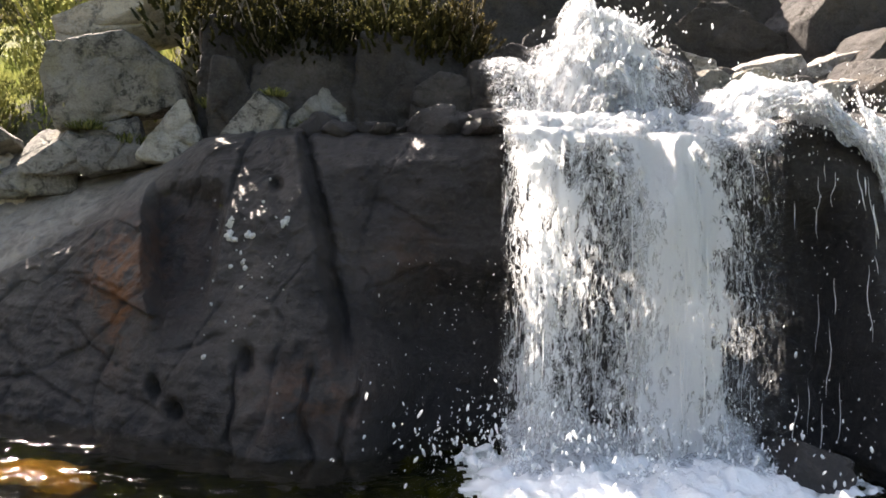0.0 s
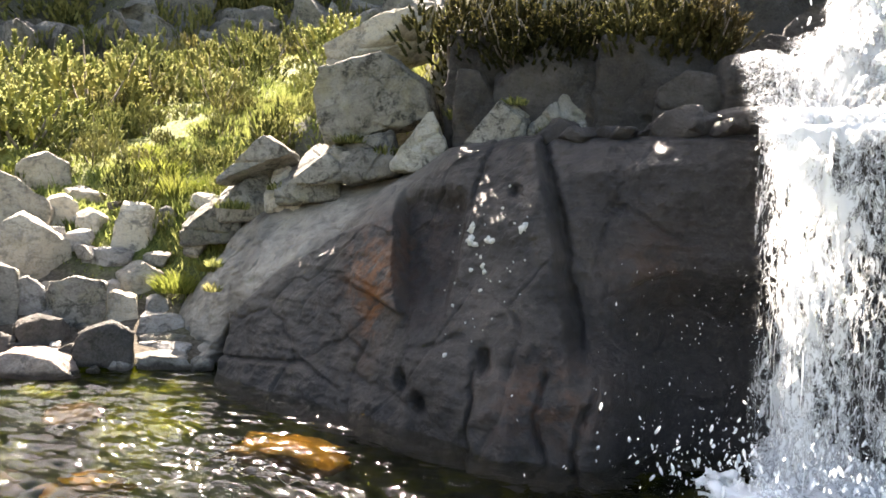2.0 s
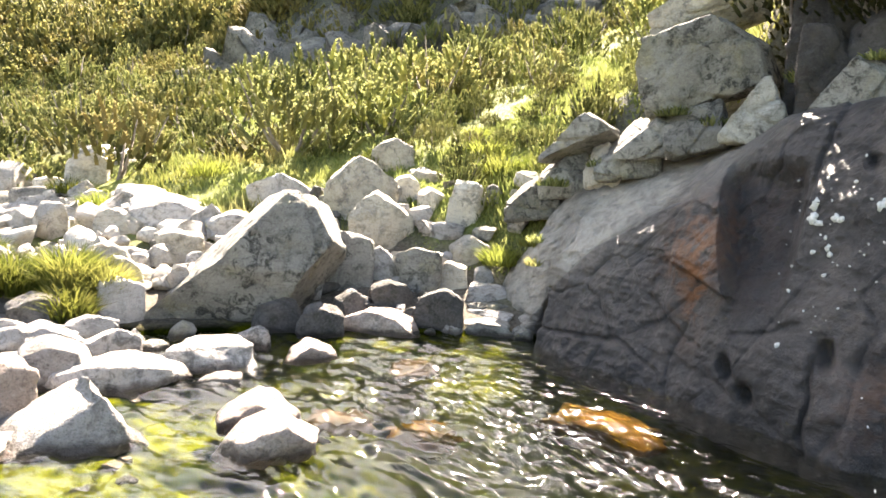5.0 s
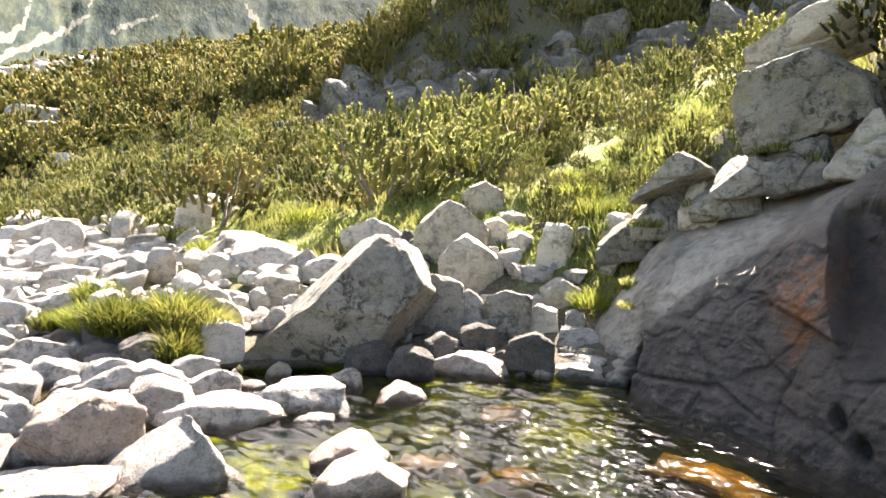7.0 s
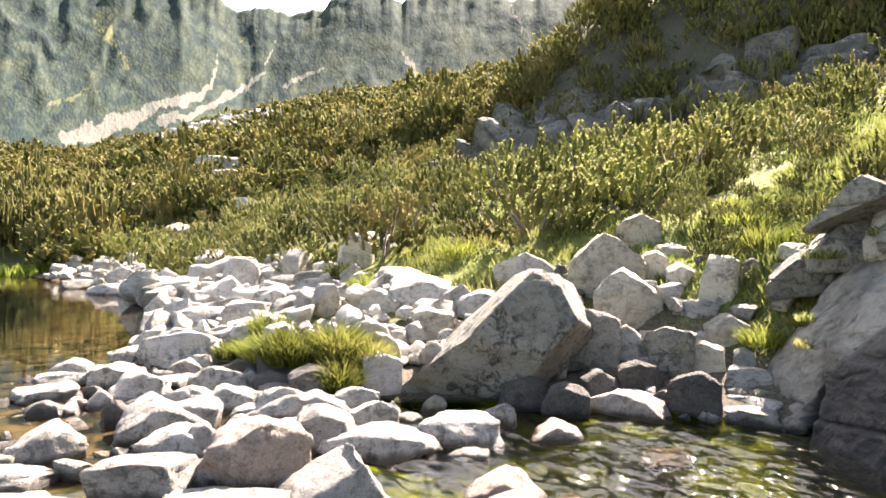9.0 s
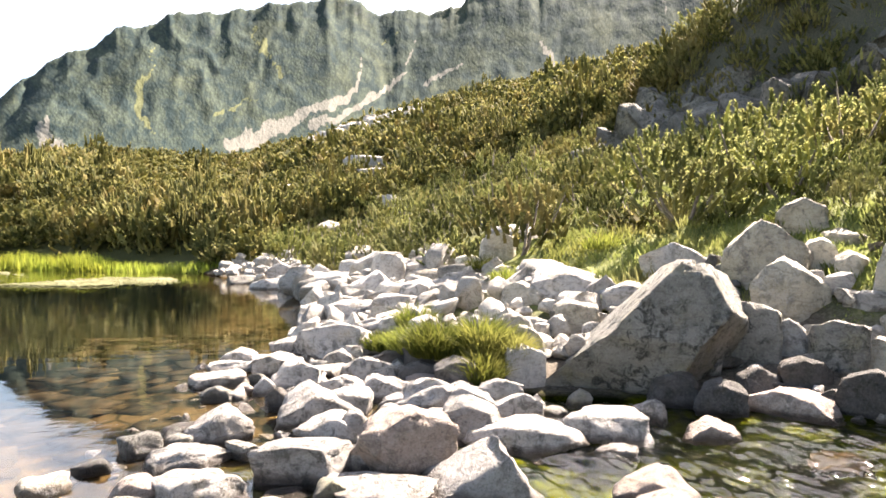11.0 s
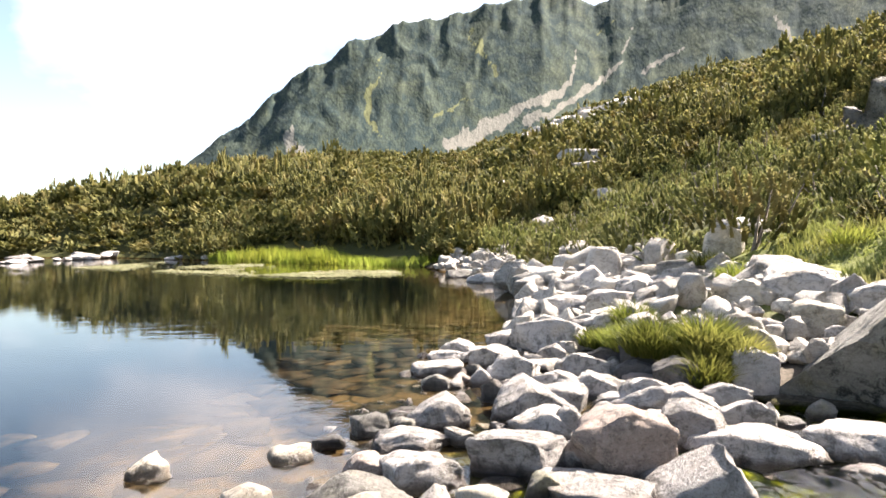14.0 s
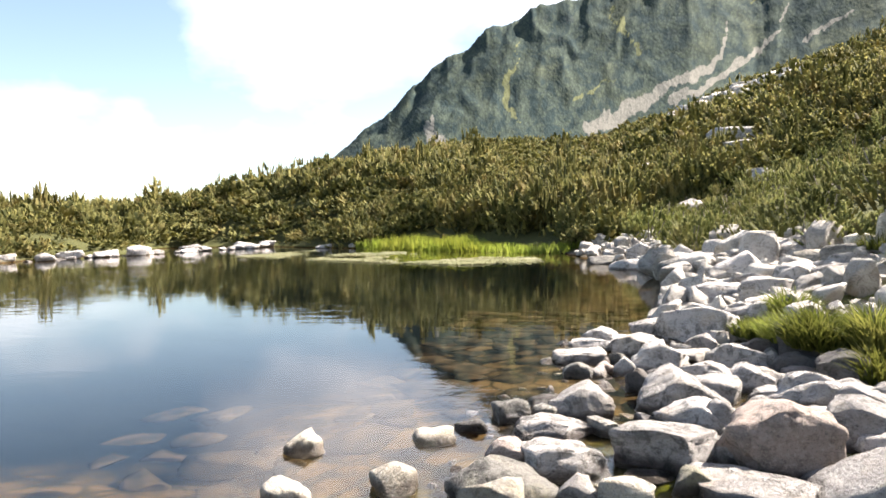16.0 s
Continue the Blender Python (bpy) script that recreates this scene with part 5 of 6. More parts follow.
    tagged(new("shore_stones", me), "bleached granite stones heaped along the lake shore", "stones", kind="stuff")


scatter_stones()


def far_shore_rocks():
    rng = np.random.default_rng(8)
    shapes = [mesh_of("shore_rock", *rock_shape(970 + k, 3, 8, 0.5), True, PALE) for k in range(6)]
    for (ax, ay), (bx, by), n in (((-36, -31.3), (-44, -28.8), 13), ((-44, -28.4), (-58, -25.3), 22), ((-50, -15.5), (-52, -18), 3)):
        for k in range(n):
            t = (k + rng.random()) / n
            s = rng.uniform(0.5, 1.7)
            ob = new("shore_rock", shapes[rng.integers(6)])
            ob.matrix_world = pose(ax + t * (bx - ax) + rng.normal() * 0.3, ay + t * (by - ay) + rng.normal() * 0.5, -0.1, 0, 0, rng.uniform(0, 360)) @ Matrix.Diagonal((s, s * 0.8, s * rng.uniform(0.25, 0.5), 1))
            tagged(ob, "pale flat rock on the far lake shore", "rock", "rocks of the far shore")


far_shore_rocks()


# ---- the waterfall ----
def strands(paths, rng, wide, segs=9):
    """Wavy tapering strands of water along the given paths: each path is a function of t in 0..1."""
    vs, fs = [], []
    for path, w in paths:
        t0 = rng.random() * 0.9
        t1 = min(1.0, t0 + rng.uniform(0.05, 0.24))
        t = np.linspace(t0, t1, segs)
        p = path(t)
        ph = rng.random(3) * 50
        wob = np.stack([vnoise(np.stack([t * 16 + ph[0], t * 0 + ph[1], t * 0], 1), 3), vnoise(np.stack([t * 16 + ph[2], t * 0 + ph[0], t * 0], 1), 4)], 1)
        p[:, 0] += 0.02 * wob[:, 0]
        p[:, 1] += 0.035 * wob[:, 1]
        r = w * wide * np.sin(np.pi * np.linspace(0.04, 0.96, segs)) ** 0.7 * (0.65 + 0.5 * np.abs(vnoise(np.stack([t * 30 + ph[1], t * 0, t * 0], 1), 6)))
        base = len(vs) * 0 + sum(len(a) for a in vs)
        ring = np.array([(1, 0.1), (-0.4, 0.8), (-0.6, -0.8)])
        pts = p[:, None, :] + np.concatenate([ring[None] * r[:, None, None], np.zeros((segs, 3, 1))], 2)
        vs.append(pts.reshape(-1, 3))
        a = base + np.arange(segs * 3).reshape(segs, 3)
        b = np.roll(a, -1, 1)
        fs.append(np.stack([a[:-1].ravel(), a[1:].ravel(), b[1:].ravel(), b[:-1].ravel()], 1))
    return np.concatenate(vs), np.concatenate(fs)


def drops(points, sizes, rng):
    """Flying drops, drawn out by their fall."""
    v0, f0 = ICO[1]
    f0 = np.array(f0)
    n = len(points)
    ang = rng.normal(size=(n, 1)) * 0.3
    s = np.stack([sizes, sizes, sizes * rng.uniform(1.0, 3.0, n)], 1)
    v = v0[None] * s[:, None, :]
    v[:, :, 0] += v[:, :, 2] * ang
    v = v + points[:, None, :]
    f = f0[None] + (np.arange(n) * len(v0))[:, None, None]
    return v.reshape(-1, 3), f.reshape(-1, 3)


def fall_path(x0, y0, z0, speed, spread, z1=0.0, drift=0.0):
    def path(t):
        drop = (z0 - z1) * t ** 1.6
        return np.stack([x0 + drift * t + spread * t, y0 - speed * np.sqrt(drop + 1e-6), z0 - drop], 1)
    return path


def build_waterfall():
    rng = np.random.default_rng(11)
    fall = tagged(new("waterfall"), "white waterfall plunging in two steps over dark rock", "waterfall")

    def add(name, v, f, material=FOAM, kind="stuff"):
        return tagged(part(name, mesh_of(name, v, f.tolist(), True, material), fall), kind=kind)

    def threads(name, paths, wide):
        add(name, *strands(paths, rng, wide))

    def spray(name, points, lo, hi):
        add(name, *drops(points, lo * (hi / lo) ** rng.random(len(points)) ** 2, rng))

    # threads of the main plunge, dense in two columns
    paths = []
    for k in range(230):
        b = rng.random()
        x = rng.normal(0.36, 0.10) if b < 0.3 else rng.normal(1.36, 0.13) if b < 0.8 else rng.uniform(0.2, 2.0)
        x = min(max(x, 0.14), 2.1)
        paths.append((fall_path(x, 6.12 + rng.uniform(-0.14, 0.08), 2.38 + 0.06 * x, rng.uniform(0.2, 0.42), rng.normal() * 0.06), rng.uniform(0.25, 0.85) * (1 if x < 1.65 else 0.5)))
    for k in range(30):
        paths.append((fall_path(rng.uniform(1.7, 2.7), 6.1, 2.45, rng.uniform(0.12, 0.3), 0), 0.35))
    threads("plunge_threads", paths, 0.009)
    paths = []
    for k in range(120):
        x = rng.normal(1.10, 0.26)
        paths.append((fall_path(x, 7.25 + rng.uniform(-0.1, 0.1), 3.5 - 0.3 * abs(x - 1.1), rng.uniform(0.35, 0.75), rng.normal() * 0.22, 2.45), rng.uniform(0.6, 1.6)))
    for k in range(70):
        paths.append((fall_path(rng.uniform(0.35, 0.9), 7.2, 3.25, rng.uniform(0.3, 0.6), rng.normal() * 0.1 - 0.15, 2.4), rng.uniform(0.4, 1.0)))
    for k in range(26):
        x = rng.uniform(2.85, 3.5)
        paths.append((fall_path(x, 6.45 + rng.uniform(-0.2, 0.1), 2.95 - 0.9 * max(x - 2.9, 0), rng.uniform(0.2, 0.45), 0.25 + rng.normal() * 0.1, 0.0), rng.uniform(0.3, 0.8)))
    threads("upper_threads", paths, 0.012)
    # torn sheets: forward offset, seed, x from, x to, lip, foot, throw, then columns of thickness
    thick = (0.05, 0.25, 0.42, 0.62, 0.80, 1.05, 1.20, 1.40, 1.58, 1.75, 2.1, 2.6)
    amount = (0.0, 0.62, 0.72, 0.36, 0.18, 0.40, 0.92, 1.08, 0.80, 0.22, 0.06, 0.0)
    for y_off, seed, x0, x1, z0, z1, sp in ((0.02, 1, 0.10, 2.4, 2.46, -0.02, 0.30), (-0.07, 2, 0.12, 2.2, 2.44, -0.02, 0.36)):
        nu, nv = 70, 100
        uu, tt = np.meshgrid(np.linspace(x0, x1, nu), np.linspace(0, 1, nv), indexing="ij")
        drop = (z0 - z1) * tt ** 1.5
        p = np.stack([uu + 0.03 * np.sin(uu * 30 + seed), 6.12 + y_off - sp * np.sqrt(drop), z0 + 0.03 * uu - drop], 2).reshape(-1, 3)
        p[:, 1] += 0.08 * fbm(p * (5, 1, 1.2), 3, seed)
        me = mesh_of("sheet", p, grid_faces(nu, nv), True, FILM)
        ragged = 0.16 * fbm(np.stack([uu.ravel() * 0, tt.ravel() * 5, tt.ravel() * 0 + seed], 1), 3, 9).reshape(uu.shape)
        set_attr(me, "dense", np.clip(sstep(uu - x0 + ragged, 0.05, 0.25) * np.interp(uu + 0.5 * ragged, thick, amount) * (1.1 - 0.45 * tt) + 0.5 * np.clip(1 - tt * 6, 0, 1) * (1 - sstep(uu, 1.5, 2.0)), 0, 1.3).ravel())
        part("sheet", me, fall)
    for y_off, seed in ((1.12, 3), (1.0, 6)):
        nu, nv = 50, 50
        uu, tt = np.meshgrid(np.linspace(0.35, 2.0, nu), np.linspace(0, 1, nv), indexing="ij")
        drop = 1.05 * tt ** 1.4
        p = np.stack([uu - 0.12 * tt * (1.3 - uu), 6.15 + y_off - 0.55 * np.sqrt(drop), 3.52 - 0.3 * np.abs(uu - 1.1) - drop], 2).reshape(-1, 3)
        p[:, 1] += 0.10 * fbm(p * (4, 1, 2), 3, seed)
        me = mesh_of("sheet", p, grid_faces(nu, nv), True, FILM)
        set_attr(me, "dense", np.interp(uu, [0.35, 0.6, 0.75, 0.9, 1.3, 1.5, 2.0], [0.0, 0.3, 0.6, 1.0, 1.0, 0.3, 0.0]).ravel())
        part("sheet", me, fall)
    # white masses: lacy layers over the head, the shelf, the hump and the chute
    def layers(nu, nv, point, amp, dense, count, seed):
        """Several torn sheets on one curved course: point(u, v) gives x, y, z."""
        for k in range(count):
            uu, vv = np.meshgrid(np.linspace(0, 1, nu), np.linspace(0, 1, nv), indexing="ij")
            p = np.stack(point(uu, vv), 2).reshape(-1, 3)
            q = p * 3.1 + 7.3 * k + seed
            p = p + amp * np.stack([0.5 * fbm(q, 3, seed + k), fbm(q + 31, 4, seed + k, 0.6), 0.9 * fbm(q + 57, 4, seed + k, 0.6) + 0.25 * k], 1)
            me = mesh_of("sheet", p, grid_faces(nu, nv), True, FILM)
            rim = sstep(uu, 0, 0.12) * (1 - sstep(uu, 0.88, 1)) * sstep(vv, 0, 0.1) * (1 - sstep(vv, 0.85, 1))
            set_attr(me, "dense", (rim * dense(uu, vv)).ravel())
            part("sheet", me, fall)
    layers(60, 60, lambda u, v: (0.68 + 0.85 * u, 7.55 - 1.0 * v, np.interp(v, [0, 0.25, 0.5, 1], [3.35, 3.58, 3.3, 2.5]) - 0.9 * (u - 0.45) ** 2), 0.20, lambda u, v: 0.20 + 0.26 * np.sin(np.pi * u), 5, 101)
    layers(50, 50, lambda u, v: (0.0 + 0.9 * u, 7.45 - 1.0 * v, np.interp(v, [0, 0.25, 0.5, 1], [3.1, 3.2, 3.0, 2.45])), 0.06, lambda u, v: 0.15 + 0.25 * u, 2, 131)
    layers(110, 50, lambda u, v: (0.08 + 2.3 * u, 6.75 - 0.75 * v, 2.52 + 0.08 * u - 0.35 * np.maximum(v - 0.6, 0) ** 1.5 * 3), 0.07, lambda u, v: 0.72 - 0.35 * u * sstep(v, 0.4, 1.0), 5, 151)
    layers(100, 50, lambda u, v: (1.75 + 1.65 * u, 7.3 - 1.1 * v, 2.55 + 0.55 * np.sin(np.pi * np.clip(u, 0, 1) ** 0.85) ** 1.2 - 0.25 * v - 0.5 * np.maximum(v - 0.75, 0)), 0.10, lambda u, v: 0.60 + 0 * u, 5, 181)
    layers(40, 90, lambda u, v: (3.0 + 0.45 * u + 0.4 * v ** 0.7, 6.5 - 0.35 * v, 2.95 - 0.35 * u - 2.0 * v ** 1.6), 0.08, lambda u, v: 0.62 - 0.25 * v, 4, 211)
    layers(100, 40, lambda u, v: (0.1 + 2.0 * u, 5.95 - 0.75 * v, 0.22 - 0.18 * v + 0.1 * np.sin(u * 9) * (1 - v)), 0.07, lambda u, v: 0.8 - 0.3 * v, 3, 241)
    # foam sheet on the pool
    nx, ny = 150, 70
    xx, yy = np.meshgrid(np.linspace(-0.55, 3.6, nx), np.linspace(3.9, 6.0, ny), indexing="ij")
    p = np.stack([xx, yy, 0 * xx], 2).reshape(-1, 3)
    edge = np.exp(-((xx - 1.15) / 1.25) ** 4 - ((yy - 5.4) / 0.8) ** 2).ravel() + 0.22 * fbm(p * 2.2, 4, 58)
    p[:, 2] = -0.045 + 0.16 * np.clip(edge, 0, 1) + 0.035 * fbm(p * 4, 4, 54, 0.6) + 0.03 * fbm(p * 13, 3, 57, 0.6)
    f = grid_faces(nx, ny)
    add("pool_foam", p, f[(edge[f].min(1) > 0.20) & (p[f][:, :, 2].max(1) > 0.0)], POOL_FOAM)
    n = 900
    spray("head_spray", np.stack([rng.normal(1.12, 0.25, n), 7.1 + rng.normal(size=n) * 0.25, 3.3 + rng.normal(size=n) * 0.2], 1), 0.004, 0.016)
    spray("hump_spray", np.stack([rng.uniform(1.9, 3.5, n), 6.4 + rng.normal(size=n) * 0.25, 2.75 + rng.normal(size=n) * 0.17], 1), 0.003, 0.009)
    n = 1500
    spray("splash", np.stack([rng.normal(1.0, 0.7, n), 5.5 + rng.normal(size=n) * 0.22, 0.05 + np.abs(rng.normal(size=n)) * 0.22], 1), 0.004, 0.014)
    n = 700
    spray("shelf_spray", np.stack([rng.uniform(0.1, 2.2, n), 6.2 + rng.normal(size=n) * 0.15, 2.42 + rng.normal(size=n) * 0.13], 1), 0.003, 0.009)
    n = 900
    x = np.where(rng.random(n) < 0.65, rng.uniform(0.12, 1.8, n), rng.uniform(1.6, 3.5, n))
    z = rng.uniform(0.1, 2.4, n)
    spray("falling_spray", np.stack([x, 5.72 + 0.12 * z + rng.normal(size=n) * 0.12, z], 1), 0.0015, 0.006)
    n = 260
    spray("wall_spray", np.stack([0.2 - 1.1 * rng.random(n) ** 2, 5.9 + rng.normal(size=n) * 0.15, rng.uniform(0.0, 1.2, n) ** 2], 1), 0.002, 0.006)
    return fall


build_waterfall()


# ---- mountain pines ----
def blades(base, direction, length, width, rng):
    """Thin three-cornered blades from their bases along their directions."""
    n = len(base)
    side = np.cross(direction, rng.normal(size=(n, 3)))
    side /= np.linalg.norm(side, axis=1)[:, None] + 1e-9
    v = np.stack([base - side * width[:, None] / 2, base + side * width[:, None] / 2, base + direction * length[:, None]], 1).reshape(-1, 3)
    f = np.arange(3 * n).reshape(n, 3)
    return v, f


def pine_crown(seed, shoots, needles, thick=1.0, tall=1.0):
    """Crown of a dwarf pine of unit size: rising bottle-brush shoots in a few tussocks, needles standing out all round."""
    rng = np.random.default_rng(seed)
    knots = np.stack([0.36 * np.sqrt(rng.random(7)) * np.cos(np.arange(7) * 2.4 + seed), 0.36 * np.sqrt(rng.random(7)) * np.sin(np.arange(7) * 2.4 + seed), rng.uniform(0.55, 0.86, 7)], 1)
    who = rng.integers(0, 7, shoots)
    off = rng.normal(size=(shoots, 2)) * 0.095
    px, py = knots[who, 0] + off[:, 0], knots[who, 1] + off[:, 1]
    far = np.hypot(off[:, 0], off[:, 1])
    pz = (knots[who, 2] - 3.2 * far ** 1.5) * (1 - 0.55 * np.minimum(np.hypot(px, py) * 2, 1.2) ** 2.5) - 0.32 * rng.random(shoots) ** 2
    out = np.stack([off[:, 0] * 2.4 + px * 0.5 + 0.12 * rng.normal(size=shoots), off[:, 1] * 2.4 + py * 0.5 + 0.12 * rng.normal(size=shoots), np.full(shoots, 0.9)], 1)
    out /= np.linalg.norm(out, axis=1)[:, None]
    side = np.cross(out, (0.3, 0.9, 0.1))
    side /= np.linalg.norm(side, axis=1)[:, None]
    other = np.cross(out, side)
    ln, rad = tall * rng.uniform(0.09, 0.20, shoots), thick * rng.uniform(0.75, 1.25, shoots)
    base = np.stack([px, py, pz - 0.05], 1)
    # core: a slim three-sided spike
    ang = np.arange(3) * 2.094
    ring = (side[:, None] * np.cos(ang)[None, :, None] + other[:, None] * np.sin(ang)[None, :, None]) * (0.020 * rad)[:, None, None]
    tip = base + out * ln[:, None]
    core = np.concatenate([base[:, None] + ring, (base + out * (0.75 * ln)[:, None])[:, None] + ring * 0.8, tip[:, None]], 1).reshape(-1, 3)
    k = np.arange(shoots)[:, None] * 7
    sides = [(0, 1, 4), (0, 4, 3), (1, 2, 5), (1, 5, 4), (2, 0, 3), (2, 3, 5), (3, 4, 6), (4, 5, 6), (5, 3, 6)]
    faces = np.concatenate([k + np.array(q) for q in sides])
    if not needles:
        return core, faces
    # needles in whorls up the shoot
    m = shoots * needles
    t = np.tile(np.linspace(0.12, 0.97, needles), shoots) + rng.normal(size=m) * 0.03
    a = np.tile(np.arange(needles) * 2.4, shoots) + np.repeat(rng.random(shoots) * 6.28, needles)
    rep = lambda q: np.repeat(q, needles, 0)
    d = rep(side) * np.cos(a)[:, None] + rep(other) * np.sin(a)[:, None]
    d = d * 0.75 + rep(out) * rng.uniform(0.45, 1.0, m)[:, None]
    d /= np.linalg.norm(d, axis=1)[:, None]
    v, f = blades(rep(base) + rep(out) * (t * rep(ln))[:, None], d, 0.046 * rep(rad) * (1.15 - 0.45 * t), 0.017 * rep(rad) * np.ones(m), rng)
    return np.concatenate([core, v]), np.concatenate([faces, f + len(core)])


def pine_trunk(seed):
    """Several leaning stems from one root."""
    rng = np.random.default_rng(seed)
    vs, fs, n = [], [], 0
    for k in range(4):
        a = rng.uniform(0, 2 * np.pi)
        reach = rng.uniform(0.15, 0.4)
        t = np.linspace(0, 1, 4)
        c = np.stack([np.cos(a) * reach * t ** 0.8, np.sin(a) * reach * t ** 0.8, -0.05 + t ** 1.2 * rng.uniform(0.5, 0.8)], 1)
        r = 0.022 * (1 - 0.75 * t)
        ring = np.stack([np.cos(np.arange(3) * 2.0944), np.sin(np.arange(3) * 2.0944), np.zeros(3)], 1)
        vs.append((c[:, None] + ring[None] * r[:, None, None]).reshape(-1, 3))
        g = n + np.arange(12).reshape(4, 3)
        h = np.roll(g, -1, 1)
        fs.append(np.stack([g[:-1].ravel(), h[:-1].ravel(), h[1:].ravel(), g[1:].ravel()], 1))
        n += 12
    return np.concatenate(vs), np.concatenate(fs)


PINES = []
for k in range(6):
    v, f = pine_crown(40 + k, 130, 16)
    tv, tf = pine_trunk(60 + k)
    PINES.append((mesh_of("crown", v, f.tolist(), False, NEEDLES), mesh_of("trunk", tv, tf.tolist(), True, BARK)))


def pine(x, y, size, tall, kind, turn):
    ob = new("dwarf_pine")
    part("crown", PINES[kind][0], ob), part("trunk", PINES[kind][1], ob)
    ob.matrix_world = pose(x, y, height(x, y) - 0.05, 0, 0, turn) @ Matrix.Diagonal((size, size, tall, 1))
    return tagged(ob, "green dwarf mountain pine bush on the slope", "shrub", "dwarf pines of the slope")


def pine_wood():
    rng = np.random.default_rng(21)
    spots = []
    tries = 0
    while len(spots) < 290 and tries < 9000:
        tries += 1
        x, y = rng.uniform(-42, -9), rng.uniform(3.4, 26)
        open_grass = sstep(np.array([x]), -16.5, -13.5)[0] * (1 - sstep(np.array([y]), 17, 20)[0])
        if rng.random() < open_grass * 0.93:
            continue
        if y < np.interp(x, [-42, -26, -20, -17, -9], [3.4, 4.2, 5.6, 6.8, 8.0]):
            continue
        s = rng.uniform(1.4, 2.7)
        if any((x - a) ** 2 + (y - b) ** 2 < (0.37 * (s + c)) ** 2 for a, b, c in spots):
            continue
        spots.append((x, y, s))
    for x, y, s in spots:
        pine(x, y, s, rng.uniform(0.62, 0.95) * s, int(rng.integers(6)), rng.uniform(0, 360))


pine_wood()


SCREE = [(-139, 19.5), (-113, 24.5), (-102, 28), (-103, 34)]
OUTCROPS = [(-52.3, 12.2, 4.9, 3.0, 1.0), (-40.3, 10.6, 4.6, 1.8, 0.8), (-70, 7.6, 0, 3.0, 0.9), (-50.2, 5.5, 0, 1.6, 0.6), (-58.8, 13.2, 7.8, 3.8, 1.3), (-85, -30, 6.5, 3.5, 1.8), (-80, -36, 5.0, 3.0, 1.2), (-60, 6.5, 5.6, 2.5, 1.0), (-52, 1.5, 3.6, 2.2, 1.0), (-40, 7.0, 3.0, 1.6, 0.9)]


def far_scrub():
    """The scrub of the far slopes, too much to count: one object."""
    rng = np.random.default_rng(33)
    near = [pine_crown(80 + k, 46, 5, 1.7, 1.1) for k in range(4)]
    far = [pine_crown(90 + k, 34, 2, 2.6, 1.2) for k in range(4)]
    vs, fs, n = [], [], 0
    x, y = rng.uniform(-190, -24, 60000), rng.uniform(-85, 110, 60000)
    d = np.hypot(x, y)
    lake = outline_distance(x, y, LAKE)
    keep = (lake > 0.9) & (d > 36) & (rng.random(len(x)) < np.clip(50 / d, 0.05, 1) ** 2.4)
    az = np.degrees(np.arctan2(-x, y))
    keep &= (az > 52) & (az < 136) & ~((x > -42) & (y > 3.4) & (y < 26))
    keep &= ~((lake < 3.2) & (y > -17) & (y < 0.5) & (x > -50) & (x < -35))
    patch = fbm(np.stack([x * 0.07, y * 0.07, x * 0], 1), 3, 44)
    keep &= patch + rng.random(len(x)) > -0.35
    for (ax, ay), (bx, by) in zip(SCREE, SCREE[1:]):
        f = np.clip(((x - ax) * (bx - ax) + (y - ay) * (by - ay)) / ((bx - ax) ** 2 + (by - ay) ** 2), 0, 1)
        keep &= np.hypot(x - ax - f * (bx - ax), y - ay - f * (by - ay)) > 5.0 + 0.02 * d
    ahead = np.abs(az - 77) < 6
    keep &= ~(ahead & (d > 84) & (d < 104) & (rng.random(len(x)) < 0.75))
    for ox, oy, _, ow, _ in OUTCROPS:
        keep &= np.hypot(x - ox * 0.985, y - oy * 0.985) > ow * 0.5 + 1.3
    x, y, d, patch = x[keep], y[keep], d[keep], patch[keep]
    z, _ = land(x, y)
    for i in range(min(len(x), 4600)):
        v, f = (near if d[i] < 62 else far)[rng.integers(4)]
        s, h, a = rng.uniform(1.3, 3.4) * (1 + d[i] / 200), rng.uniform(1.1, 2.7) * (1.15 + 0.5 * patch[i]) * (1.5 if rng.random() < 0.05 else 1), rng.uniform(0, 6.28)
        c, q = math.cos(a), math.sin(a)
        w = v * (s, s, h)
        vs.append(np.stack([w[:, 0] * c - w[:, 1] * q + x[i], w[:, 0] * q + w[:, 1] * c + y[i], w[:, 2] + z[i] - 0.1], 1))
        fs.append(f + n)
        n += len(v)
    me = mesh_of("pine_scrub", np.concatenate(vs), np.concatenate(fs), False, NEEDLES_FAR)
    return tagged(new("pine_scrub", me), "dense green dwarf pine scrub on the far slopes", "scrub", kind="stuff")


far_scrub()


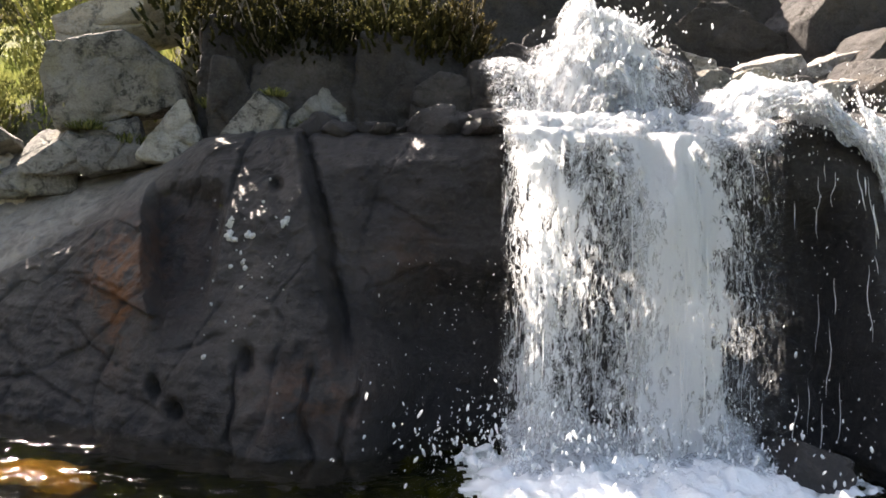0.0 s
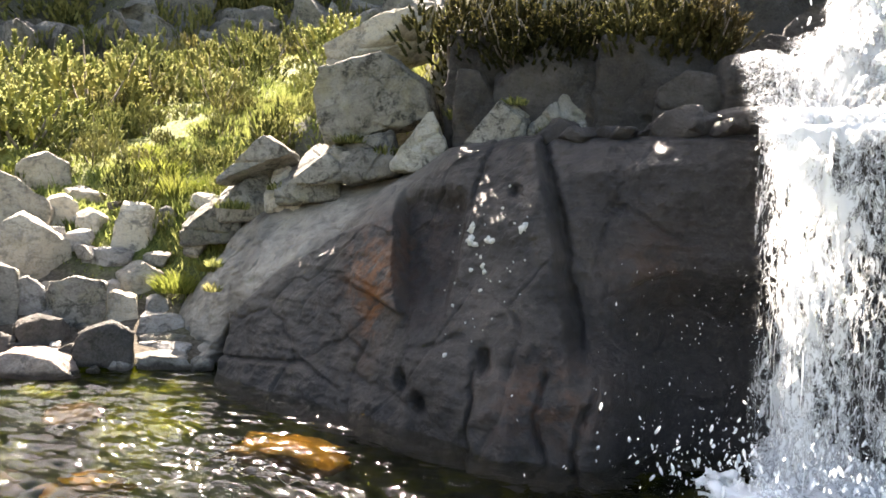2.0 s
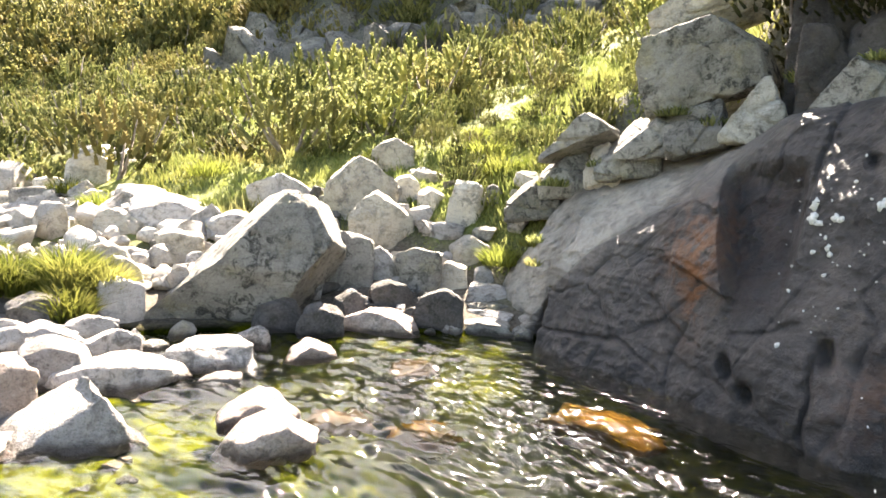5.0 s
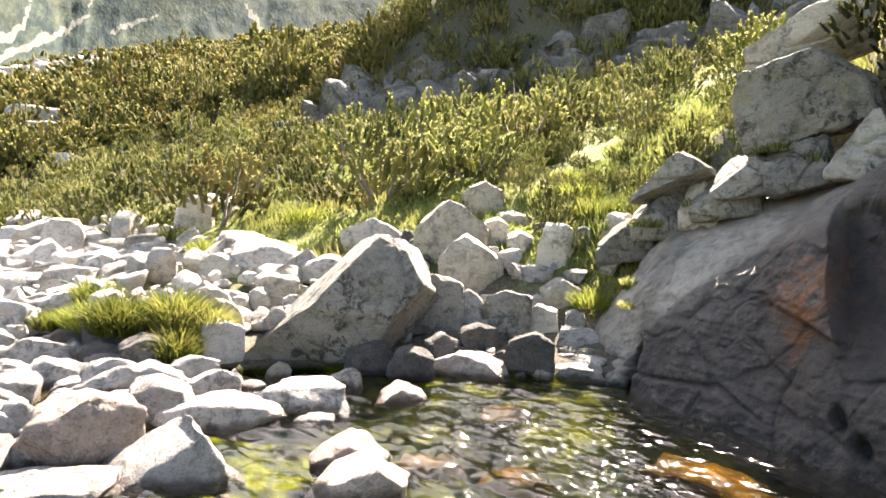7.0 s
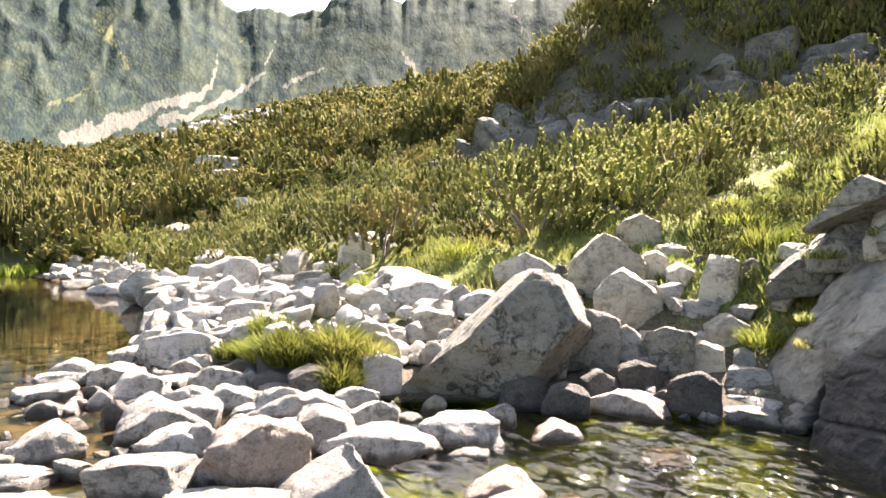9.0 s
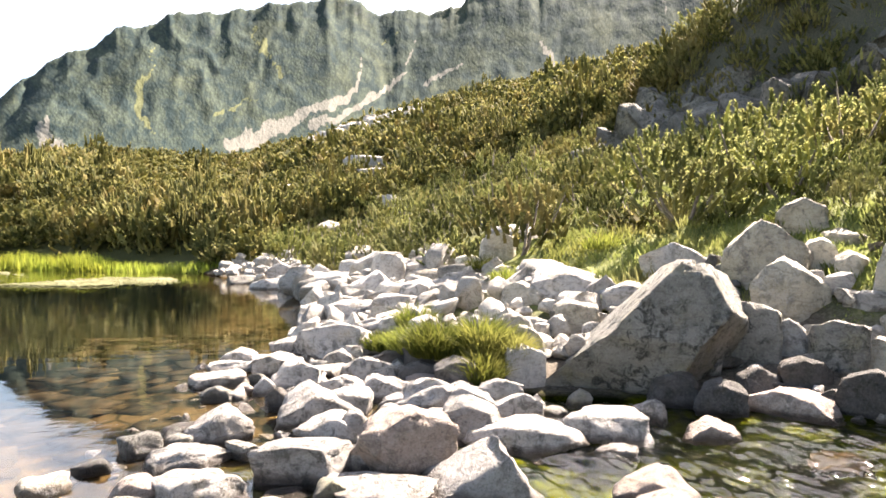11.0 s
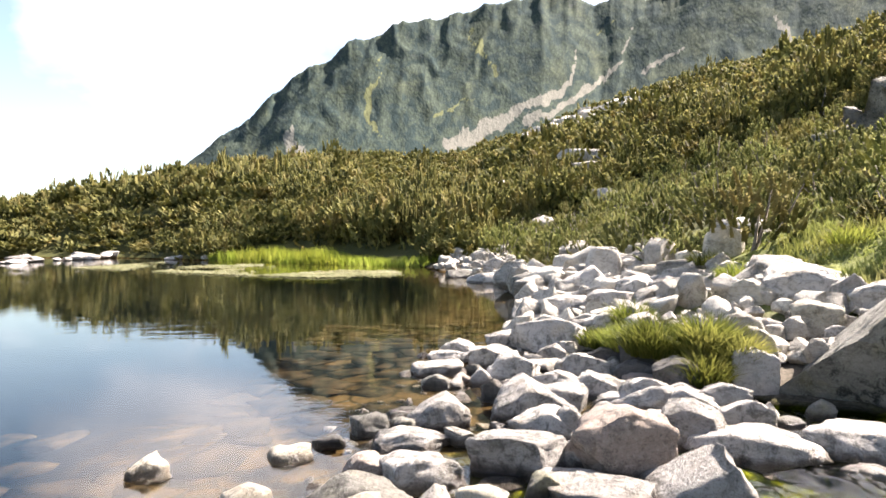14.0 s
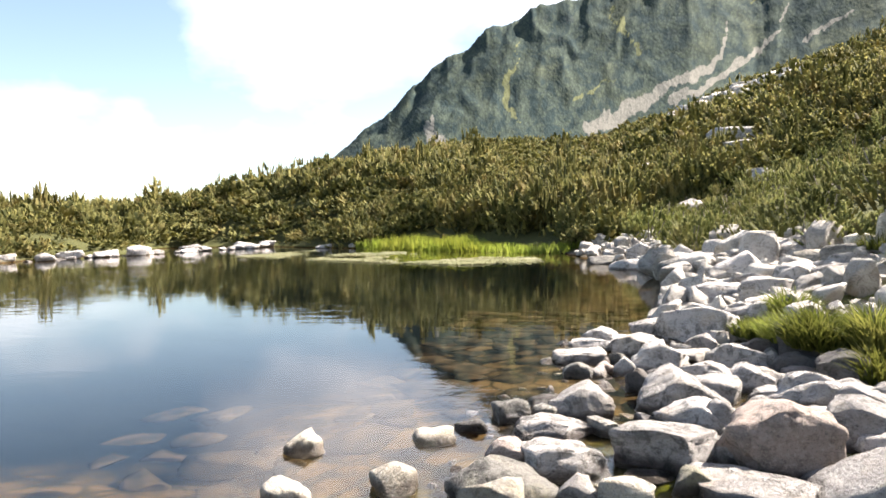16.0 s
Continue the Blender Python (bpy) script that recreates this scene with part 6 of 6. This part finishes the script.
def young_pines():
    """Small bushes standing apart in the open grass."""
    rng = np.random.default_rng(24)
    made = 0
    while made < 140:
        x, y = rng.uniform(-14.5, -4.4), rng.uniform(8.6, 18)
        if vnoise(np.array([[x * 0.5, y * 0.5, 0]]), 12)[0] < -0.05 + 0.3 * rng.random() or (y > 12 and x > -6):
            continue
        s = rng.uniform(0.35, 1.0)
        if made > 95:                          # the last ones stand close together below the crag
            x, y, s = rng.uniform(-8.6, -4.9), rng.uniform(9.6, 14.5), rng.uniform(0.3, 0.75)
        ob = new("young_pine")
        k = int(rng.integers(6))
        part("crown", PINES[k][0], ob), part("trunk", PINES[k][1], ob)
        ob.matrix_world = pose(x, y, height(x, y) - 0.04, 0, 0, rng.uniform(0, 360)) @ Matrix.Diagonal((s, s, s * rng.uniform(0.7, 1.1), 1))
        tagged(ob, "small dwarf pine bush in the open grass", "shrub", "young pines in the grass")
        made += 1


young_pines()


def hillside_scree():
    """A band of broken stones lying across the scrub of the hillside."""
    rng = np.random.default_rng(87)
    raw = [rock_shape(1300 + k, 2, 7, 0.7) for k in range(8)]
    vs, fs, n = [], [], 0
    for k in range(360):
        t = rng.uniform(0, 3)
        i = min(int(t), 2)
        (ax, ay), (bx, by) = SCREE[i], SCREE[i + 1]
        x, y = ax + (t - i) * (bx - ax) + rng.normal() * 2.4, ay + (t - i) * (by - ay) + rng.normal() * 2.4
        s = rng.uniform(0.8, 2.4)
        m = pose(x, y, height(x, y) + 0.15, rng.uniform(-20, 20), rng.uniform(-20, 20), rng.uniform(0, 360)) @ Matrix.Diagonal((s, s * 0.8, s * 0.6, 1))
        v, f = raw[k % 8]
        w = np.array(m)
        vs.append(v @ w[:3, :3].T + w[:3, 3])
        fs.append(np.array(f) + n)
        n += len(v)
    me = mesh_of("scree", np.concatenate(vs), np.concatenate(fs), True, PALE_FAR)
    tagged(new("scree", me), "pale broken scree stones across the hillside scrub", "scree", kind="stuff")


hillside_scree()


# ---- grass ----
def grass_field():
    rng = np.random.default_rng(14)
    n = 120000
    x, y = rng.uniform(-20, -3.5, n), 5.5 + 18 * rng.random(n) ** 1.5
    x[:32000], y[:32000] = rng.uniform(-8.5, -3.2, 32000), rng.uniform(7.4, 15, 32000)
    z, turf = land(x, y)
    clump = fbm(np.stack([x * 0.9, y * 0.9, x * 0], 1), 3, 66)
    keep = (rng.random(n) < turf) & (clump > -0.8) & ~((x > -4.2) & (y < 9.0)) & (z > 0.45)
    x, y, z, clump = x[keep], y[keep], z[keep], clump[keep]
    m = len(x)
    d = np.stack([rng.normal(size=m) * 0.45, rng.normal(size=m) * 0.45, np.ones(m)], 1)
    d /= np.linalg.norm(d, axis=1)[:, None]
    v, f = blades(np.stack([x, y, z - 0.02], 1), d, np.clip(rng.uniform(0.06, 0.20, m) * (0.8 + clump * 0.9), 0.04, 1), rng.uniform(0.02, 0.05, m), rng)
    me = mesh_of("grass", v, f, False, GRASS)
    return tagged(new("grass", me), "sunlit yellow-green mountain grass on the slope", "grass", kind="stuff")


grass_field()


def tuft(x, y, z, wide, tall, count, seed, label="green grass tuft between the shore stones", name="grass_tuft", material=None):
    rng = np.random.default_rng(seed)
    r, a = np.sqrt(rng.random(count)) * wide / 2, rng.uniform(0, 6.283, count)
    base = np.stack([r * np.cos(a), r * np.sin(a) * 0.8, np.zeros(count)], 1)
    ln = tall * rng.uniform(0.5, 1.1, count) * (1 - 0.45 * (r / wide * 2) ** 2)
    lean = np.stack([base[:, 0] / wide * 1.3 + rng.normal(size=count) * 0.25, base[:, 1] / wide * 1.3 + rng.normal(size=count) * 0.25, np.ones(count)], 1)
    lean /= np.linalg.norm(lean, axis=1)[:, None]
    w = rng.uniform(0.004, 0.011, count)
    side = np.stack([np.cos(a * 7), np.sin(a * 7), np.zeros(count)], 1) * w[:, None]
    mid = base + lean * (ln * 0.6)[:, None]
    droop = lean * np.array((1.9, 1.9, 0.6))
    tip = mid + droop * (ln * 0.42)[:, None]
    v = np.stack([base - side, base + side, mid + side * 0.8, mid - side * 0.8, tip], 1).reshape(-1, 3)
    k = np.arange(count)[:, None] * 5
    f = [list(q) for q in (k + np.array((0, 1, 2, 3)))] + [list(q) for q in (k + np.array((3, 2, 4)))]
    ob = new(name, mesh_of(name, v, f, False, material or TUFT))
    ob.location = (x, y, z)
    return tagged(ob, label, "grass tuft", "grass tufts")


def reeds():
    rng = np.random.default_rng(17)
    n = 9000
    t, s = rng.random(n), rng.random(n)
    x = -36.2 - 13 * t - 5.0 * s
    y = 0.2 - 15.0 * t + 3.2 * s
    z = np.full(n, -0.05)
    d = np.stack([rng.normal(size=n) * 0.18, rng.normal(size=n) * 0.18, np.ones(n)], 1)
    tall = 0.75 + 0.35 * fbm(np.stack([x * 0.3, y * 0.3, x * 0], 1), 3, 5)
    v, f = blades(np.stack([x, y, z], 1), d, np.clip(tall, 0.25, 1.2) * rng.uniform(0.7, 1.1, n), rng.uniform(0.05, 0.10, n), rng)
    tagged(new("sedge", mesh_of("sedge", v, f, False, REED)), "bright green sedge bank at the lake edge", "sedge", kind="stuff")


reeds()


# ---- crag on the hillside ----
def crag_rocks():
    """Blocks that stand out of the crag, row above row."""
    rng = np.random.default_rng(77)
    shapes = [mesh_of("crag_rock", *rock_shape(1200 + k, 3, 7, 0.9, 2.6), True, CRAG) for k in range(8)]
    for k in range(190):
        along = rng.uniform(0.0, 29)
        up = rng.uniform(-1.4, 1.0)
        x, y = CRAG_A + CRAG_DIR * along + CRAG_UP * up
        s = rng.uniform(1.0, 2.6)
        ob = new("crag_rock", shapes[rng.integers(8)])
        ob.matrix_world = pose(x, y, height(x, y) - 0.5 * s, rng.uniform(-20, 20), rng.uniform(-20, 20), rng.uniform(0, 360)) @ Matrix.Diagonal((s, s * 0.9, s * rng.uniform(0.9, 1.35), 1))
        tagged(ob, "large grey rock of the crag on the hillside", "rock", "rocks of the crag")


crag_rocks()


def crag_pines():
    """Scrub rooted on the crag and over its top: one object."""
    rng = np.random.default_rng(78)
    kinds = [pine_crown(140 + k, 90, 7, 1.15) for k in range(5)]
    vs, fs, n = [], [], 0
    for k in range(330):
        along, up = rng.uniform(-1, 31), rng.uniform(1.0, 3.8) if k < 230 else rng.uniform(-1.2, 1.0) if k < 270 else rng.uniform(3.6, 9)
        x, y = CRAG_A + CRAG_DIR * along + CRAG_UP * up
        v, f = kinds[k % 5]
        s, a = rng.uniform(1.1, 2.5), rng.uniform(0, 6.28)
        w = v * (s, s, rng.uniform(1.1, 2.1))
        vs.append(np.stack([w[:, 0] * math.cos(a) - w[:, 1] * math.sin(a) + x, w[:, 0] * math.sin(a) + w[:, 1] * math.cos(a) + y, w[:, 2] + height(x, y) + (0.35 if up < 3 else -0.1)], 1))
        fs.append(f + n)
        n += len(v)
    me = mesh_of("crag_scrub", np.concatenate(vs), np.concatenate(fs), False, NEEDLES_FAR)
    tagged(new("crag_scrub", me), "dark green pine scrub growing over the crag", "scrub", kind="stuff")


crag_pines()

# pale outcrops among the far scrub
for k, (x, y, z, w, h) in enumerate(OUTCROPS):
    rock("boulder", (x, y, height(x, y) + 0.15), (w, w * 0.8, h), 30 * k, 300 + k, PALE, "pale outcrop rock among the dwarf pines", level=3, group="outcrops in the scrub")

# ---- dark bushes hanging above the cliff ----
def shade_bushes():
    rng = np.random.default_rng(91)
    crown = mesh_of("crown", *[a if i == 0 else a.tolist() for i, a in enumerate(pine_crown(95, 190, 12, 0.8, 0.6))], False, SHADE_NEEDLES)
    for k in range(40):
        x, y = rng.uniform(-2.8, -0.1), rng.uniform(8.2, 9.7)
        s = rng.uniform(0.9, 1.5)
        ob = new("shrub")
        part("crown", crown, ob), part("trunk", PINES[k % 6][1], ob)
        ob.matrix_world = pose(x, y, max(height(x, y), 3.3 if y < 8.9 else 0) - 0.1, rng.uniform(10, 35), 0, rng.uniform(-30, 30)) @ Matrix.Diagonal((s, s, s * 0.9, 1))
        tagged(ob, "shrub hanging over the rock, needles darkened for shade", "shrub", "shrubs above the cliff")


shade_bushes()

# ---- tufts among the stones ----
for k, (x, y, z, wide, tall, count) in enumerate(((-9.75, 2.95, 0.22, 0.7, 0.34, 800), (-9.3, 3.15, 0.26, 0.8, 0.42, 1100), (-8.75, 3.3, 0.28, 0.8, 0.58, 1300), (-8.35, 3.75, 0.30, 0.7, 0.66, 1200), (-8.0, 3.95, 0.28, 0.55, 0.50, 800), (-7.75, 3.5, 0.12, 0.5, 0.46, 700), (-8.85, 3.75, 0.3, 0.6, 0.45, 700),
                                                  (-10.2, 3.45, 0.35, 0.6, 0.5, 600), (-5.75, 7.75, 0.62, 0.45, 0.36, 420), (-5.3, 7.75, 0.9, 0.3, 0.2, 150), (-6.4, 9.6, 1.4, 0.9, 0.5, 500), (-12.3, 5.8, 0.9, 0.7, 0.4, 350), (-15.0, 6.4, 1.0, 0.9, 0.5, 350), (-12.0, 7.5, 1.3, 0.8, 0.5, 350), (-6.9, 9.3, 1.3, 0.6, 0.55, 420))):
    tuft(x, y, max(z, height(x, y)), wide, tall, count, 200 + k)
# rocks under the tufts, coloured dark as the shade there
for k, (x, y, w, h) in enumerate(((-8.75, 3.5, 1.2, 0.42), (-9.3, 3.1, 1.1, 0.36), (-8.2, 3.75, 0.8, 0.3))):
    rock("boulder", (x, y, 0.0), (w, w * 0.8, h), 70 + 40 * k, 350 + k, DARK, "rock under the grass tufts, darkened in colour for shade", level=3, group="stones of the shore")

# ---- sunken stones of the pool ----
for k, (x, y, z, w, h, m) in enumerate(((-2.95, 5.35, -0.40, 0.95, 0.36, OCHRE), (-3.9, 4.4, -0.5, 0.5, 0.25, OCHRE), (-4.4, 4.0, -0.4, 0.6, 0.25, MUD), (-4.9, 5.3, -0.35, 0.6, 0.25, MUD), (-3.4, 2.9, -0.6, 0.6, 0.3, MUD))):
    rock("boulder", (x, y, z), (w, w * 0.75, h), 40 * k, 400 + k, m, "ochre stone lying under the clear pool water", level=3, group="sunken stones")
for k, (x, y, w) in enumerate(((-5.9, -1.95, 0.95), (-6.9, -2.75, 0.7), (-7.7, -2.95, 0.75), (-6.2, -1.75, 0.5), (-5.65, -1.36, 0.4), (-5.2, -1.7, 0.6), (-5.45, -2.5, 0.5), (-6.4, -2.85, 0.5), (-7.1, -3.7, 0.6), (-4.7, -1.0, 0.4), (-8.2, -3.9, 0.7), (-6.1, -3.3, 0.45))):
    rock("stone", (x, y, min(height(x, y) - 0.02, -0.14 - 0.30 * w)), (w, w * 0.62, w * 0.30), 100 + 23 * k, 450 + k, MUD, "brown flat stone lying under the lake water", level=3, group="sunken stones")
def shallow_paving():
    """Flat silted stones lying close together under the shallows off the bar: one object."""
    rng = np.random.default_rng(520)
    raw = [rock_shape(1500 + k, 2, 7, 0.8) for k in range(8)]
    vs, fs, n, spots = [], [], 0, []
    for tries in range(2500):
        x, y = rng.uniform(-14.0, -6.0), rng.uniform(-1.3, 1.6)
        w = rng.uniform(0.35, 0.95)
        if any((x - a) ** 2 + (y - b) ** 2 < (0.40 * (w + c)) ** 2 for a, b, c in spots) or outline_distance(np.array([x]), np.array([y]), LAKE)[0] > -0.1:
            continue
        spots.append((x, y, w))
        deep = -0.07 - 0.10 * max(0.6 - y, 0)
        a, (v, f) = rng.uniform(0, 6.28), raw[tries % 8]
        q = (v - (0, 0, 1)) * (w, w * rng.uniform(0.6, 0.9), w * 0.3)
        vs.append(np.stack([q[:, 0] * math.cos(a) - q[:, 1] * math.sin(a) + x, q[:, 0] * math.sin(a) + q[:, 1] * math.cos(a) + y, q[:, 2] + deep], 1))
        fs.append(np.array(f) + n)
        n += len(v)
    me = mesh_of("sunken_stones", np.concatenate(vs), np.concatenate(fs), True, MUD)
    tagged(new("sunken_stones", me), "brown silted stones paving the clear lake shallows", "stones", kind="stuff")


shallow_paving()

# ---- white lichen on the cliff ----
def lichen():
    rng = np.random.default_rng(19)
    spots = [(-2.06, 1.60, 0.055), (-2.05, 1.50, 0.06), (-2.0, 1.46, 0.04), (-1.89, 1.51, 0.042), (-1.85, 1.50, 0.035), (-1.59, 1.63, 0.055), (-1.93, 1.36, 0.02), (-1.90, 1.29, 0.03), (-1.88, 1.24, 0.03), (-2.0, 1.25, 0.026), (-1.88, 1.10, 0.02), (-2.06, 0.60, 0.028), (-1.78, 1.98, 0.018), (-1.8, 1.78, 0.018), (-2.0, 1.80, 0.018), (-2.1, 0.95, 0.018)]
    spots += [(rng.uniform(-2.3, -1.5), rng.uniform(0.7, 1.8), rng.uniform(0.005, 0.013)) for k in range(34)]
    for x, z, r in ((a, b, 0.66 * c) for a, b, c in spots):
        vv = np.linspace(0.2, 1.0, 400)
        pts, _, _, _ = cliff_point(np.full(400, x), vv)
        i = int(np.argmin(np.abs(pts[:, 2] - z)))
        c, up = pts[i], pts[min(i + 6, 399)] - pts[max(i - 6, 0)]
        side, _, _, _ = cliff_point(np.array([x - 0.03, x + 0.03]), np.array([vv[i], vv[i]]))
        e1 = side[1] - side[0]
        e1 /= np.linalg.norm(e1)
        e2 = up / np.linalg.norm(up)
        n = np.cross(e1, e2)
        n /= np.linalg.norm(n)
        n = n if n[1] < 0 else -n
        a = np.linspace(0, 2 * np.pi, 15)[:-1]
        rr = r * (1 + 0.35 * np.sin(a * 2 + x * 40) * rng.random() + 0.2 * rng.normal(size=14))
        ring = c + n * 0.010 + np.outer(np.cos(a) * rr, e1) + np.outer(np.sin(a) * rr * 1.15, e2)
        low = ring - n * 0.03
        v = np.concatenate([[c + n * 0.014], ring, low])
        f = [(0, 1 + k, 1 + (k + 1) % 14) for k in range(14)] + [(1 + k, 15 + k, 15 + (k + 1) % 14, 1 + (k + 1) % 14) for k in range(14)]
        part("lichen_patch", mesh_of("lichen_patch", v, [list(q) for q in f], True, LICHEN), cliff, "white crusty lichen patch")


lichen()


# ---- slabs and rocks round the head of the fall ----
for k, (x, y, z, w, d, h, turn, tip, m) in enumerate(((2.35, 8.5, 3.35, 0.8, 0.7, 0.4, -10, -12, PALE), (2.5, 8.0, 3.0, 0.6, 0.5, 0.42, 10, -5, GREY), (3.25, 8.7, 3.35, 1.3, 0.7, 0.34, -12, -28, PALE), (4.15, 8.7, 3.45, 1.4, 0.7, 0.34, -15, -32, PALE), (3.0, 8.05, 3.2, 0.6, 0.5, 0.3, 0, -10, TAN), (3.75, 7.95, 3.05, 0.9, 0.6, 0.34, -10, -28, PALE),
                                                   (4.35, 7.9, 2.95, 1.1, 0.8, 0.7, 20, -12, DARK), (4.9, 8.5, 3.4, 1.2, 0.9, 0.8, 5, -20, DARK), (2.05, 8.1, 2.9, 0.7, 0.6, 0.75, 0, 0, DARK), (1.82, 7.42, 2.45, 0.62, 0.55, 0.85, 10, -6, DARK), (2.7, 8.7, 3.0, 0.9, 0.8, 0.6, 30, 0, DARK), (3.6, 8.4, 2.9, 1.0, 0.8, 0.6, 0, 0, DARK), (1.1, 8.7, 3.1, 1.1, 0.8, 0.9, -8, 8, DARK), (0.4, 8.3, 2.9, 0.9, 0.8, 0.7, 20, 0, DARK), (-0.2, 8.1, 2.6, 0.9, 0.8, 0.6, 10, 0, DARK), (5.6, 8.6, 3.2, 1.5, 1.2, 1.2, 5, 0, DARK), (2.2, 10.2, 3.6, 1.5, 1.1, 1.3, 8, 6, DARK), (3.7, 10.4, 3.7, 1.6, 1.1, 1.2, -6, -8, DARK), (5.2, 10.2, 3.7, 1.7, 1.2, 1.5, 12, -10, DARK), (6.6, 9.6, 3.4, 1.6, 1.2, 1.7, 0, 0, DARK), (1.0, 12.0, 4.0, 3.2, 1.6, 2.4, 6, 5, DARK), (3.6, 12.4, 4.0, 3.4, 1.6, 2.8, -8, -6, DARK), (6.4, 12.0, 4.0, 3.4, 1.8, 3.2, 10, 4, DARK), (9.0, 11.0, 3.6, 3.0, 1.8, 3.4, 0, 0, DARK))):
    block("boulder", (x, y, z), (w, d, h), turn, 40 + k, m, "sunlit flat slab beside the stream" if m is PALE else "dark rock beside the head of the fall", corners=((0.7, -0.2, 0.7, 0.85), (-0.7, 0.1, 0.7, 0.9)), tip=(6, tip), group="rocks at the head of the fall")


# ---- pale water weed floating in the shallows before the sedge ----
def water_weed():
    """Small flat leaves afloat, in drifts."""
    rng = np.random.default_rng(71)
    n = 17000
    t, s = rng.random(n), rng.random(n) ** 1.6
    fx, fy = np.interp(t, [0, 0.4, 0.75, 1], [-39.5, -32.7, -28.3, -29.5]), np.interp(t, [0, 0.4, 0.75, 1], [-19.1, -10.4, -3.7, -0.5])
    bx, by = np.interp(t, [0, 0.4, 0.75, 1], [-47, -44, -40, -35]), np.interp(t, [0, 0.4, 0.75, 1], [-17, -13, -6, -1])
    x, y = fx + s * (bx - fx), fy + s * (by - fy)
    drift = fbm(np.stack([x * 0.25, y * 0.5, x * 0], 1), 3, 72)
    keep = drift + 0.9 * (1 - s) > 0.45 + 0.3 * rng.random(n)
    x, y = x[keep], y[keep]
    m = len(x)
    a, r = rng.uniform(0, 6.28, m), rng.uniform(0.04, 0.11, m)
    ang = np.array((0, 2.1, 4.2))[None] + a[:, None]
    z = 0.012 + 0.05 * rng.random((m, 3)) ** 3
    v = np.stack([x[:, None] + np.cos(ang) * r[:, None], y[:, None] + np.sin(ang) * r[:, None] * 1.5, z], 2).reshape(-1, 3)
    f = np.arange(3 * m).reshape(m, 3)
    tagged(new("water_weed", mesh_of("water_weed", v, f, False, WEED)), "pale green water weed in the lake shallows", "water weed", kind="stuff")


water_weed()

# ---- dark wet stones along the rim of the cliff ----
for k in range(16):
    rng = np.random.default_rng(640 + k)
    x = -1.5 + 1.75 * k / 15 + rng.uniform(-0.08, 0.08)
    w = rng.uniform(0.22, 0.5)
    top, _, _, _ = cliff_point(np.array([x]), np.array([1.03 + 0.09 * rng.random()]))
    rock("stone", tuple(top[0] + (0, 0.05, 0)), (w, w * 0.8, w * rng.uniform(0.4, 0.75)), rng.uniform(0, 360), 660 + k, CLIFF, "dark wet stone on the rim of the cliff", level=3, sink=0.25, group="stones on the cliff rim")

# ---- small plants between the blocks, leafy herbs on the slope ----
for k, (x, y, z, wide, tall, count) in enumerate(((-3.35, 7.98, 2.30, 0.36, 0.16, 260), (-4.15, 8.05, 1.95, 0.3, 0.12, 180), (-2.55, 8.1, 2.72, 0.34, 0.22, 260), (-1.55, 7.75, 2.55, 0.3, 0.12, 160), (-3.75, 7.95, 2.42, 0.4, 0.14, 260), (-1.95, 7.8, 2.85, 0.24, 0.12, 140), (-4.55, 7.95, 1.86, 0.36, 0.14, 200), (-5.05, 7.75, 1.62, 0.4, 0.16, 220), (-4.9, 7.2, 0.75, 0.16, 0.14, 90), (-4.95, 7.3, 1.0, 0.18, 0.14, 90))):
    tuft(x, y, z, wide, tall, count, 260 + k, "small green plant in a crack between the blocks", "crack_plant", NEEDLES)
for k, (x, y, wide, tall) in enumerate(((-7.65, 9.85, 0.75, 0.42), (-7.15, 9.5, 0.5, 0.3), (-8.3, 10.4, 0.6, 0.34), (-6.4, 9.9, 0.5, 0.36), (-9.6, 9.2, 0.6, 0.32))):
    tuft(x, y, height(x, y) - 0.02, wide, tall, 420, 280 + k, "leafy bright green herb clump on the grass slope", "herb", TUFT)
rock("boulder", (2.25, 5.45, -0.12), (0.62, 0.5, 0.5), 20, 760, CLIFF, "dark wet boulder at the foot of the fall", level=4, group="rocks at the head of the fall")
